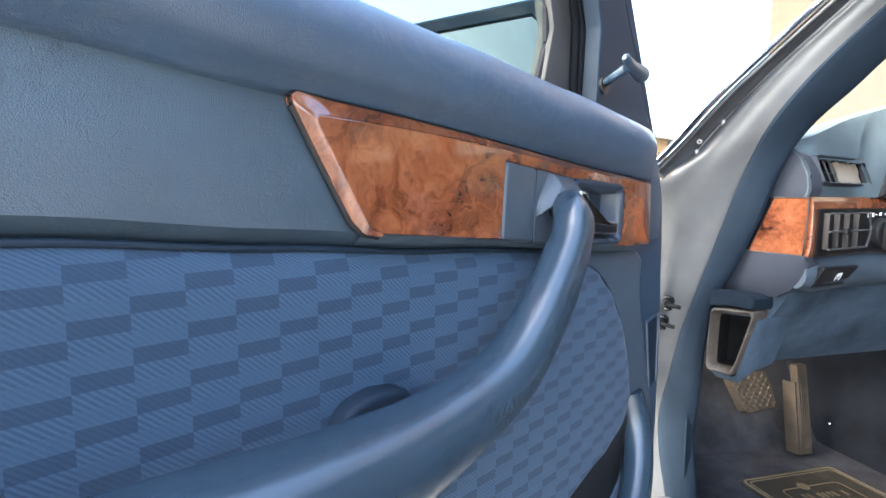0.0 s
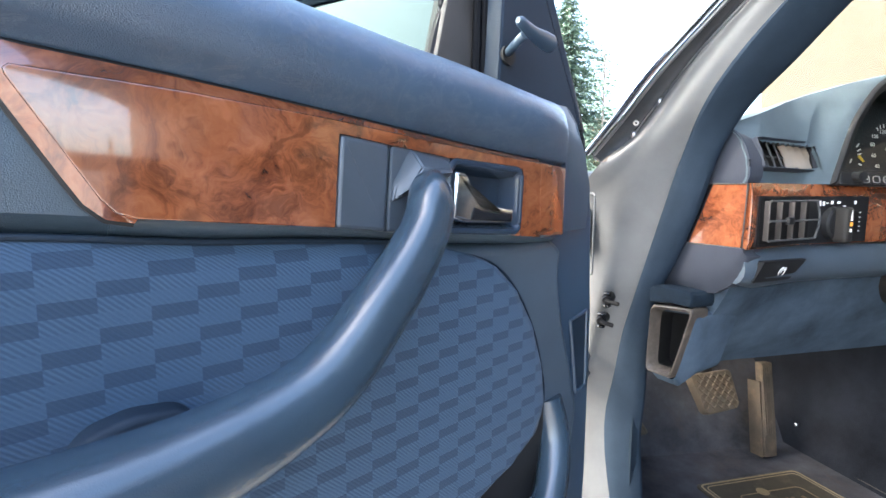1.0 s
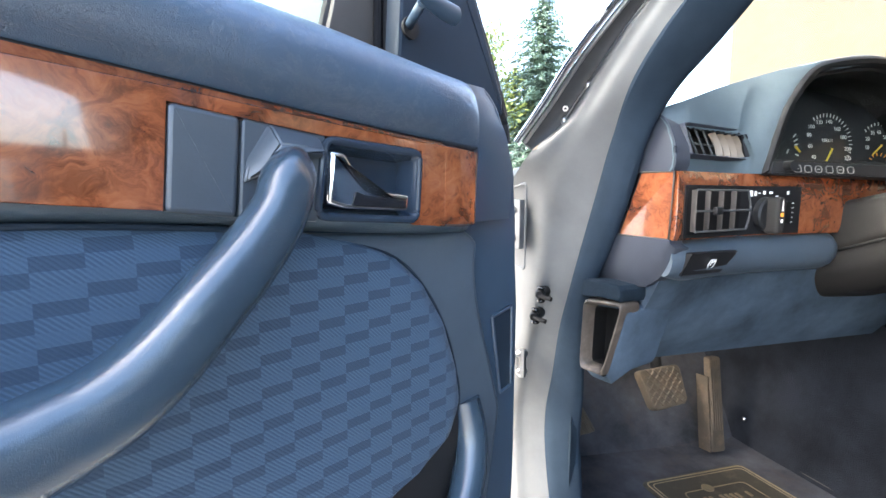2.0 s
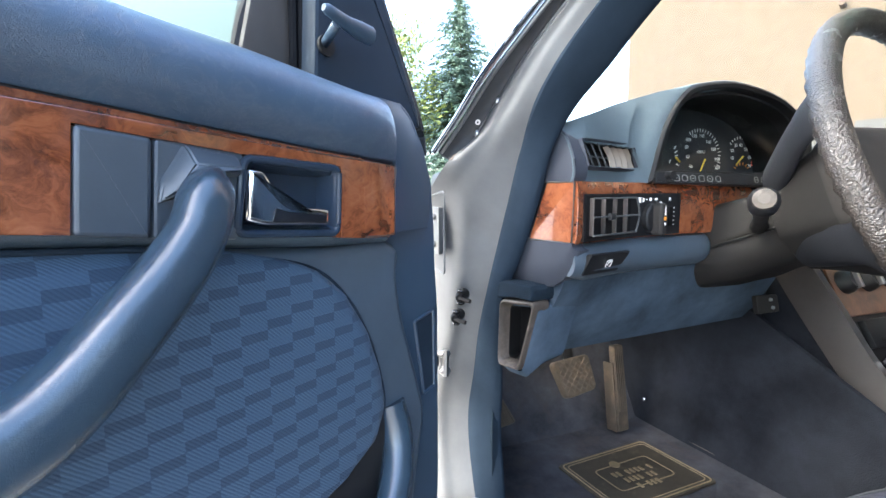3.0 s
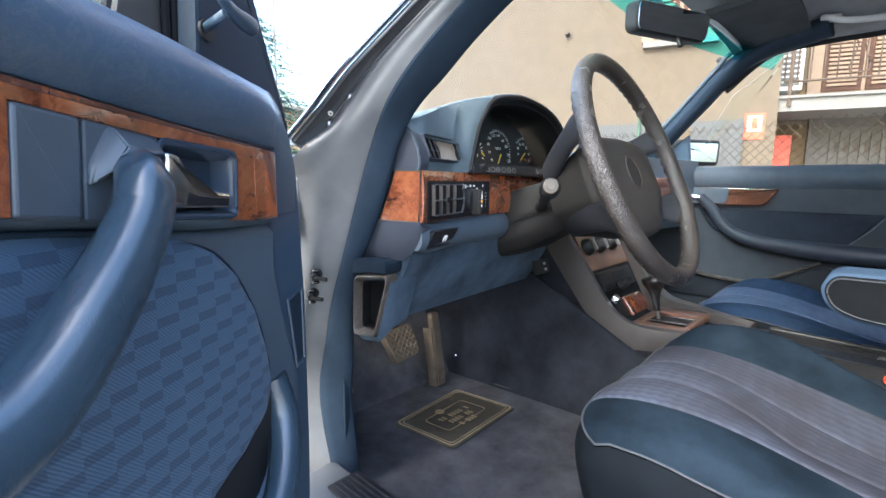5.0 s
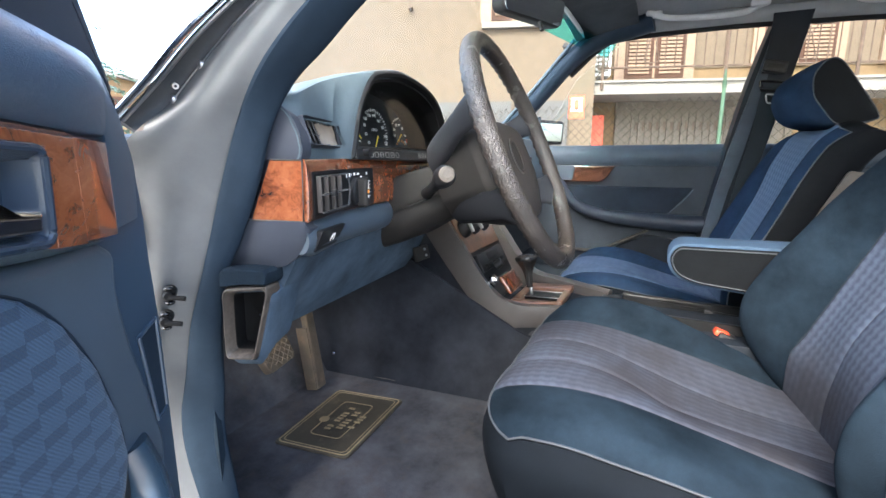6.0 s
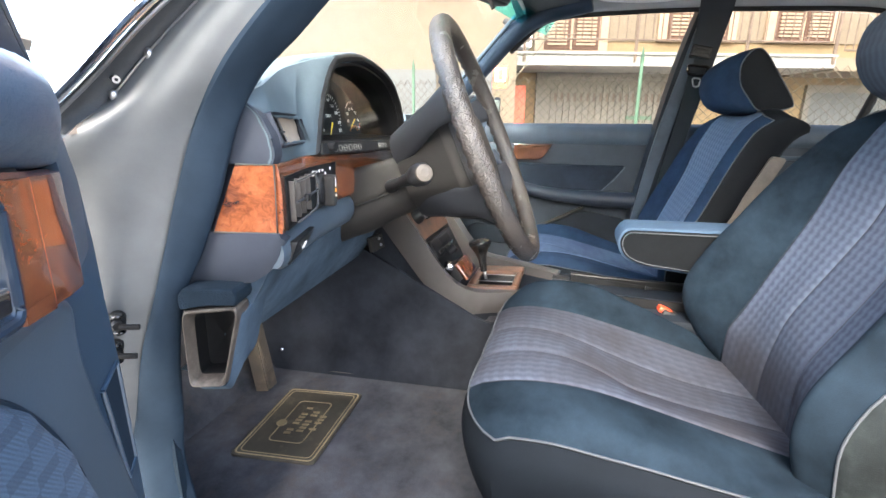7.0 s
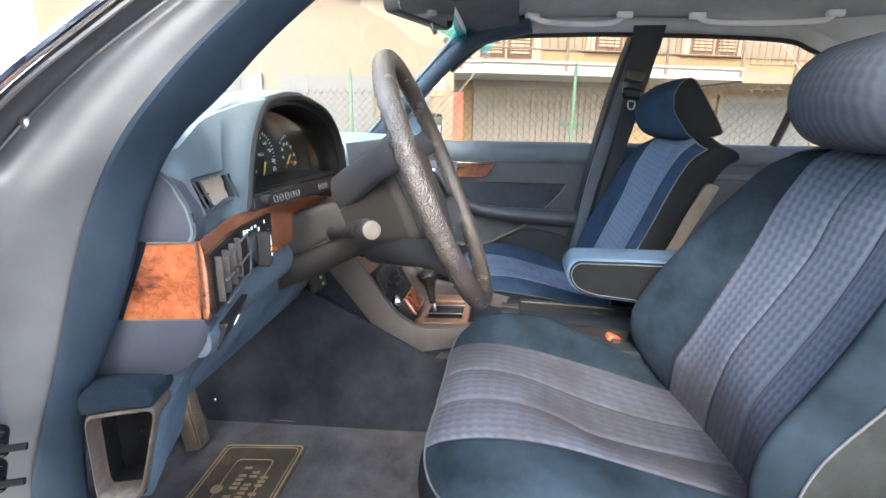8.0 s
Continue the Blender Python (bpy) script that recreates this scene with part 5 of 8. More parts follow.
    n = (Fp(0.7, 0.819, 0.02) - c).normalized()
    knob = part("light_switch", tube([c - n * 0.002, c + n * 0.006, c + n * 0.008], [0.0215, 0.0205, 0.018], 28), "tray_black", dash, "black rotary light switch")
    grip = rounded([(-0.0075, 0.021), (0.0075, 0.021), (0.0075, -0.024), (-0.0075, -0.024)], 0.006, 4)
    across_n = V(0, 0, 1).cross(n).normalized()
    if across_n.x < 0:
        across_n = -across_n
    put = lambda a, b, d: c + across_n * a + V(0, 0, b) + n * d
    part("switch_grip", prism(grip, put, 0.006, 0.021, 0.004, 3), "column", knob, "worn grey-brown grip")
    part("switch_mark", prism([(-0.0008, 0.004), (0.0008, 0.017), (0.0022, 0.004)], put, 0.021, 0.0216), "white", knob)
    part("switch_mark", prism(rounded([(-0.002, 0.002), (0.0028, 0.002), (0.0028, -0.003), (-0.002, -0.003)], 0.001, 2), put, 0.021, 0.0216), "orange", knob)
    part("switch_mark", prism([(-0.001, -0.006), (0.002, -0.006), (0.002, -0.01), (-0.001, -0.01)], put, 0.021, 0.0216), "white", knob)
    for x, z, w, h in ((0.673, 0.844, 0.0032, 0.0036), (0.6815, 0.844, 0.0018, 0.0028), (0.688, 0.8445, 0.0018, 0.0006), (0.697, 0.845, 0.002, 0.0022), (0.709, 0.845, 0.0028, 0.0014), (0.7195, 0.839, 0.0022, 0.0024), (0.739, 0.845, 0.0018, 0.0022), (0.728, 0.806, 0.0026, 0.0014), (0.729, 0.801, 0.0026, 0.0012)):
        on_face("symbol", [(x - w, z + h), (x + w, z + h), (x + w, z - h), (x - w, z - h)], 0.009, 0.0096, "white", "", 0, 0)
    on_face("dimmer", [(0.737, 0.834), (0.7455, 0.834), (0.7455, 0.806), (0.737, 0.806)], 0.009, 0.0105, "switch_black", "", 0.0006, 0.001)
    for z in (0.832, 0.826, 0.82, 0.814, 0.808):
        on_face("symbol", [(0.748, z + 0.0006), (0.7505, z + 0.0006), (0.7505, z - 0.0006), (0.748, z - 0.0006)], 0.009, 0.0096, "white", "", 0, 0)
    # padded roll below the wood
    rings = []
    for i in range(40):
        x = 0.5455 + 0.3105 * i / 39
        e = 1 - 0.5 * max(0, (i - 35) / 4) ** 2 - 0.3 * max(0, (5 - i) / 5) ** 2
        c = Fp(x, 0.768, 0.0)
        rings.append([c + V(0, 0.012 - 0.024 * e * math.cos(a) * 0.9, 0.027 * e * math.sin(a)) for a in [2 * math.pi * k / 14 for k in range(14)]])
    part("lower_roll", loft(rings), "grey_trim", dash, "padded blue roll under the wood")
    low_edge = [(0.513, 0.784), (0.5145, 0.774), (0.518, 0.765), (0.526, 0.754), (0.538, 0.742), (0.555, 0.732), (0.585, 0.7275), (0.641, 0.724)]
    def cheek2(u, v):
        y = 0.5132 + 0.1268 * u
        z0 = spline(low_edge, y)
        return V(0.54 - 0.022 * u ** 0.8 + 0.01 * (1 - v) ** 3, y, z0 + v * (0.793 - z0))
    part("end_panel", sheet(cheek2, 24, 10, (0.02, 0.006, 0)), "dash_end", dash, "grey lower end panel")
    # brake release handle panel
    def on_roll(x, z, d=0.0):
        return V(x, face_y(x) - 0.006 + (0.79 - z) * 0.45 - d, z)
    part("release_panel", prism(rounded([(0.565, 0.778), (0.655, 0.776), (0.638, 0.748), (0.56, 0.75)], 0.004), on_roll, -0.01, 0.016, 0.002), "black", dash, "navy parking brake release panel")
    cu = bpy.data.curves.new("brake_symbol", "FONT")
    cu.body, cu.size, cu.align_x, cu.extrude = "(P)", 0.0125, "CENTER", 0.0003
    cu.materials.append(M["white"])
    t = new("brake_symbol", cu)
    t.parent = dash
    t.matrix_world = Matrix.Translation(on_roll(0.607, 0.7605, 0.0185)) @ pose(0, 0, 0, 114, 0, 17)
    # knee panel
    def knee(u, v):
        x = 0.551 + u * 0.54
        return V(x, face_y(x) + 0.012 + (0.66 - face_y(x)) * v ** 1.2 + 0.02 * u * v, 0.765 - 0.172 * v + 0.01 * u * v - 0.01 * math.sin(math.pi * v))
    part("knee_panel", sheet(knee, 30, 12, (0, 0.02, 0.0)), "carpet_light", dash, "blue carpeted knee panel")
    # back of the dash down to the bulkhead
    part("inner_body", box((1.46, 0.55, 0.16), pose(CX + 0.02, 0.93, 0.83), 0.02), "black", dash, "dark dash underside")
    right = sheet(lambda u, v: V(1.2 + u * 0.85, face_y(1.2 + u * 0.85) + 0.012 - 0.01 * math.sin(v * 3.1), 0.69 + v * 0.24), 20, 8, (0, 0.05, 0))
    part("passenger_face", right, "grey_trim", dash, "blue-grey passenger side face")
    # dials
    def C(x, z, d=0.0):
        return V(x, 0.64 + (z - 0.9) * 0.1 - d, z)
    part("dial_panel", prism(inset(opening, 0.004), C, -0.012, 0.0), "dial_black", dash, "blue-black dial panel")
    C2 = lambda x, z, d=0.0: V(x, 0.547 + (z - 0.875) * 0.2 - d, z)
    strip = part("warning_strip", prism(rounded([(0.702, 0.884), (1.022, 0.879), (1.026, 0.86), (0.698, 0.867)], 0.003), C2, -0.05, 0.0, 0.002), "tray_black", dash, "black warning light strip")
    part("strip_line", tube([C2(0.703, 0.8845, -0.001), C2(1.02, 0.8795, -0.001)], 0.0012, 6), "column", strip)
    for k, x in enumerate((0.737, 0.7525, 0.768, 0.7845, 0.801, 0.817, 0.897, 0.911, 0.924)):
        z = 0.8745 - 0.012 * (x - 0.73)
        w = 0.005 if k < 6 else 0.0035
        ring = [C2(a, b, 0.0004) for a, b in rounded([(x - w, z + 0.0042), (x + w, z + 0.0042), (x + w, z - 0.0042), (x - w, z - 0.0042)], 0.002 + 0.001 * (k % 3), 2)]
        part("symbol", tube(ring + ring[:1], 0.0007, 4), "symbol_grey", strip)
        if k % 2 == 0:
            part("symbol", tube([C2(x - 0.002, z, 0.0004), C2(x + 0.002, z, 0.0004)], 0.0007, 4), "symbol_grey", strip)
    part("trip_knob", tube([C2(0.722, 0.8775, -0.002), C2(0.722, 0.8775, 0.01)], 0.0062, 14), "tray_black", dash, "black trip reset knob")
    def mark(x, z, a, length, wide, mat="white"):
        part("tick", box((wide, 0.0008, length), Matrix.Translation(C(x, z, 0.0008)) @ pose(0, 0, 0, 0, a, 0)), mat, dash)
    def ring_of(cx, cz, rx, rz, a0, a1, count, length, wide, mat="white"):
        for k in range(count):
            a = a0 + (a1 - a0) * k / (count - 1)
            mark(cx + rx * math.sin(radians(a)), cz + rz * math.cos(radians(a)), a, length, wide, mat)
    def needle(x0, z0, x1, z1, wide=0.0016):
        part("needle", tube([C(x0, z0, 0.004), C(x1, z1, 0.004)], [wide, wide * 0.7], 6), "yellow", dash, "yellow needle")
    ring_of(0.889, 0.917, 0.043, 0.042, -32, 122, 20, 0.0055, 0.001)
    ring_of(0.985, 0.916, 0.0335, 0.0335, -48, 55, 10, 0.0045, 0.001)
    for z in (0.922, 0.917, 0.912, 0.907, 0.902):
        mark(1.0165 - 0.004 * abs(z - 0.914) / 0.01, z, 90 + (0.914 - z) * 900, 0.007, 0.0035, "red")
    needle(0.895, 0.91, 0.881, 0.886)
    needle(0.986, 0.917, 0.968, 0.902, 0.0014)
    needle(0.795, 0.918, 0.789, 0.906, 0.0022)
    needle(0.83, 0.912, 0.838, 0.904, 0.0018)
    for x, z, a in ((0.809, 0.951, 30), (0.801, 0.942, -10), (0.806, 0.929, 0), (0.832, 0.928, 40), (0.834, 0.921, 60), (0.835, 0.915, 80), (0.836, 0.9, 110), (0.797, 0.904, 0), (0.82, 0.905, 20)):
        mark(x, z, a, 0.006, 0.0018)
    for k in range(6):
        a = -70 + 28 * k
        mark(0.985 + 0.017 * math.sin(radians(a)), 0.893 + 0.011 * math.cos(radians(a)), a, 0.005, 0.0013, "orange")
    words = [("20", 0.879, 0.885), ("40", 0.865, 0.898), ("60", 0.859, 0.914), ("80", 0.857, 0.93), ("100", 0.861, 0.942), ("120", 0.875, 0.949), ("140", 0.892, 0.95), ("160", 0.907, 0.94), ("180", 0.918, 0.928), ("200", 0.926, 0.911), ("220", 0.926, 0.897), ("240", 0.92, 0.884)]
    words += [("10", 0.962, 0.914), ("20", 0.963, 0.927), ("30", 0.972, 0.936), ("40", 0.984, 0.937), ("50", 0.996, 0.93), ("60", 1.005, 0.916), ("70", 1.004, 0.901), ("158311", 0.889, 0.923)]
    for word, cx, cz in words:
        cu = bpy.data.curves.new("numeral", "FONT")
        cu.body, cu.size, cu.align_x, cu.extrude = word, 0.0082 if len(word) < 4 else 0.0068, "CENTER", 0.0002
        cu.materials.append(M["white"])
        t = new("numeral", cu)
        t.parent = dash
        t.matrix_world = Matrix.Translation(C(cx, cz - 0.003, 0.0015)) @ pose(0, 0, 0, 80, 0, 0)
    return dash


dashboard()


# ---- steering wheel, column and stalk ----
WHEEL = pose(0.941, 0.355, 0.88, 0, 0, 4.0) @ pose(0, 0, 0, 90 - 23, 0, 0)     # z towards the driver


def steering_wheel():
    w = thing("steering_wheel", "black leather-rimmed four-spoke steering wheel", "steering wheel", WHEEL)
    n, m = 128, 14
    rings = []
    for i in range(n):
        a = 2 * math.pi * i / n
        rings.append([])
        for k in range(m):
            b = 2 * math.pi * k / m
            back = max(0.0, -math.sin(b))
            r = 0.0158 + 0.0016 * back * math.cos(a * 64)
            rr = 0.2045 + r * math.cos(b)
            rings[-1].append(V(rr * math.cos(a), rr * math.sin(a), r * math.sin(b)))
    part("rim", loft(rings + rings[:1], True, False), "leather", w, "worn black leather rim")
    # the wide padded hub, sunk round its emblem
    half = [(0.0, 0.07), (0.1, 0.066), (0.146, 0.05), (0.152, -0.042), (0.124, -0.072), (0.072, -0.118), (0.0, -0.122)]
    pad = rounded(half + [(-a, b) for a, b in half[-2:0:-1]], 0.014, 4)
    rings = [[V(a, b, d) for a, b in inset(pad, off)] for off, d in ((0.003, -0.05), (0.0, -0.044), (0.0, -0.03), (0.003, -0.024), (0.009, -0.02))]
    rings += [[V(a * k, (b + 0.02) * k - 0.02 + 0.016 * (1 - k), d) for a, b in inset(pad, 0.009)] for k, d in ((0.75, -0.0165), (0.5, -0.0155))]
    part("hub_pad", loft(rings), "hub", w, "large grey-black padded hub")
    seam = [V(a, b, -0.0325) for a, b in inset(pad, -0.0008)]
    part("hub_seam", tube(seam + seam[:1], 0.0014, 6), "column_top", w, "thin pale seam round the hub")
    ring = []
    for i in range(33):
        a = 2 * math.pi * i / 32
        ring.append([V((0.031 + 0.0035 * math.cos(b)) * math.cos(a), -0.003 + (0.031 + 0.0035 * math.cos(b)) * math.sin(a), -0.0155 + 0.0022 * math.sin(b)) for b in [2 * math.pi * k / 8 for k in range(8)]])
    part("emblem_ring", loft(ring, True, False), "hub", w)
    part("emblem", disc((0, -0.003, -0.0158), (0, 0, 1), 0.0275, 0.002), "column", w, "round dark emblem")
    # four broad blades from the rim back to the column
    for sx in (-1, 1):
        for (rim, half_rim), (elbow, half_mid), (root, half_root) in (
                ((V(0.189, 0.07, -0.007), 0.026), (V(0.158, 0.064, -0.05), 0.021), (V(0.06, 0.045, -0.145), 0.03)),
                ((V(0.178, -0.083, -0.007), 0.036), (V(0.145, -0.072, -0.045), 0.024), (V(0.05, -0.05, -0.145), 0.03))):
            path = smooth_path([V(sx * p.x, p.y, p.z) for p in (rim, elbow, root)], 8)
            rings = []
            for i, p in enumerate(path):
                f = i / (len(path) - 1)
                run = (path[min(i + 1, len(path) - 1)] - path[max(i - 1, 0)]).normalized()
                tangent = V(-p.y, p.x, 0).normalized() if f < 0.01 else V(-0.35 * p.y, p.x, 0).normalized()
                tangent = (tangent - run * run.dot(tangent)).normalized()
                thick = run.cross(tangent)
                hw = spline([(0.0, half_rim), (0.5, half_mid), (1.0, half_root)], f)
                ht = spline([(0.0, 0.008), (0.5, 0.0075), (1.0, 0.013)], f)
                rings.append([p + tangent * hw * math.cos(b) + thick * ht * math.sin(b) for b in [math.tau * k / 16 for k in range(16)]])
            part("spoke", loft(rings), "spoke_skin", w, "padded black spoke")
    rings = [[V(a, b, -0.046) for a, b in inset(pad, 0.003)]]
    for k, z in ((0.9, -0.075), (0.72, -0.11), (0.56, -0.15)):
        rings.append([V(a * k, (b + 0.02) * (k * 0.85 + 0.15) - 0.02, z) for a, b in inset(pad, 0.003)])
    part("boot", loft(rings), "column", w, "black cover behind the hub")
    return w


steering_wheel()


def column():
    c = thing("steering_column", "black plastic steering column cover", "steering column")
    upper, lower_half, seam = [], [], []
    for y, z, hx, hz in ((0.43, 0.838, 0.07, 0.056), (0.47, 0.823, 0.078, 0.06), (0.52, 0.803, 0.088, 0.064), (0.57, 0.783, 0.1, 0.072), (0.6, 0.776, 0.104, 0.075), (0.66, 0.76, 0.112, 0.085)):
        upper.append([V(0.945 + a, y, z + b) for a, b in rounded([(-hx, -hz * 0.2), (hx, -hz * 0.2), (hx, hz * 0.75), (-hx, hz * 0.75)], 0.014, 4)])
        lower_half.append([V(0.945 + a, y, z + b) for a, b in rounded([(-hx * 0.985, -hz * 0.6), (-hx * 0.6, -hz), (hx * 0.6, -hz), (hx * 0.985, -hz * 0.6), (hx * 0.985, hz * 0.0), (-hx * 0.985, hz * 0.0)], 0.02, 4)])
        seam.append(V(0.945 - hx - 0.0004, y, z - hz * 0.2))
    part("upper_cover", loft(upper), "column_top", c, "grey-brown upper column cover")
    part("lower_cover", loft(lower_half), "column", c, "black lower column cover")
    part("cover_seam", tube(seam, 0.0013, 6), "switch_black", c)
    stalk = thing("control_stalk", "black combination stalk with a worn pale end", "control stalk")
    p0, p1 = V(0.862, 0.512, 0.805), V(0.717, 0.406, 0.845)
    d = (p1 - p0).normalized()
    part("arm", tube([p0, p0 + d * 0.03, p0 + d * 0.08, p1 - d * 0.012], [0.012, 0.009, 0.009, 0.012], 12), "black", stalk)
    part("knob", tube([p1 - d * 0.04, p1 - d * 0.03, p1 - d * 0.006, p1 + d * 0.004], [0.011, 0.0155, 0.0165, 0.0115], 16), "black", stalk)
    part("end_cap", tube([p1 + d * 0.003, p1 + d * 0.007, p1 + d * 0.009], [0.0125, 0.0115, 0.006], 16), "stalk_end", stalk, "worn pale end")


column()


# ---- footwell ----
def footwell():
    mat = thing("floor_mat", "worn heel pad with a gold printed border on the carpet", "floor mat")
    c = [(0.731, 0.806), (0.968, 0.823), (0.993, 0.648), (0.751, 0.636)]
    def G(a, b, d=0.0):
        return V(a, b, 0.296 + d)
    part("pad", prism(rounded(c, 0.012), G, -0.004, 0.0, 0.002), "mat", mat, "dark worn rubber pad")
    def ring_on(corners, r, name):
        pts = [G(a, b, 0.0006) for a, b in rounded(corners, 0.012)]
        part(name, tube(pts + pts[:1], r, 6, 0.5), "mat_line", mat)
    ring_on(inset(c, 0.006), 0.0018, "border_line")
    ring_on(inset(c, 0.013), 0.0012, "border_line")
    ring_on(inset(c, 0.05), 0.0014, "border_line")
    mid = V(0.862, 0.729, 0.297)
    part("print_mark", disc(mid + V(-0.02, 0.035, 0.0005), (0, 0, 1), 0.011, 0.001), "mat_line", mat)
    for row in range(3):
        for k in range(9 - 2 * row):
            if (k * 7 + row) % 5 == 4:
                continue
            o = mid + V(-0.045 + k * 0.011 + row * 0.012, 0.006 - row * 0.022, 0)
            part("print_bar", box((0.006, 0.014, 0.0012), Matrix.Translation(o) @ pose(0, 0, 0, 0, 0, 8)), "mat_line", mat)
    brake = thing("brake_pedal", "dusty rubber brake pedal", "pedal")
    PB = Matrix.Translation((0.838, 0.9, 0.437)) @ pose(0, 0, 0, 62, 0, 3)
    plate = rounded([(-0.054, 0.038), (0.05, 0.044), (0.047, -0.036), (-0.038, -0.046)], 0.014)
    part("rubber_pad", prism(plate, lambda a, b, d: PB @ V(a, b, d), -0.012, 0.008, 0.003), "pedal", brake)
    for k in range(-4, 5):
        for sgn in (-1, 1):
            a0 = k * 0.017
            p, q = V(a0 - 0.036 * sgn, -0.036, 0.009), V(a0 + 0.036 * sgn, 0.036, 0.009)
            t0 = max(0, (-0.042 - p.x) / (q.x - p.x) if q.x > p.x else (0.044 - p.x) / (q.x - p.x))
            t1 = min(1, (0.044 - p.x) / (q.x - p.x) if q.x > p.x else (-0.042 - p.x) / (q.x - p.x))
            if t1 - t0 > 0.15:
                part("rib", tube([PB @ (p + (q - p) * t0), PB @ (p + (q - p) * t1)], 0.0018, 5), "pedal", brake)
    part("lever", tube([(0.842, 0.915, 0.42), (0.845, 0.96, 0.55), (0.85, 1.0, 0.72)], 0.012, 10), "black", brake)
    gas = thing("accelerator_pedal", "long ribbed accelerator pedal, dusty", "pedal")
    top, bot = V(0.955, 0.9, 0.495), V(0.956, 0.868, 0.298)
    ax = (top - bot).normalized()
    sd = V(1, 0.05, 0).normalized()
    nr = sd.cross(ax).normalized()
    if nr.y > 0:
        nr = -nr
    part("pad", prism(rounded([(-0.0155, 0.0), (0.0155, 0.0), (0.0155, 0.2), (-0.0125, 0.2)], 0.005), lambda a, b, d: bot + sd * a + ax * b + nr * d, -0.012, 0.004, 0.002), "pedal", gas)
    for k in range(5):
        a = -0.0105 + k * 0.0055
        part("rib", tube([bot + sd * a + ax * 0.045 + nr * 0.0045, bot + sd * a + ax * 0.195 + nr * 0.0045], 0.0016, 5), "pedal", gas)
    part("side_plate", prism([(-0.0205, 0.0), (-0.0165, 0.0), (-0.0145, 0.16), (-0.0175, 0.16)], lambda a, b, d: bot + sd * a + ax * b + nr * d, -0.03, 0.002, 0.001), "pedal", gas)
    foot = thing("parking_brake_pedal", "ribbed parking brake pedal beside the side panel", "pedal")
    PP = Matrix.Translation((0.634, 0.885, 0.405)) @ pose(0, 0, 0, 62, 0, 4)
    part("pad", prism(rounded([(-0.045, 0.042), (0.002, 0.042), (0.033, -0.038), (-0.025, -0.044)], 0.008), lambda a, b, d: PP @ V(a, b, d), -0.01, 0.006, 0.002), "pedal", foot)
    for k in range(5):
        part("rib", tube([PP @ V(-0.016 + 0.0105 * k, -0.036, 0.007), PP @ V(-0.039 + 0.0095 * k, 0.037, 0.007)], 0.002, 5), "pedal", foot)
    part("lever", tube([(0.62, 0.9, 0.42), (0.6, 0.96, 0.55), (0.585, 1.01, 0.7)], 0.01, 8), "black", foot)
    screw = thing("trim_screw", "small steel trim screw in the tunnel carpet", "screw")
    part("head", blob((1.044, 0.895, 0.349), (0.007, 0.006, 0.007)), "chrome", screw)
    strip = thing("carpet_edging", "pale carpet edging along the tunnel", "carpet edging")
    part("bead", tube(smooth_path([(1.05, 0.95, 0.312), (1.05, 0.833, 0.304), (1.057, 0.713, 0.303), (1.071, 0.619, 0.303), (1.083, 0.53, 0.303)], 5), 0.0022, 8), "edging", strip)
    plug = thing("diagnostic_socket", "small black socket with two steel pins under the dash", "socket")
    PS = Matrix.Translation((1.078, 0.64, 0.641)) @ pose(0, 0, 0, -12, 0, -14)
    part("body", prism(rounded([(-0.024, 0.017), (0.022, 0.019), (0.024, -0.014), (-0.022, -0.018)], 0.003), lambda a, b, d: PS @ V(a, -d, b), -0.006, 0.004, 0.002), "column_top", plug, "worn grey-brown plate")
    for a, b in ((0.006, 0.009), (0.009, -0.006)):
        part("pin", blob(PS @ V(a, -0.005, b), (0.0035, 0.0035, 0.0035)), "steel", plug)
    # air duct end
    duct = thing("air_duct", "worn beige rectangular duct frame below the dash end", "air duct")
    tl, tr, br, bl = V(0.503, 0.622, 0.706), V(0.521, 0.557, 0.713), V(0.511, 0.582, 0.612), V(0.5, 0.622, 0.61)
    n = (tr - tl).cross(bl - tl).normalized()
    if n.x > 0:
        n = -n
    cen = (tl + tr + br + bl) / 4
    loop = lambda k, d: [p + (cen - p) * k + n * d for p in (tl, tr, br, bl)]
    def rnd(q):
        out = []
        for i in range(4):
            p, a, b = q[i], q[i - 1], q[(i + 1) % 4]
            for u in (0, 0.25, 0.5, 0.75, 1):
                s, t = p + (a - p) * 0.14, p + (b - p) * 0.14
                out.append(s * (1 - u) ** 2 + p * 2 * u * (1 - u) + t * u * u)
        return out
    rings = [rnd(loop(0.0, -0.025)), rnd(loop(-0.02, 0.0)), rnd(loop(0.02, 0.005)), rnd(loop(0.07, 0.006)), rnd(loop(0.13, 0.002)), rnd(loop(0.16, -0.005)), rnd(loop(0.19, -0.012))]
    part("mouth_frame", loft(rings, True, False), "duct", duct, "worn beige duct mouth")
    part("inside", loft([rnd(loop(0.185, -0.011)), rnd(loop(0.24, -0.033)), rnd(loop(0.97, -0.036))], True, False), "switch_black", duct, "dark duct inside")
    part("collar", loft([rnd(loop(0.1, -0.09)), rnd(loop(0.0, -0.05)), rnd([p + V(0, 0, -0.013) for p in loop(-0.02, -0.016)]), rnd([p + V(0, 0, -0.004) for p in loop(0.02, -0.004)])], True, False), "carpet_light", duct, "blue-grey duct collar")
    up = V(0, 0.0, 1)
    ea = (tr - tl)
    pad = [(0.04, 0.002), (0.5, 0.004), (0.95, 0.001), (1.0, 0.007), (0.99, 0.016), (0.93, 0.021), (0.5, 0.025), (0.1, 0.026), (0.04, 0.021), (0.02, 0.011)]
    at2 = lambda a, h, d: tl + ea * a + up * h + n * d
    mid_a, mid_h = 0.53, 0.013
    rings = []
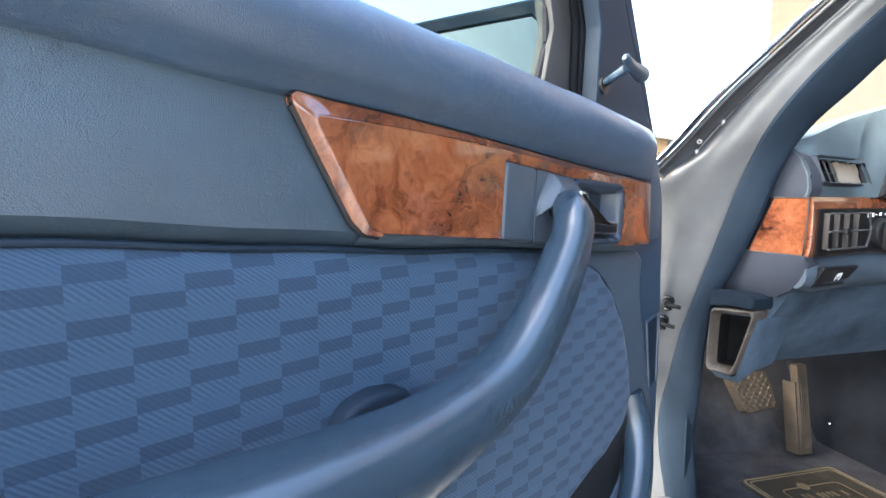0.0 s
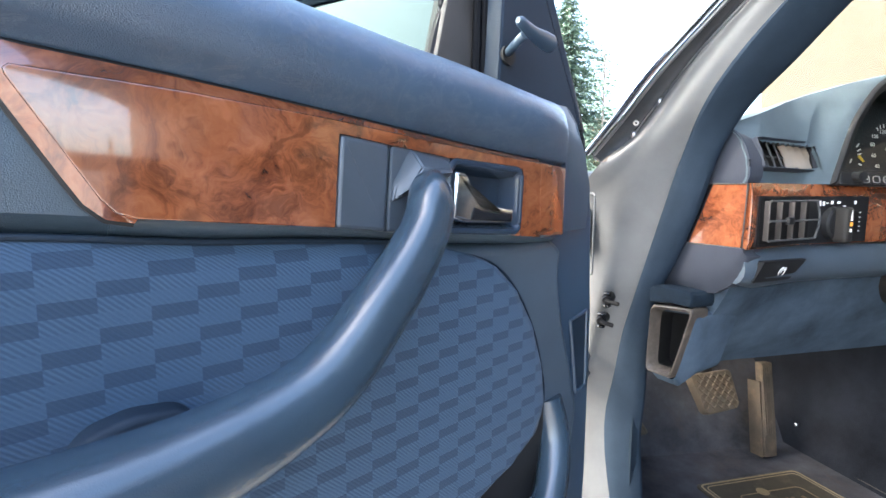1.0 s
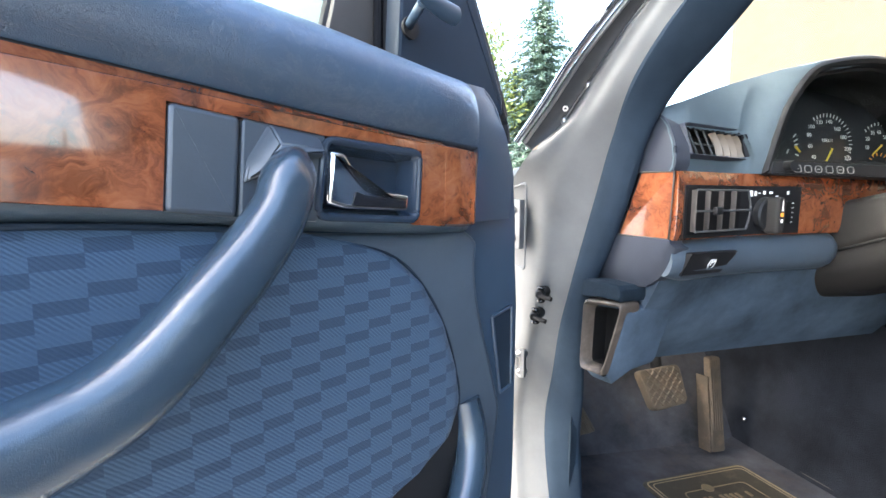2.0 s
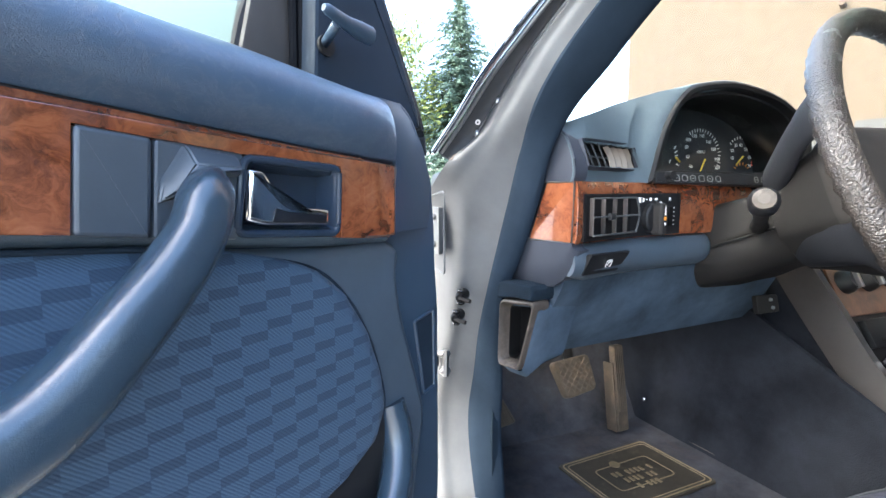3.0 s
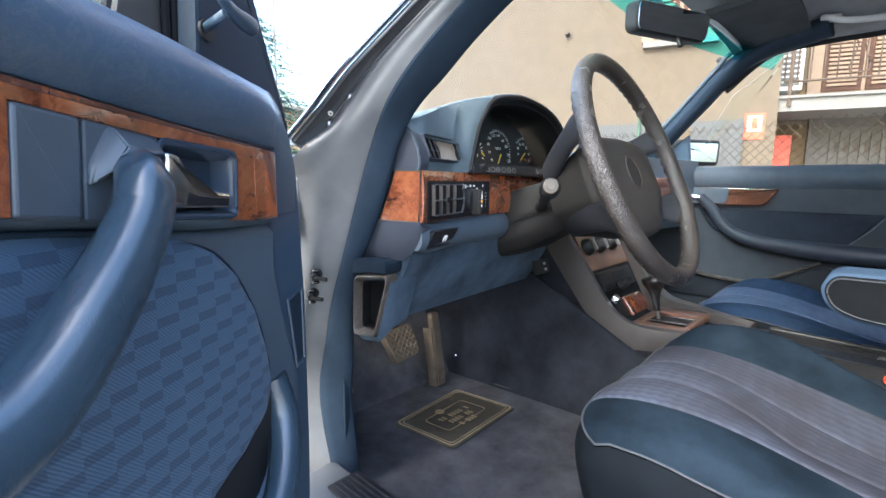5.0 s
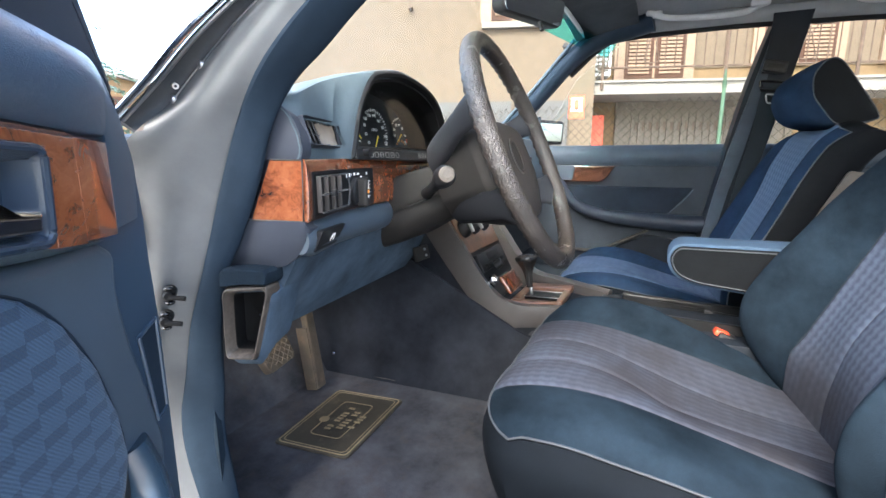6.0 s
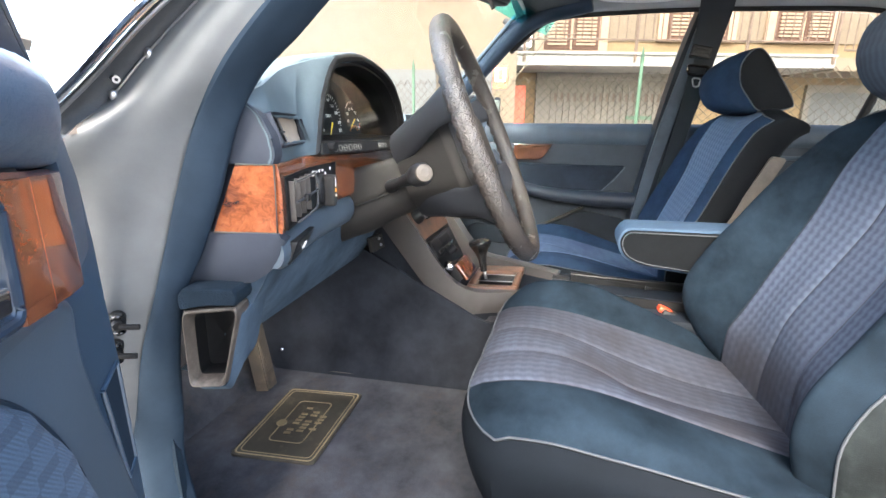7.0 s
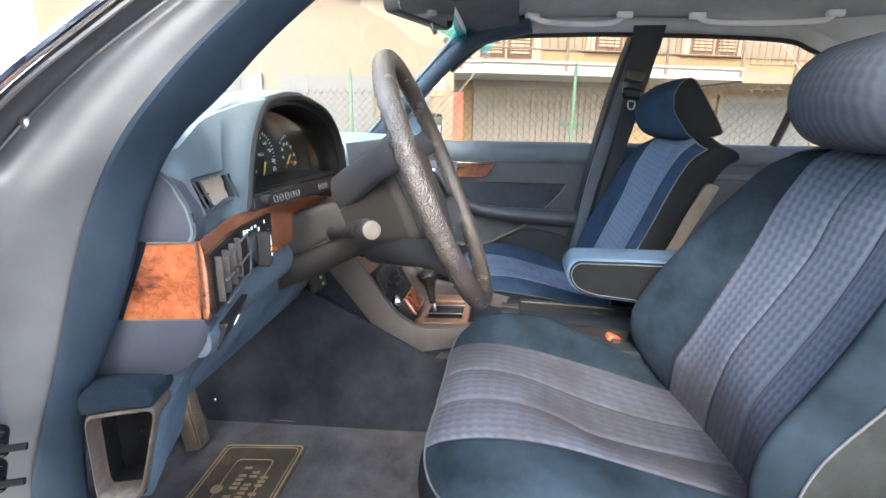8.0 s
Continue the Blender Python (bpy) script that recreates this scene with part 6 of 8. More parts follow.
    for shrink, d in ((0.82, 0.011), (0.94, 0.0095), (1.0, 0.006), (1.0, -0.05)):
        rings.append([at2(mid_a + (a - mid_a) * (1 - (1 - shrink) * 0.25), mid_h + (h - mid_h) * shrink, d) for a, h in pad])
    part("carpet_strip", loft(rings), "carpet_fuzz", duct, "fuzzy blue carpet strip")


footwell()


# ---- centre console and gear lever ----
def console():
    con = thing("centre_console", "grey-brown centre console with burl wood around the selector", "centre console")
    top = [(0.625, 0.75), (0.597, 0.712), (0.546, 0.643), (0.5, 0.577), (0.47, 0.546), (0.435, 0.528), (0.362, 0.521), (0.1, 0.514), (-0.35, 0.507)]
    low = [(0.675, 0.71), (0.646, 0.667), (0.583, 0.584), (0.517, 0.506), (0.463, 0.474), (0.42, 0.469), (0.38, 0.47), (0.1, 0.466), (-0.35, 0.46)]
    a, b = smooth2(top, 5), smooth2(low, 5)
    for sx in (0, 1):
        X = lambda x: mirror_x(x) if sx else x
        rings = []
        for p, q in zip(a, b):
            if p[0] < 0.19:
                continue
            e = 0.09 * min(1.0, max(0.0, (0.4 - p[0]) / 0.2))
            rings.append([V(X(1.13 + e), q[0], q[1]), V(X(1.126 + e), (p[0] + q[0]) / 2, (p[1] + q[1]) / 2), V(X(1.135 + e), p[0], p[1]), V(X(1.15 + e), p[0] + 0.004, p[1] + 0.003), V(X(1.165 + e), p[0] + 0.008, p[1] - 0.002), V(X(1.165 + e), q[0] + 0.01, q[1])])
        part("side_rail", loft(rings), "dash_grey", con, "curved grey-brown side rail")
    skirt = bmesh.new()
    for sx in (0, 1):
        X = lambda x: mirror_x(x) if sx else x
        e = lambda q: 0.09 * min(1.0, max(0.0, (0.4 - q[0]) / 0.2))
        loft([[V(X(1.14 + e(q)), q[0], q[1] + 0.005) for q in b], [V(X(1.14 + e(q)), q[0] + 0.05, 0.33) for q in b]], False, bm=skirt)
    for sx in (0, 1):
        X = lambda x: mirror_x(x) if sx else x
        part("tray_wall", prism(rounded([(-0.35, 0.47), (0.2, 0.47), (0.2, 0.519), (-0.35, 0.508)], 0.004), lambda y, z, d: V(X(1.225 + d), y, z), 0.0, 0.014, 0.004), "tray_black", con, "black storage tray wall")
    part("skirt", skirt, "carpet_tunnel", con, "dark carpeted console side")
    part("bed", box((0.28, 0.9, 0.03), pose(CX, -0.02, 0.478), 0.005), "pillar_dark", con, "dark tray bed")
    for x, y, sx, sy in ((1.196, 0.388, 0.03, 0.126), (1.352, 0.388, 0.05, 0.126), (1.269, 0.44, 0.114, 0.022), (1.269, 0.333, 0.114, 0.016)):
        part("selector_wood", box((sx, sy, 0.016), pose(x, y, 0.516 - 0.052 * (y - 0.325), -3, 0, 0), 0.004, 3), "wood_mid", con, "burl wood selector surround")
    part("selector_bed", box((0.12, 0.12, 0.008), pose(1.269, 0.385, 0.505, -3, 0, 0), 0.002), "black", con, "black selector bed")
    for k in range(5):
        part("gate_mark", box((0.02, 0.0022, 0.001), pose(1.312, 0.35 + 0.018 * k, 0.5095 - 0.052 * (0.018 * k - 0.036), -3, 0, 0)), "steel", con)
    part("selector_slot", box((0.05, 0.09, 0.006), pose(1.275, 0.386, 0.514, -3, 0, 0), 0.002), "black", con)
    for dx in (-0.028, 0.028):
        part("slot_edge", box((0.003, 0.09, 0.003), pose(1.275 + dx, 0.386, 0.5165, -3, 0, 0), 0.001), "steel", con)
    for k in range(4):
        part("rocker_switch", box((0.034, 0.046, 0.012), pose(CX - 0.057 + 0.038 * k, 0.225, 0.503, 4, 0, 0), 0.003), "black", con)
    part("tray_joint", box((0.016, 0.006, 0.052), pose(1.229, 0.197, 0.494), 0.002), "steel", con)
    # centre stack: wood, heater knobs, radio
    S = Matrix.Translation((CX, 0.575, 0.64)) @ pose(0, 0, 0, 62, 0, 0)
    at = lambda x, y, z: S @ V(x, y, z)
    part("stack_face", prism(rounded([(-0.13, 0.14), (0.13, 0.14), (0.13, -0.14), (-0.13, -0.14)], 0.004), lambda p, q, d: at(p, q, d), -0.02, 0.0, 0.002), "black", con, "black centre stack")
    part("stack_wood", prism(rounded([(-0.12, 0.11), (0.12, 0.11), (0.12, -0.02), (-0.12, -0.02)], 0.004), lambda p, q, d: at(p, q, d), 0.0, 0.004, 0.0015), "wood_mid", con, "burl wood panel behind the knobs")
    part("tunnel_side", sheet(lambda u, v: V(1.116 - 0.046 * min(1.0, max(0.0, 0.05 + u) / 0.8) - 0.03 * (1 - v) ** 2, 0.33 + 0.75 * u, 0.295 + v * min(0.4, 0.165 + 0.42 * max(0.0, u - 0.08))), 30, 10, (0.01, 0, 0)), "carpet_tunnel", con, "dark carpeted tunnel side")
    for x in (-0.085, -0.02, 0.05):
        k = part("heater_knob", tube([at(x, 0.045, 0.0), at(x, 0.045, 0.014), at(x, 0.045, 0.026)], [0.024, 0.022, 0.015], 20), "black", con, "black heater knob")
        part("knob_bar", box((0.007, 0.034, 0.012), S @ pose(x, 0.045, 0.028), 0.002), "steel", k)
    part("radio", box((0.185, 0.052, 0.016), S @ pose(0, -0.055, 0.004), 0.003), "black", con, "black radio")
    for k in range(5):
        part("radio_button", box((0.018, 0.008, 0.004), S @ pose(-0.06 + 0.03 * k, -0.068, 0.013), 0.001), "column", con)
    part("radio_display", box((0.08, 0.018, 0.002), S @ pose(0.01, -0.046, 0.0125), 0.001), "soft_black", con)
    # open ashtray
    tray = thing("ashtray", "open ashtray with a burl wood front and bright insert", "ashtray")
    T = Matrix.Translation((1.235, 0.47, 0.553)) @ pose(0, 0, 0, 52, 0, 0)
    part("front", box((0.1, 0.05, 0.012), T @ pose(0, -0.005, 0.006), 0.005, 3), "wood", tray, "burl wood ashtray front")
    part("bin", box((0.09, 0.045, 0.05), T @ pose(0, 0.0, -0.026), 0.003), "black", tray)
    part("insert", box((0.04, 0.02, 0.02), pose(1.19, 0.495, 0.565, 30, 0, 20), 0.005), "chrome", tray, "crumpled bright insert")
    part("lighter", tube([(1.25, 0.51, 0.585), (1.255, 0.495, 0.6)], 0.011, 14), "black", tray)
    lever = thing("gear_lever", "black gear lever with a rounded knob and steel stem", "gear lever")
    part("stem", tube([(1.262, 0.412, 0.51), (1.266, 0.42, 0.545)], 0.0045, 10), "steel", lever)
    part("knob", tube(smooth_path([(1.266, 0.42, 0.535), (1.269, 0.426, 0.565), (1.272, 0.432, 0.595), (1.273, 0.435, 0.614), (1.273, 0.436, 0.62)], 3), [0.008, 0.0088, 0.0096, 0.011, 0.013, 0.017, 0.023, 0.028, 0.03, 0.029, 0.024, 0.016, 0.007], 18), "gloss_black", lever, "rounded black knob")


console()


# ---- seats ----
# lines along the cushion, from the door side to the tunnel: (x, ((y, z), ...))
CUSHION = [
    (-0.275, ((-0.26, 0.45), (-0.015, 0.478), (0.09, 0.49), (0.18, 0.497), (0.258, 0.503), (0.345, 0.5))),
    (-0.245, ((-0.26, 0.462), (-0.03, 0.486), (0.05, 0.503), (0.14, 0.519), (0.21, 0.525), (0.28, 0.521), (0.345, 0.503))),
    (-0.16, ((-0.26, 0.44), (-0.14, 0.46), (-0.03, 0.484), (0.05, 0.502), (0.14, 0.521), (0.21, 0.527), (0.28, 0.521), (0.345, 0.503))),
    (-0.055, ((-0.26, 0.425), (-0.15, 0.437), (0.077, 0.473), (0.145, 0.503), (0.21, 0.521), (0.285, 0.520), (0.345, 0.5))),
    (0.05, ((-0.26, 0.415), (-0.143, 0.43), (-0.02, 0.447), (0.06, 0.467), (0.11, 0.483), (0.21, 0.514), (0.288, 0.518), (0.345, 0.5))),
    (0.16, ((-0.26, 0.41), (-0.108, 0.444), (-0.012, 0.47), (0.08, 0.493), (0.187, 0.516), (0.28, 0.522), (0.345, 0.508))),
    (0.235, ((-0.26, 0.37), (-0.13, 0.41), (-0.07, 0.467), (0.0, 0.498), (0.09, 0.532), (0.165, 0.555), (0.25, 0.56), (0.31, 0.549), (0.345, 0.522))),
    (0.28, ((-0.26, 0.35), (-0.07, 0.43), (0.0, 0.465), (0.09, 0.5), (0.165, 0.523), (0.25, 0.528), (0.31, 0.518), (0.345, 0.5))),
]
# lines up the backrest: (x, ((z, y), ...))
BACK = [
    (-0.25, ((0.4, -0.13), (0.5, -0.118), (0.55, -0.116), (0.6, -0.13), (0.64, -0.153), (0.69, -0.185), (0.8, -0.235), (0.9, -0.285), (0.945, -0.32))),
    (-0.215, ((0.4, -0.12), (0.5, -0.085), (0.55, -0.08), (0.6, -0.09), (0.669, -0.125), (0.728, -0.155), (0.803, -0.19), (0.88, -0.235), (0.945, -0.285))),
    (-0.16, ((0.4, -0.132), (0.531, -0.128), (0.581, -0.143), (0.652, -0.174), (0.766, -0.22), (0.84, -0.25), (0.9, -0.28), (0.945, -0.31))),
    (-0.055, ((0.4, -0.146), (0.512, -0.145), (0.564, -0.155), (0.63, -0.187), (0.707, -0.224), (0.795, -0.259), (0.86, -0.281), (0.922, -0.31), (0.945, -0.325))),
    (0.05, ((0.4, -0.138), (0.476, -0.138), (0.524, -0.144), (0.593, -0.161), (0.675, -0.202), (0.771, -0.248), (0.856, -0.272), (0.922, -0.307), (0.945, -0.325))),
    (0.16, ((0.4, -0.108), (0.515, -0.107), (0.559, -0.127), (0.66, -0.169), (0.753, -0.208), (0.84, -0.237), (0.888, -0.259), (0.934, -0.284), (0.945, -0.3))),
    (0.235, ((0.4, -0.14), (0.467, -0.077), (0.515, -0.047), (0.55, -0.0365), (0.6, -0.041), (0.669, -0.075), (0.728, -0.113), (0.803, -0.158), (0.88, -0.212), (0.92, -0.242), (0.945, -0.27))),
    (0.27, ((0.4, -0.16), (0.467, -0.12), (0.55, -0.09), (0.6, -0.093), (0.669, -0.125), (0.728, -0.16), (0.803, -0.205), (0.88, -0.255), (0.945, -0.31))),
]


def across(lines, x, k):
    """The height of a set of lines at x and k."""
    return curve([(lx, curve(table, k)) for lx, table in lines], x)


def seat(name, m, label, insert, bolster, plain, seams, near=1.0, wing=1.0, ahead=0.0, recline=0.0, shift=0.0):
    """A front seat about x = 0. seams: where the insert is stitched; near: width of the door side; wing: how far the side bolsters stand out."""
    st = thing(name, label, "car seat", m)
    s0, s1 = seams[0], seams[-1]
    w0, w1 = -0.275, 0.28
    b0, b1 = -0.25, 0.27
    wide = lambda x: x * near if x < 0 else x * min(1.0, near + 0.12)
    def seam(x):
        return max(math.exp(-((x - c) / 0.003) ** 2) for c in seams)
    def puff(x):
        for c0, c1 in zip(seams, seams[1:]):
            if c0 <= x <= c1:
                return max(0.0, math.sin(math.pi * (x - c0) / (c1 - c0))) ** 0.7
        return 0.0
    def front(x):
        t = min(1.0, max(0.0, (abs(x) - 0.14) / (0.28 - 0.14)))
        return 0.347 - 0.085 * (1 - math.sqrt(max(0.0, 1 - t * t)))
    def cush(x, y):
        ys = y + (0.347 - front(x)) * min(1.0, max(0.0, (y - 0.05) / 0.2))
        roll = 0.008 * max(0.0, (ys - 0.325) / 0.022) ** 2
        base = across(CUSHION, x, ys)
        if wing < 1:
            flat = across(CUSHION, max(s0, min(s1, x)), ys)
            base = flat + (base - flat) * (0.55 if x > 0 else 1.0)
        return base + 0.0045 * puff(x) - 0.004 * seam(x) - roll
    def cushion_part(x0, x1):
        def fn(u, v):
            x = x0 + (x1 - x0) * u
            y = -0.25 + (front(x) + 0.25) * v ** 0.85
            return V(wide(x), y, cush(x, y))
        return fn
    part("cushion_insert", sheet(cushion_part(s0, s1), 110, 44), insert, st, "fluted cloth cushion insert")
    part("cushion_bolster", sheet(cushion_part(s1, w1), 26, 44), bolster, st, "smooth velour cushion bolster")
    part("cushion_bolster", sheet(cushion_part(w0, s0), 26, 44), bolster, st, "smooth velour cushion bolster")
    rim = [(w0, -0.25 + (front(w0) + 0.25) * k / 27) for k in range(28)]
    rim += [(w0 + (w1 - w0) * k / 47, front(w0 + (w1 - w0) * k / 47)) for k in range(1, 47)]
    rim += [(w1, front(w1) - (front(w1) + 0.25) * k / 27) for k in range(28)]
    edge = [V(wide(x), y, cush(x, y)) for x, y in rim]
    count = len(edge)
    def mean(i, reach, fn):
        ks = [min(count - 1, max(0, i + k)) for k in range(-reach, reach + 1)]
        return sum((fn(k) for k in ks[1:]), fn(ks[0])) / len(ks)
    def normal(i):
        d = edge[min(count - 1, i + 2)] - edge[max(0, i - 2)]
        return V(-d.y, d.x, 0).normalized()
    outs = [mean(i, 4, normal) for i in range(count)]
    pipe = [p + o * 0.0015 for p, o in zip(edge, outs)]
    part("piping", tube(pipe, 0.0017, 8), "piping", st, "thin pale piping")
    tuck = [p + o * 0.0005 + V(0, 0, -0.004) for p, o in zip(edge, outs)]
    bulge = [p + o * 0.011 + V(0, 0, -0.045) for p, o in zip(edge, outs)]
    fall = [p - o * 0.004 + V(0, 0, -0.11) for p, o in zip(edge, outs)]
    hem = [V(p.x, p.y, 0.325) - o * 0.035 for p, o in zip(edge, outs)]
    cols = [smooth_path(c, 4) for c in zip(tuck, bulge, fall, hem)]
    part("skirt", loft([list(r) for r in zip(*cols)], False), "seat_skirt", st, "dark velour seat skirt")
    for c in seams:
        pts = [cushion_part(c, c)(0, k / 24) + V(0, 0, 0.0014) for k in range(25)]
        part("seam", tube(pts, 0.0011, 5), "piping_dark", st)
    # backrest
    def back(x, z):
        y = across(BACK, x, z)
        if wing < 1:
            flat = across(BACK, max(-0.16, min(0.16, x)), z)
            y = flat + (y - flat) * wing
        return y + 0.0045 * puff(x) - 0.004 * seam(x) + ahead + recline * (z - 0.6)
    def back_part(x0, x1):
        def fn(u, v):
            x = x0 + (x1 - x0) * u
            z = 0.41 + 0.533 * v
            narrow = 1.0 - 0.1 * max(0.0, (z - 0.7) / 0.245) ** 1.6
            drop = 0.026 * max(0.0, (abs(x) - 0.13) / 0.13) ** 2 * v ** 4
            over = 0.014 * max(0.0, (v - 0.93) / 0.07) ** 2
            return V(x * narrow + shift, back(x, z) - over, z - drop)
        return fn
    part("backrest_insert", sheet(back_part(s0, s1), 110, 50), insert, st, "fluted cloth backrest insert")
    part("backrest_bolster", sheet(back_part(s1, b1), 24, 50), bolster, st, "smooth velour backrest bolster")
    part("backrest_bolster", sheet(back_part(b0, s0), 24, 50), bolster, st, "smooth velour backrest bolster")
    for c in seams:
        pts = [back_part(c, c)(0, k / 24) + V(0, 0.0014, 0) for k in range(25)]
        part("seam", tube(pts, 0.0011, 5), "piping_dark", st)
    whole = back_part(b0, b1)
    path = [(0.0, k / 30) for k in range(31)] + [(k / 30, 1.0) for k in range(1, 31)] + [(1.0, 1 - k / 30) for k in range(1, 31)]
    lip = [whole(u, v) for u, v in path]
    away = []
    for i, (u, v) in enumerate(path):
        a = max(0.0, min(1.0, (i - 24) / 12)) if i < 45 else max(0.0, min(1.0, (66 - i) / 12))
        side = V(-1 if i < 45 else 1, 0, 0)
        away.append((side * (1 - a) + V(0, 0, 1) * a).normalized())
    thin = 0.62 if wing == 1 else 0.25
    deep = [0.1 * (1 - thin * min(1.0, max(0.0, (p.z - 0.86) / 0.083)) ** 2) for p in lip]
    r1 = [p + o * 0.006 + V(0, -0.012, 0) for p, o in zip(lip, away)]
    r2 = [p + o * 0.008 + V(0, -0.5 * d, 0) for p, o, d in zip(lip, away, deep)]
    soft = 0.002 if wing == 1 else 0.012
    r3 = [V(p.x, p.y - 0.88 * d, p.z) - o * soft for p, o, d in zip(lip, away, deep)]
    r4 = [V(p.x, p.y - d, p.z) - o * 0.036 for p, o, d in zip(lip, away, deep)]
    cols = [smooth_path(c, 3) for c in zip(lip, r1, r2, r3, r4)]
    part("backrest_side", loft([list(r) for r in zip(*cols)], False), plain, st, "dark backrest side")
    part("piping", tube([p + o * 0.001 for p, o in zip(lip, away)], 0.0017, 8), "piping", st, "thin pale piping")
    rear = bmesh.new()
    rear.faces.new([rear.verts.new(p) for p in r4])
    part("backrest_rear", rear, plain, st)
    # headrest
    core = [(-0.3, 0.937), (-0.245, 0.943), (-0.205, 0.962), (-0.183, 1.0), (-0.183, 1.035), (-0.2, 1.068), (-0.25, 1.1), (-0.285, 1.095), (-0.33, 1.033), (-0.372, 0.966), (-0.36, 0.947)]
    flank = [(-0.305, 0.943), (-0.285, 0.953), (-0.262, 0.982), (-0.243, 1.01), (-0.236, 1.04), (-0.238, 1.068), (-0.258, 1.096), (-0.285, 1.092), (-0.327, 1.033), (-0.368, 0.968), (-0.358, 0.952)]
    core = [(p[0], p[1]) for p in smooth2(core + core[:1], 4)[:-1]]
    flank = [(p[0], p[1]) for p in smooth2(flank + flank[:1], 4)[:-1]]
    rings = []
    for k in range(25):
        x = -0.135 + 0.27 * k / 24
        f = max(0.0, 1 - abs(x / 0.135) ** 2.6) ** 0.55
        rings.append([V(x, b[0] + (a[0] - b[0]) * f, b[1] + (a[1] - b[1]) * f) for a, b in zip(core, flank)])
    part("headrest", loft(rings), "velour_head" if insert == "seat" else bolster, st, "padded headrest", 60)
    for sx, ring in ((-1, rings[0]), (1, rings[-1])):
        cc = sum(ring[1:], ring[0]) / len(ring)
        flat = [p + (cc - p) * 0.03 for p in ring]
        dome = [p + (cc - p) * 0.25 + V(sx * 0.005, 0, 0) for p in ring]
        part("headrest_side", loft([flat, dome, [p + (cc - p) * 0.9 + V(sx * 0.007, 0, 0) for p in ring]]), "seat_side", st, "dark headrest side")
        part("piping", tube(ring + ring[:1], 0.0016, 8), "piping", st)
    return st


# same cloth as the driver's seat; the blue skylight on it is in the colour
M["seat_skylit"] = seat_cloth("skylit_seat_cloth", (0.07, 0.1, 0.155), (0.15, 0.195, 0.265), (0.03, 0.045, 0.085))
seat("driver_seat", pose(0.935, 0, 0), "driver's seat in fluted grey-blue cloth with navy bolsters", "seat", "velour", "seat_panel", (-0.16, -0.055, 0.05, 0.16))
seat("passenger_seat", pose(1.69, 0.055, 0), "passenger seat in fluted cloth with pale piping, blue skylight put into its colours", "seat_skylit", "velour_skylit", "seat_side", (-0.19, -0.02, 0.15), 0.76, 0.35, 0.03, 0.02, -0.04)


def armrest(name, m, label, upright=False):
    a = thing(name, label, "armrest", m)
    out = rounded([(-0.28, 0.69), (0.09, 0.684), (0.108, 0.652), (0.092, 0.612), (0.05, 0.594), (-0.28, 0.565)], [0.01, 0.025, 0.02, 0.03, 0.03, 0.01], 5)
    place = lambda p, q, d: V(d, p, q)
    part("side", prism(inset(out, 0.006), place, 0.0, -0.052, 0.004, 2), "seat_side", a, "dark vinyl armrest side")
    part("top", prism(out, place, 0.052, -0.045, 0.006, 3), "velour_light", a, "pale blue velour armrest body")
    pts = [V(-0.052, p, q) for p, q in inset(out, 0.01)]
    part("piping", tube(pts + pts[:1], 0.0014, 8), "piping", a)
    return a


armrest("folding_armrest", pose(1.252, 0.0, 0.004), "lowered folding armrest with pale blue velour top")
up = thing("folding_armrest", "raised passenger armrest with a worn pale edge", "armrest", pose(1.425, 0.0, 0.0))
bm = prism(rounded([(-0.155, 0.58), (-0.115, 0.58), (-0.236, 0.84), (-0.268, 0.835)], 0.01), lambda p, q, d: V(d, p, q), -0.025, 0.025, 0.008, 3)
part("body", bm, "beige", up, "worn beige armrest back")

buckle = thing("belt_buckle", "black belt buckle with a red-orange release button", "belt buckle")
part("body", box((0.035, 0.06, 0.03), pose(1.217, -0.032, 0.48, 20, 0, 5), 0.005), "black", buckle)
part("button", box((0.026, 0.03, 0.014), pose(1.219, -0.014, 0.497, 20, 0, 5), 0.004), "red", buckle, "red-orange release button")
copy_thing(buckle, pose(0.165, 0.02, 0.0))


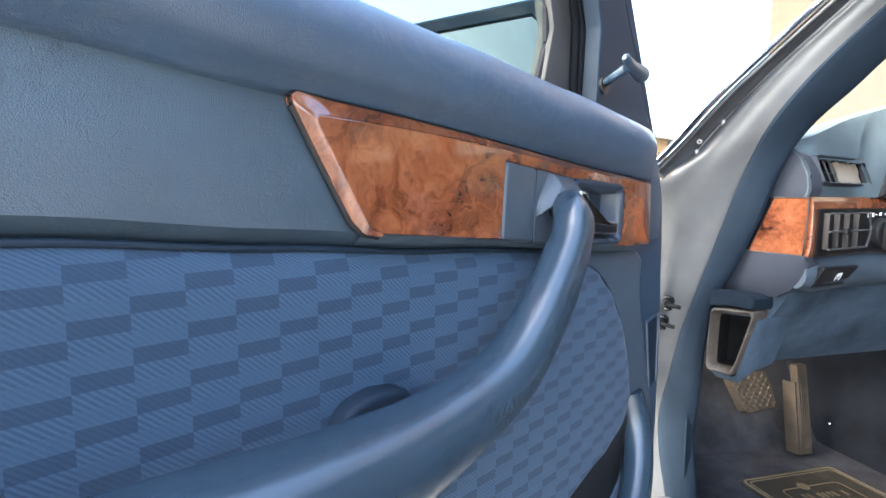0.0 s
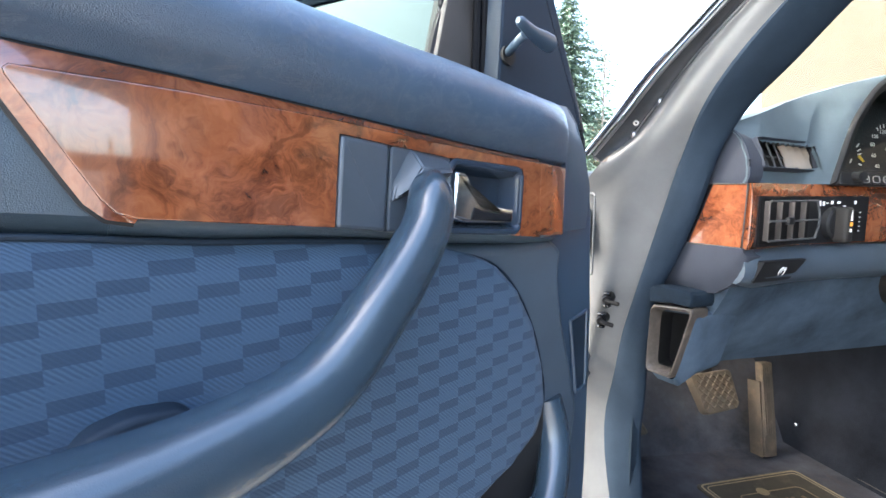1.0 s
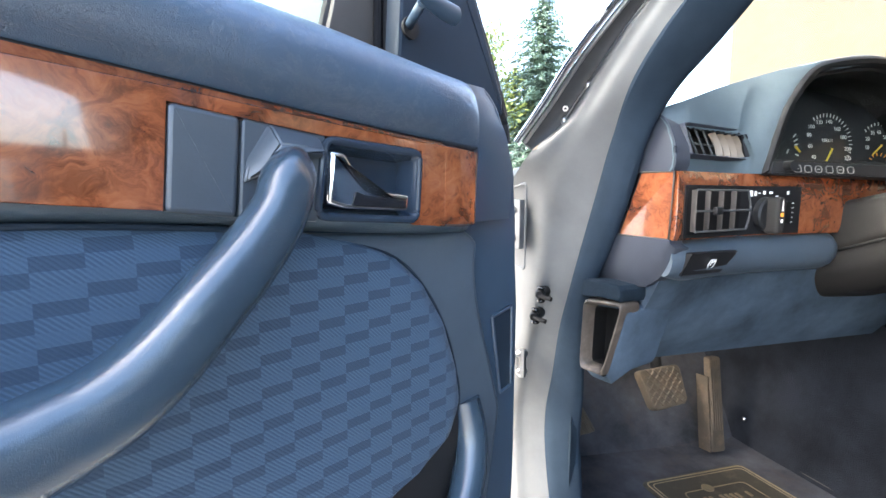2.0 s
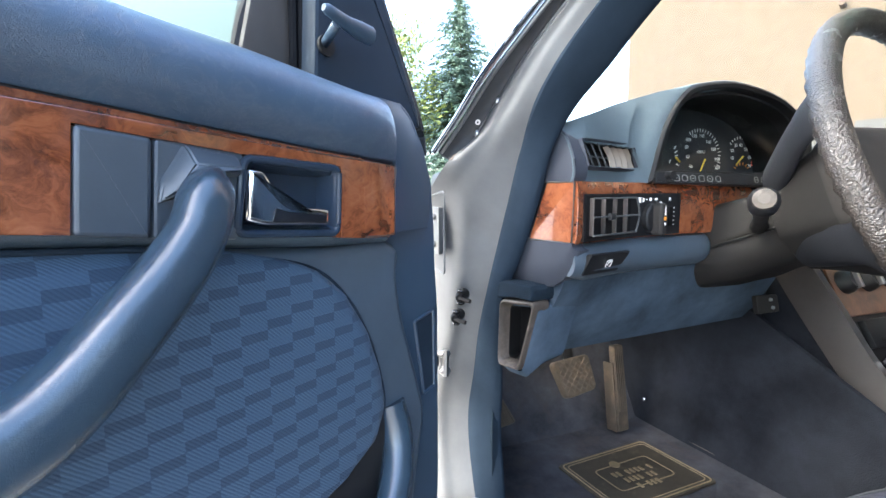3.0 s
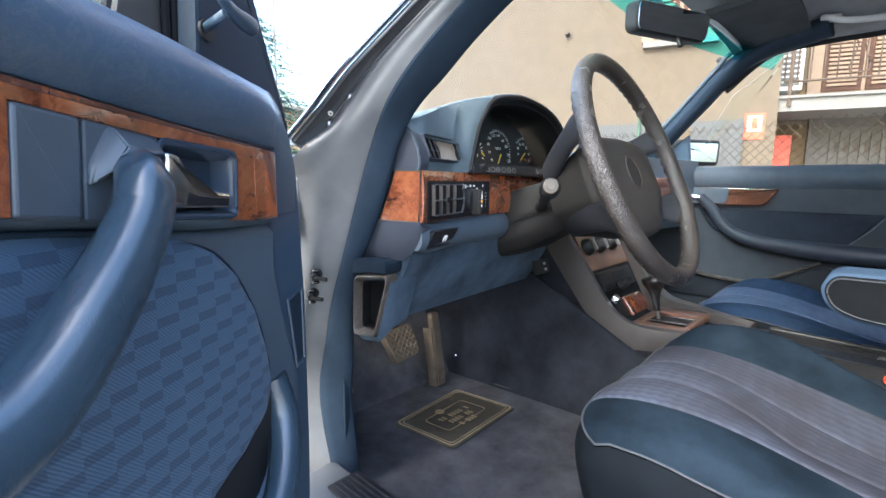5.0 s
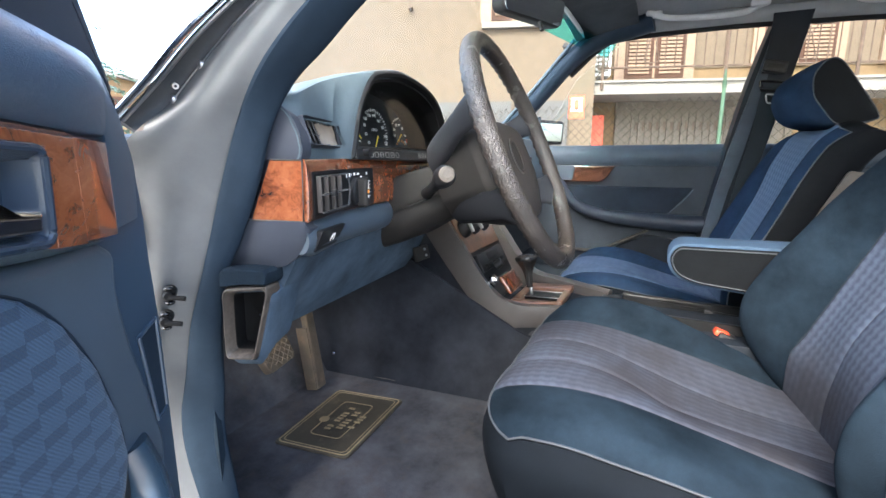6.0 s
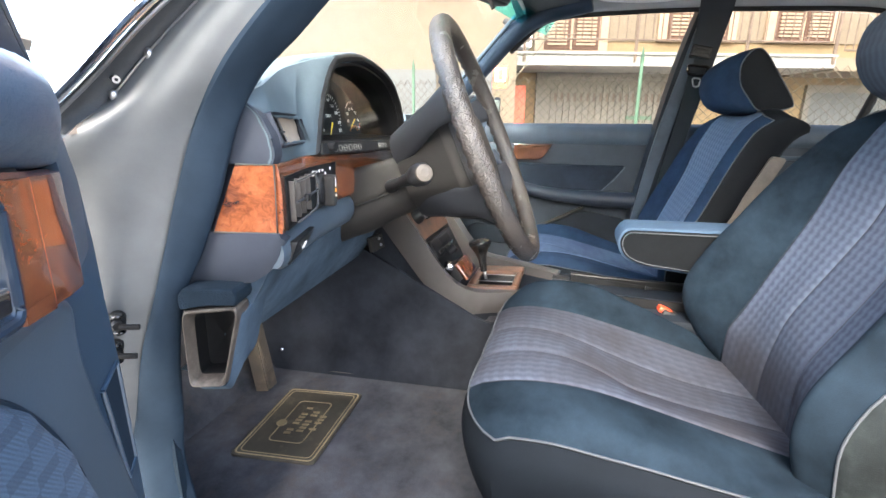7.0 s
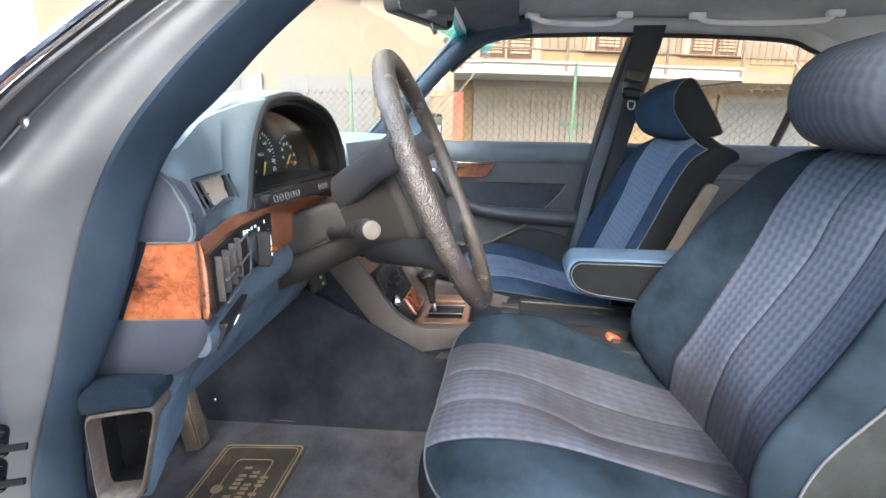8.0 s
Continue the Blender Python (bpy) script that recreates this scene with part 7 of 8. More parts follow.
# ---- upper cabin ----
def cabin():
    belt_t = thing("seat_belt", "black seat belt with chrome buckle tongue on the centre pillar", "seat belt")
    strap = [(1.888, -0.178, 1.29), (1.895, -0.172, 1.22), (1.902, -0.16, 1.16), (1.91, -0.15, 1.12)]
    def web(pts, w0, w1):
        rings = []
        path = smooth_path(pts, 5)
        for k, p in enumerate(path):
            w = w0 + (w1 - w0) * k / (len(path) - 1)
            rings.append([p + V(-0.004, -w, 0), p + V(0.0, -w, 0), p + V(0.0, w, 0), p + V(-0.004, w, 0)])
        return loft(rings)
    part("upper_cover", web(strap, 0.05, 0.032), "pillar_dark", belt_t, "wide black belt cover")
    part("anchor_box", box((0.022, 0.062, 0.036), pose(1.893, -0.15, 1.138, 12, 0, 0), 0.006, 3), "black", belt_t, "black anchor box")
    part("anchor_slot", box((0.004, 0.044, 0.014), pose(1.8815, -0.15, 1.138, 12, 0, 0), 0.003), "column", belt_t)
    loop = [V(1.884, y, z) for y, z in rounded([(-0.114, 1.098), (-0.178, 1.09), (-0.172, 1.064), (-0.118, 1.07)], 0.008, 3)]
    part("guide_loop", tube(loop + loop[:1], 0.0042, 8), "gloss_black", belt_t, "black belt guide loop")
    part("webbing_fold", box((0.014, 0.05, 0.02), pose(1.892, -0.146, 1.082, 10, 0, 0), 0.006, 3), "webbing", belt_t)
    tongue = [V(1.883, y, z) for y, z in rounded([(-0.133, 1.058), (-0.158, 1.055), (-0.155, 1.03), (-0.138, 1.031)], 0.007, 3)]
    part("tongue", tube(tongue + tongue[:1], 0.0026, 8), "steel", belt_t, "steel belt tongue")
    part("lower_webbing", web([(1.894, -0.145, 1.07), (1.91, -0.135, 0.95), (1.94, -0.105, 0.75), (1.955, -0.07, 0.5)], 0.024, 0.022), "webbing", belt_t)
    # grab handles on the roof rail
    for y0, y1, x0, x1 in ((0.2, -0.085, 1.83, 1.87), (-0.31, -0.7, 1.885, 1.89)):
        h = thing("grab_handle", "grey moulded roof grab handle", "grab handle", group="roof grab handles")
        pts = smooth_path([(x0 - 0.02, y0 + 0.02, 1.312), (x0 - 0.022, y0, 1.308), (x0 - 0.032, y0 - 0.04, 1.29), ((x0 + x1) / 2 - 0.035, (y0 + y1) / 2, 1.284), (x1 - 0.032, y1 + 0.04, 1.29), (x1 - 0.022, y1, 1.308), (x1 - 0.02, y1 - 0.02, 1.312)], 6)
        part("bar", tube(pts, 0.0085, 12), "headgrey", h)
        for y in (y0, y1):
            part("end_cap", box((0.02, 0.05, 0.02), pose((x0 + x1) / 2 - 0.022, y, 1.31), 0.006), "headgrey", h)
    # sun visors
    for x0 in (0.98, 1.62):
        v = thing("sun_visor", "dark grey padded sun visor folded up", "sun visor", group="sun visors")
        bm = sheet(lambda u, w: V(x0 - 0.2 + u * 0.42, 0.41 - 0.17 * w, 1.262 + 0.022 * w + 0.018 * math.sin(math.pi * u)), 14, 8, (0, 0.004, 0.016))
        part("pad", bm, "visor", v)
        part("rod", tube([(x0 - 0.2, 0.412, 1.272), (x0 + 0.22, 0.412, 1.272)], 0.006, 8), "headgrey", v)
    clip = thing("visor_clip", "small black clip on the screen pillar", "clip")
    part("body", box((0.02, 0.03, 0.02), pose(1.875, 0.478, 1.25, 40, 0, 0), 0.004), "black", clip)
    # inside mirror
    mir = thing("rear_view_mirror", "black inside rear-view mirror", "mirror", Matrix.Translation((1.303, 0.44, 1.232)) @ pose(0, 0, 0, 6, 0, -21))
    shape2 = rounded([(-0.125, 0.033), (0.125, 0.033), (0.118, -0.036), (-0.118, -0.036)], 0.02, 5)
    place = lambda a, b, d: V(a, -d, b)
    part("housing", prism(shape2, place, -0.035, 0.0, 0.008, 3), "black", mir, "black mirror housing")
    part("mirror_glass", prism(inset(shape2, 0.005), place, 0.0, 0.002), "mirror", mir, "silvered mirror glass")
    part("dip_lever", tube([(0.02, 0.0, -0.036), (0.02, -0.012, -0.055)], 0.006, 8), "black", mir)
    part("stem", tube([(0, 0.03, 0.0), (0, 0.06, 0.05), (0, 0.09, 0.08)], 0.01, 10), "black", mir)
    # windscreen
    edge_l = [V(0.44, 0.66, 0.915), V(0.475, 0.575, 0.995), V(0.52, 0.455, 1.1), V(0.575, 0.375, 1.185), V(0.66, 0.31, 1.25)]
    def screen(u, v):
        a = spline([(k / 4, p.x) for k, p in enumerate(edge_l)], v)
        y = spline([(k / 4, p.y) for k, p in enumerate(edge_l)], v)
        z = spline([(k / 4, p.z) for k, p in enumerate(edge_l)], v)
        x = a + (mirror_x(a) - a) * u
        bow = 1 - (2 * u - 1) ** 2
        return V(x, y + (0.42 - 0.27 * v) * bow, z + (0.02 + 0.02 * v) * bow)
    w = thing("windscreen", "clear windscreen with a blue-green sun band", "windscreen")
    pane = part("pane", sheet(screen, 40, 20, (0, 0.004, 0.003)), "glass", w, "clear laminated glass")
    pane.visible_shadow = False
    band = part("sun_band", sheet(lambda u, v: screen(u, 0.87 + 0.13 * v) + V(0, 0.01, 0.008), 40, 8, (0, 0.003, 0.003)), "glass_band", w, "blue-green tinted band")
    band.visible_shadow = False
    trim = thing("screen_moulding", "bright and black moulding along the screen pillar", "moulding")
    part("bright_strip", tube(smooth_path([(p[0] - 0.005, p[1] + 0.003, p[2] + 0.001) for p in SCREEN], 5), 0.0052, 10, 0.8), "chrome", trim, "bright strip")
    part("inner_strip", tube(smooth_path([(p[0] + 0.004, p[1] - 0.001, p[2] - 0.001) for p in SCREEN], 5), 0.0024, 8), "steel", trim, "dull inner strip")
    wire = smooth_path([(p[0] - 0.002, p[1] - 0.004, p[2]) for p in GUTTER[1:]], 6)
    part("retaining_wire", tube(wire, 0.0011, 6), "steel", trim, "thin bright retaining wire")
    for p in ((0.463, 0.622, 0.934), (0.476, 0.588, 0.97)):
        part("wire_clip", blob(p, (0.004, 0.004, 0.0055)), "steel", trim)
    part("screw", tube([(0.463, 0.619, 0.949), (0.459, 0.611, 0.947)], 0.0034, 12), "steel", trim)
    part("screw_slot", tube([(0.459, 0.6112, 0.947), (0.4585, 0.6102, 0.9468)], 0.0016, 8), "soft_black", trim)
    tip = [V(0.432, 0.646, 0.899), V(0.447, 0.637, 0.901), V(0.459, 0.629, 0.915), V(0.463, 0.627, 0.926), V(0.452, 0.637, 0.917), V(0.44, 0.645, 0.907)]
    part("end_cap", loft([tip, [q + V(-0.003, -0.005, 0.0) for q in tip]]), "beige", trim, "pale end cap")
    for k, p in enumerate(((0.456, 0.661, 0.705), (0.45, 0.664, 0.674))):
        b = thing("jamb_switch", "black rubber door contact switch on the jamb", "contact switch", group="jamb switches")
        o = V(*p)
        part("base", tube([o + V(0.01, 0.012, 0.0), o + V(-0.003, -0.004, 0)], [0.0085, 0.0075], 14), "switch_black", b)
        for dz in (-0.009, 0.009):
            part("clip", blob(o + V(-0.003, -0.005, dz), (0.006, 0.006, 0.003)), "gloss_black", b)
        part("bellows", tube([o + V(-0.003, -0.004, 0), o + V(-0.006, -0.008, 0), o + V(-0.008, -0.011, 0)], [0.006, 0.007, 0.005], 12), "switch_black", b)
        part("pin", tube([o + V(-0.007, -0.01, -0.001), o + V(0.003, -0.026, -0.003)], 0.0032, 8), "switch_black", b)
    hinge = thing("jamb_plate", "silver painted steel plate bolted in the jamb recess", "metal plate")
    def jam(a, z, d=0.0):
        return V(0.432 + (a - 0.64) * -0.05 - d, a + 0.012 - 0.5 * d, z)
    rim = rounded([(0.645, 0.858), (0.705, 0.85), (0.71, 0.745), (0.645, 0.74)], 0.008)
    pts = [jam(a, z + (0.64 - a) * 0.0, 0.004) for a, z in rim]
    part("recess_edge", tube(pts + pts[:1], 0.0014, 8), "paint", hinge)
    part("plate", prism(rounded([(0.668, 0.835), (0.7, 0.835), (0.7, 0.765), (0.668, 0.765)], 0.004), jam, -0.006, 0.0025, 0.002), "paint", hinge, "painted plate")
    for z in (0.82, 0.78):
        part("bolt", blob(jam(0.684, z, 0.003), (0.005, 0.005, 0.005)), "paint", hinge)
    st = thing("door_check", "steel door check link bolted to the jamb", "door check")
    for z in (0.6, 0.572):
        part("bolt", blob((0.45, 0.715, z), (0.01, 0.008, 0.007)), "steel", st)
    part("link", tube([(0.45, 0.712, 0.608), (0.45, 0.712, 0.565)], 0.006, 8), "steel", st)
    part("arm", box((0.05, 0.01, 0.02), pose(0.425, 0.725, 0.583, 0, 0, 34), 0.003), "column", st)
    # outside mirror on the passenger door
    om = thing("wing_mirror", "black passenger wing mirror", "wing mirror")
    sh = rounded([(-0.085, 0.052), (0.085, 0.048), (0.08, -0.052), (-0.075, -0.05)], 0.016)
    PW = Matrix.Translation((2.15, 0.59, 0.972)) @ pose(0, 0, 0, 0, 0, -35)
    pl = lambda a, b, d: PW @ V(a, -d, b)
    part("housing", prism(sh, pl, -0.07, 0.0, 0.01, 3), "soft_black", om)
    part("mirror_glass", prism(inset(sh, 0.014), pl, 0.0, 0.002), "mirror", om, "silvered mirror glass")


M["glass_band"] = glass("sun_band_glass", (0.2, 0.9, 0.94))
cabin()


# ---- houses, fence and trees across the yard ----
PHI = radians(18)
FE = Vector((math.sin(PHI), -math.cos(PHI), 0))        # along the facade, to the rear of the car
FN = Vector((-math.cos(PHI), -math.sin(PHI), 0))       # towards the car
F0 = Vector((7.7, 0.85, 0))


def F(a, z, d=0.0):
    return F0 + FE * a + FN * d + Vector((0, 0, z))


def slab(a0, a1, z0, z1, d0, d1, bm=None):
    return prism([(a0, z0), (a1, z0), (a1, z1), (a0, z1)], F, d0, d1, bm=bm)


def rail_panel(parent, a0, a1, z0, z1, d, n, scroll=()):
    part("rail", tube([F(a0, z1, d), F(a1, z1, d)], 0.018, 6), "rail", parent)
    part("rail", tube([F(a0, z0, d), F(a1, z0, d)], 0.014, 6), "rail", parent)
    for k in range(n + 1):
        a = a0 + (a1 - a0) * k / n
        part("baluster", tube([F(a, z0, d), F(a, z1, d)], 0.008, 5), "rail", parent)
    for a in scroll:
        zc = (z0 + z1) / 2
        for s in (-1, 1):
            pts = smooth_path([F(a, z0 + 0.05, d), F(a + s * 0.09, z0 + 0.09, d), F(a + s * 0.03, zc - 0.1, d), F(a + s * 0.08, zc, d), F(a + s * 0.02, zc + 0.12, d), F(a + s * 0.05, z1 - 0.1, d), F(a, z1 - 0.03, d)], 4)
            part("scroll", tube(pts, 0.008, 5), "rail", parent)


def shutter_window(parent, a, z0, z1, w, d, leaves=2):
    win = part("window", slab(a - w / 2 - 0.12, a + w / 2 + 0.12, z0, z1 + 0.06, d - 0.05, d + 0.03), "frame_tan", parent, "tan window surround")
    for k in range(leaves):
        c = a + (k - (leaves - 1) / 2) * (w / leaves)
        hw = w / leaves / 2 - 0.02
        part("shutter_frame", slab(c - hw, c + hw, z0 + 0.02, z1, d + 0.03, d + 0.045), "shutter", win, "brown louvred shutter")
        count = int((z1 - z0 - 0.12) / 0.05)
        bm = bmesh.new()
        for i in range(count):
            z = z0 + 0.08 + i * 0.05
            prism([(c - hw + 0.05, z), (c + hw - 0.05, z), (c + hw - 0.05, z + 0.028), (c - hw + 0.05, z + 0.028)], F, d + 0.045, d + 0.062, bm=bm)
        part("louvres", bm, "frame_tan", win)


def garage_door(parent, a0, a1, z0, z1, d, label, slotted=True):
    g = part("garage_door", slab(a0, a1, z0, z1, d - 0.05, d), "garage" if slotted else "gate_grey", parent, label)
    part("door_frame", slab(a0 - 0.06, a0 + 0.03, z0, z1 + 0.06, d - 0.04, d + 0.03), "garage", g)
    part("door_frame", slab(a1 - 0.03, a1 + 0.06, z0, z1 + 0.06, d - 0.04, d + 0.03), "garage", g)
    part("door_frame", slab(a0 - 0.06, a1 + 0.06, z1 - 0.05, z1 + 0.06, d - 0.03, d + 0.034), "garage", g)
    n = int((a1 - a0 - 0.3) / 0.1)
    for k in range(n):
        a = a0 + 0.17 + k * 0.1
        part("batten", slab(a, a + (0.05 if slotted else 0.085), z0, z1 - 0.12, d, d + (0.018 if slotted else 0.006)), "garage" if slotted else "gate_grey", g)
        if not slotted:
            continue
        part("vent_slot", slab(a + 0.055, a + 0.09, z1 - 0.36, z1 - 0.24, d, d + 0.006), "rail", g)
    return g


def houses():
    h = thing("apartment_house", "cream and yellow rendered house with balcony and garages", "house")
    base = -0.5
    # recessed yellow ground floor under the balcony
    part("wall", slab(-0.55, 14, base, 2.1, -0.4, 0.0), "render_yellow", h, "yellow rendered ground floor wall")
    part("wall", slab(-0.55, 14, 2.1, 9, -0.4, 0.02), "render_cream", h, "cream rendered upper wall")
    part("wall", slab(-5.3, -0.55, base, 9, -0.4, 1.0), "render_cream", h, "tall cream rendered gable wall")
    garage_door(h, 0.0, 2.3, base, 1.6, 0.03, "grey-brown battened garage door with air slots")
    garage_door(h, 4.2, 6.1, base, 1.45, 0.03, "plain grey sheet garage door", False)
    bal = part("balcony", slab(-0.55, 3.75, 1.65, 1.79, 0.0, 0.95), "concrete", h, "pale concrete balcony slab")
    part("slab_edge", slab(-0.55, 3.75, 1.79, 1.82, 0.0, 0.98), "concrete", bal)
    bal2 = part("balcony", slab(3.75, 7.4, 1.62, 1.78, 0.0, 0.95), "render_cream", h, "cream balcony parapet")
    rail_panel(bal, -0.5, 3.7, 1.98, 2.85, 0.9, 36, (0.15, 1.95, 3.3))
    rail_panel(bal2, 3.85, 7.3, 1.88, 2.85, 0.93, 30, (5.6,))
    for a in (-0.45, 1.02, 2.5, 3.7):
        part("rail_post", tube([F(a, 1.7, 0.96), F(a, 2.86, 0.96)], 0.022, 6), "rail", bal)
    for a in (4.6, 6.2, 7.3):
        part("rail_post", tube([F(a, 1.5, 0.97), F(a, 2.86, 0.97)], 0.022, 6), "rail", bal2)
    shutter_window(h, 0.42, 1.95, 3.4, 0.85, 0.03)
    shutter_window(h, 2.3, 2.1, 3.7, 0.95, 0.03)
    shutter_window(h, 3.9, 2.1, 3.7, 0.9, 0.03)
    part("air_conditioner", slab(-0.5, -0.26, 1.95, 2.5, 0.2, 0.5), "white", h, "white air conditioner box")
    for k in range(8):
        part("grille_slat", slab(-0.47, -0.29, 2.0 + k * 0.06, 2.035 + k * 0.06, 0.5, 0.512), "concrete", h)
    part("drain_pipe", tube([F(7.15, base, 0.1), F(7.15, 8, 0.1)], 0.06, 10), "rail", h, "brown drain pipe")
    part("mail_flap", slab(1.35, 1.75, 0.98, 1.03, 0.05, 0.07), "post", h, "green letter flap")
    # gable side: window, gate leaves, fire sign
    shutter_window(h, -1.6, 2.55, 3.7, 0.6, 1.02)
    part("window_sill", slab(-2.0, -1.2, 2.48, 2.55, 0.98, 1.08), "concrete", h, "pale window sill")
    part("lamp_bracket", tube([F(-2.93, 2.76, 1.0), F(-2.93, 2.78, 1.08)], 0.03, 8), "rail", h)
    for a0, a1 in ((-1.4, -0.87), (-2.74, -1.6), (-4.2, -2.95)):
        g = part("gate_leaf", slab(a0, a1, base, 1.58, 1.0, 1.06), "gate_grey", h, "grey sheet metal gate")
        for k in range(int((a1 - a0) / 0.22)):
            part("gate_rib", slab(a0 + 0.1 + k * 0.22, a0 + 0.12 + k * 0.22, base, 1.53, 1.06, 1.075), "gate_grey", g)
    s = thing("fire_sign", "red and white fire equipment sign on the wall", "sign")
    part("plate", slab(-0.86, -0.66, 1.35, 1.64, 1.002, 1.01), "red", s, "red sign plate")
    part("panel", slab(-0.83, -0.69, 1.44, 1.61, 1.01, 1.014), "white", s)
    part("symbol", slab(-0.79, -0.73, 1.46, 1.59, 1.014, 1.018), "red", s)
    b = thing("hydrant_cabinet", "red hydrant cabinet against the wall", "hydrant cabinet")
    part("box", slab(-0.52, -0.25, 0.4, 1.45, 0.02, 0.2), "red", b, "red metal box")
    # low house far off by the screen pillar
    far = thing("house", "small yellow house with a flat roof in the distance", "house")
    m = Matrix.Translation((21.2, 37.1, 0)) @ pose(0, 0, 0, 0, 0, -32.7)
    place = lambda a, b, d: m @ V(a, d, b)
    part("wall", prism([(-3, -3), (3, -3), (3, 5.7), (-3, 7.0)], place, -2.5, 2.5), "render_yellow", far, "yellow wall")
    part("roof", prism([(-3.6, 7.13), (3.7, 5.55), (3.7, 5.8), (-3.6, 7.38)], place, -3.0, 3.0), "concrete", far)
    part("window", box((0.8, 0.1, 1.0), m @ pose(0.9, -2.52, 4.4)), "shutter", far)


houses()


def fence():
    f = thing("wire_fence", "galvanised chain-link fence on green posts", "fence")
    p0, p1 = Vector((4.34, 6.0, 0)), Vector((3.19, -5.0, 0))
    along = (p1 - p0).normalized()
    length = (p1 - p0).length
    H = 1.23
    mesh_w = 0.06
    bm = bmesh.new()
    for sgn in (-1, 1):
        a = -H
        while a < length + H:
            pts = []
            for t in (0.0, 1.0):
                s = a + sgn * t * H
                pts.append((s, t * H))
            (s0, z0), (s1, z1) = pts
            lo, hi = 0.0, 1.0
            ds = s1 - s0
            if ds > 0:
                lo, hi = max(lo, (0 - s0) / ds), min(hi, (length - s0) / ds)
            else:
                lo, hi = max(lo, (length - s0) / ds), min(hi, (0 - s0) / ds)
            if hi > lo:
                q0 = p0 + along * (s0 + ds * lo) + Vector((0, 0, H * lo))
                q1 = p0 + along * (s0 + ds * hi) + Vector((0, 0, H * hi))
                tube([q0, q1], 0.0017, 3, bm=bm, caps=False)
            a += mesh_w
    k = 0
    while k * mesh_w < length:
        q = p0 + along * (k * mesh_w) + Vector((0, 0, H))
        tube([q - along * 0.03 - V(0, 0, 0.02), q + V(0, 0, 0.02), q + along * 0.03 - V(0, 0, 0.02)], 0.0025, 3, bm=bm, caps=False)
        k += 1
    tagged(part("wire_mesh", bm, "wire", f, "sagging chain-link mesh", 0), kind="stuff")
    for y in (4.9, 3.2, 1.53, -0.16, -1.85, -3.5):
        t = (p0.y - y) / (p0.y - p1.y)
        q = p0 + (p1 - p0) * t
        post = part("post", box((0.022, 0.022, 1.3), Matrix.Translation(q + V(0, 0, 0.65)), 0.006), "post", f, "green steel post")
        part("post_tip", tube([q + V(0, 0, 1.3), q + V(0, 0, 1.33), q + V(0, 0, 1.41)], [0.012, 0.014, 0.003], 8), "post", post)


fence()


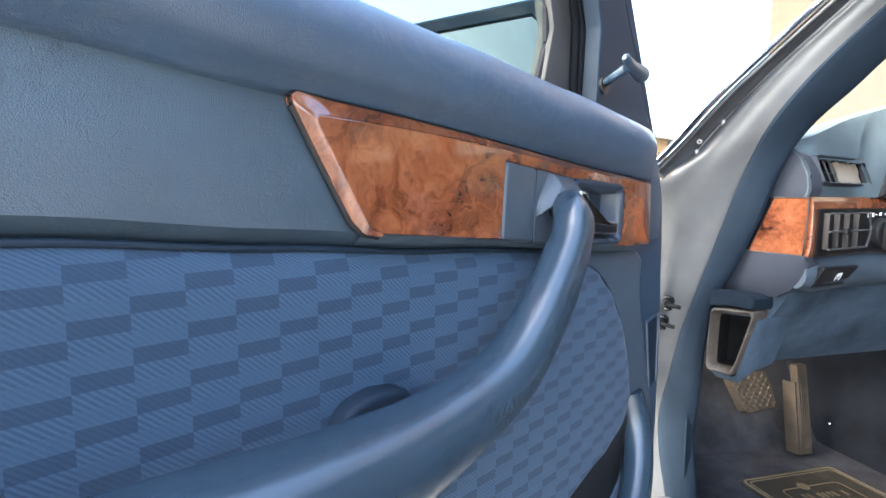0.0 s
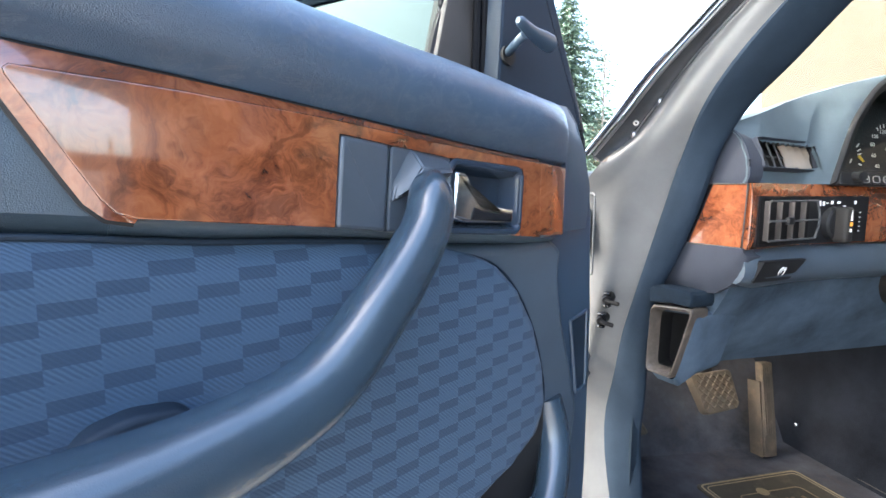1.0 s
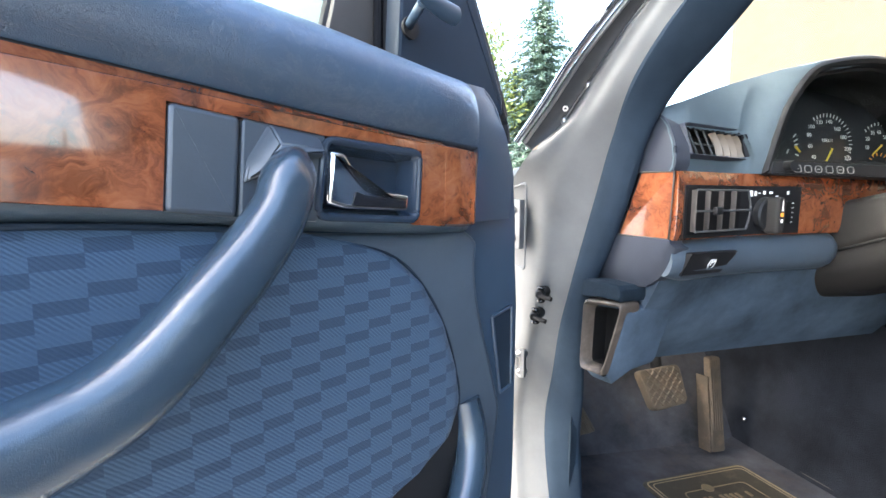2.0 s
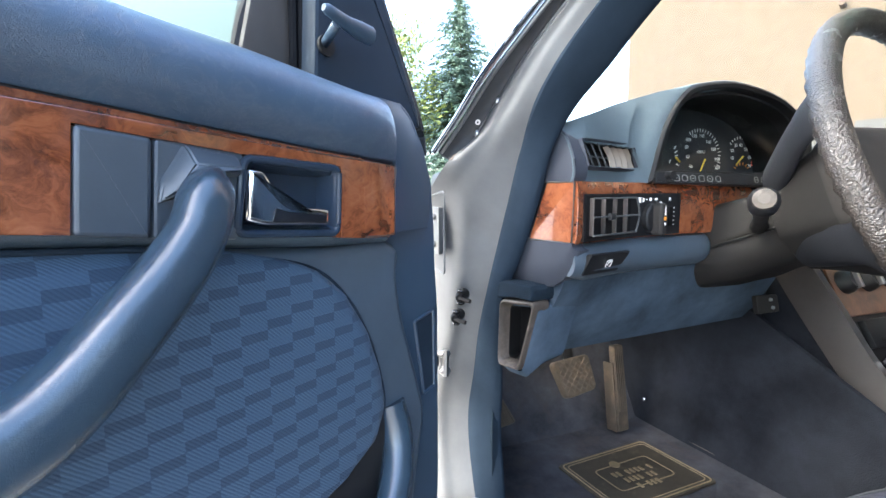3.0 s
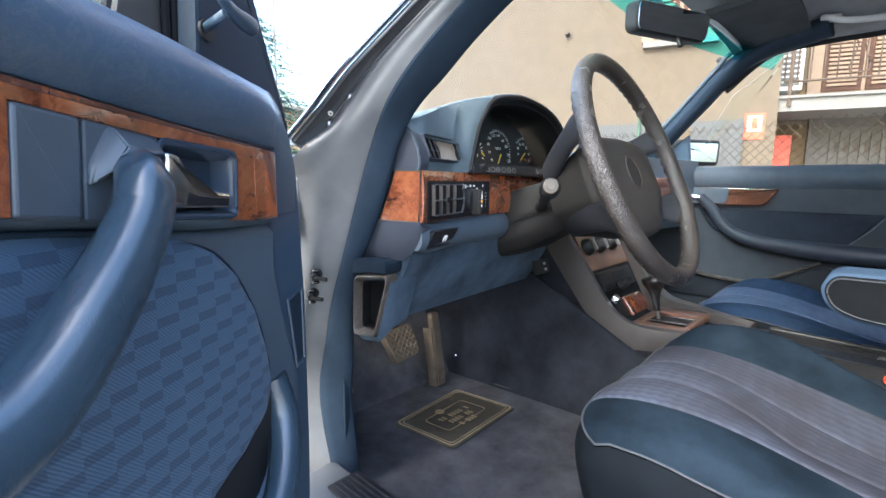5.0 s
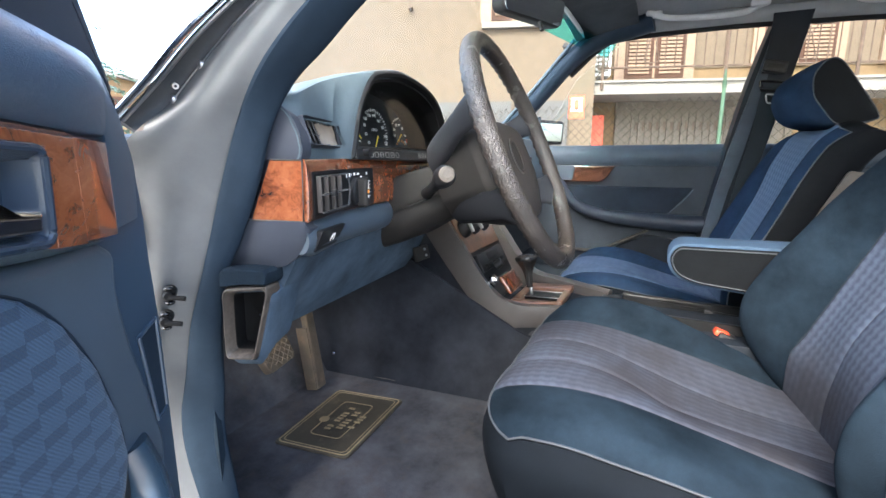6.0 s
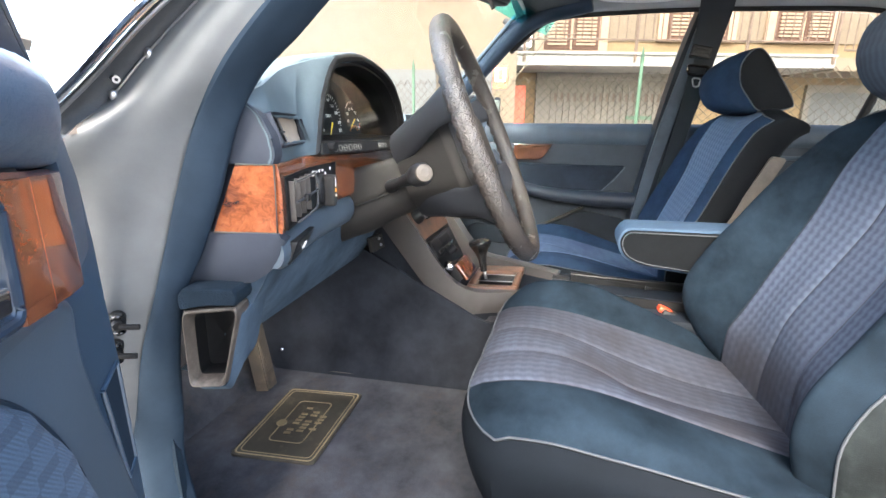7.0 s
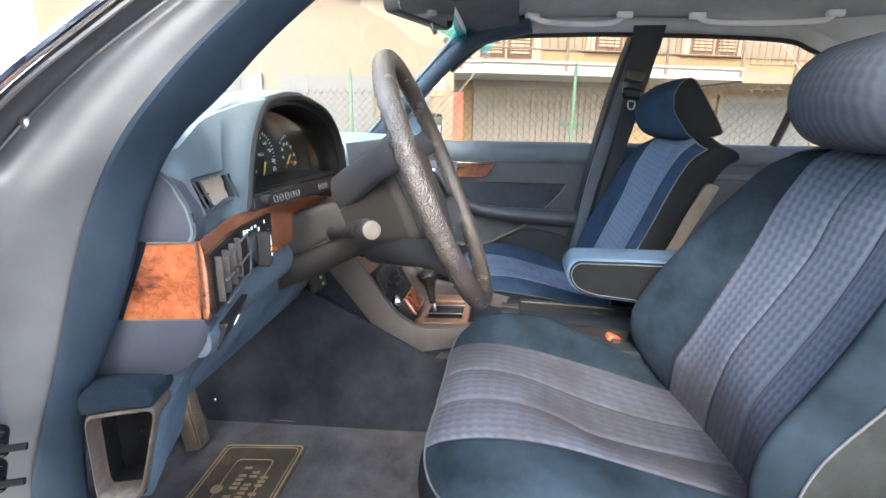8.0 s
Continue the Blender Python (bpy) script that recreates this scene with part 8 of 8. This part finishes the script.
def conifer(name, at, height, radius, mat, label, seed, droop=0.35):
    rng = random.Random(seed)
    t = thing(name, label, "tree", Matrix.Translation(at))
    part("trunk", tube([(0, 0, 0), (0.05, 0.02, height * 0.5), (0, 0, height * 0.97)], [height * 0.022, height * 0.012, 0.01], 10), "bark", t)
    bm = bmesh.new()
    z = height * 0.05
    while z < height * 0.985:
        f = 1 - z / height
        r = radius * (f ** 0.75) * rng.uniform(0.8, 1.12)
        n = max(4, int(7 + 9 * f))
        a0 = rng.uniform(0, 6.28)
        for k in range(n):
            a = a0 + 6.283 * k / n + rng.uniform(-0.25, 0.25)
            L = r * rng.uniform(0.65, 1.1)
            d = Vector((math.cos(a), math.sin(a), 0))
            s = Vector((-d.y, d.x, 0))
            m = max(4, int(L / 0.12))
            for i in range(m):
                u = (i + 0.6) / m
                c = d * (L * u) + Vector((0, 0, z + 0.22 * L * u - droop * L * u * u))
                for _ in range(4):
                    w = rng.uniform(0.1, 0.22) * (1.2 - 0.5 * u)
                    q = c + s * rng.uniform(-0.2, 0.2) * (1.1 - u) + Vector((0, 0, rng.uniform(-0.1, 0.06)))
                    e = (d * rng.uniform(0.3, 1) + s * rng.uniform(-1, 1) + Vector((0, 0, rng.uniform(-0.75, 0.1)))).normalized()
                    g = e.cross(Vector((rng.uniform(-1, 1), rng.uniform(-1, 1), 1))).normalized()
                    vs = [bm.verts.new(q - g * w * 0.3), bm.verts.new(q + e * w * 1.2), bm.verts.new(q + g * w * 0.3), bm.verts.new(q - e * w * 0.4)]
                    bm.faces.new(vs)
        z += height * rng.uniform(0.018, 0.028)
    me = bpy.data.meshes.new("crown")
    bm.to_mesh(me)
    bm.free()
    me.materials.append(M[mat])
    cr = new("crown", me)
    cr.parent = t
    return t


def broadleaf(name, at, height, radius, mat, label, seed):
    rng = random.Random(seed)
    t = thing(name, label, "tree", Matrix.Translation(at))
    part("trunk", tube([(0, 0, 0), (0.1, 0, height * 0.35), (0, 0.1, height * 0.75)], [height * 0.03, height * 0.02, 0.03], 10), "bark", t)
    bm = bmesh.new()
    clumps = []
    for k in range(70):
        v = Vector((rng.gauss(0, 1), rng.gauss(0, 1), rng.gauss(0, 1))).normalized() * (rng.random() ** 0.4)
        clumps.append(Vector((v.x * radius, v.y * radius, height * 0.62 + v.z * height * 0.36)))
    for c in clumps:
        tube([(0, 0, height * 0.4), (c.x * 0.5, c.y * 0.5, (height * 0.4 + c.z) / 2), c], [0.05, 0.03, 0.008], 4, bm=bm, caps=False)
        for _ in range(110):
            q = c + Vector((rng.gauss(0, 1), rng.gauss(0, 1), rng.gauss(0, 0.8))) * radius * 0.16
            w = rng.uniform(0.08, 0.17)
            e = Vector((rng.gauss(0, 1), rng.gauss(0, 1), rng.gauss(0, 1))).normalized()
            g = e.orthogonal().normalized()
            bm.faces.new([bm.verts.new(q - g * w * 0.45), bm.verts.new(q + e * w), bm.verts.new(q + g * w * 0.45), bm.verts.new(q - e * w)])
    me = bpy.data.meshes.new("crown")
    bm.to_mesh(me)
    bm.free()
    me.materials.append(M[mat])
    cr = new("crown", me)
    cr.parent = t


conifer("spruce_tree", (9.4, 22.0, 0), 10.4, 5.2, "needle", "tall blue-green spruce behind the fence", 3)
broadleaf("broadleaf_tree", (6.2, 22.5, 0), 9.0, 2.4, "leaf", "yellow-green broadleaf tree beside the spruce", 5)
pole = thing("street_pole", "thin grey pole in front of the trees", "pole")
part("shaft", tube([(10.2, 19.8, 0), (10.2, 19.8, 9)], 0.035, 8), "concrete", pole)
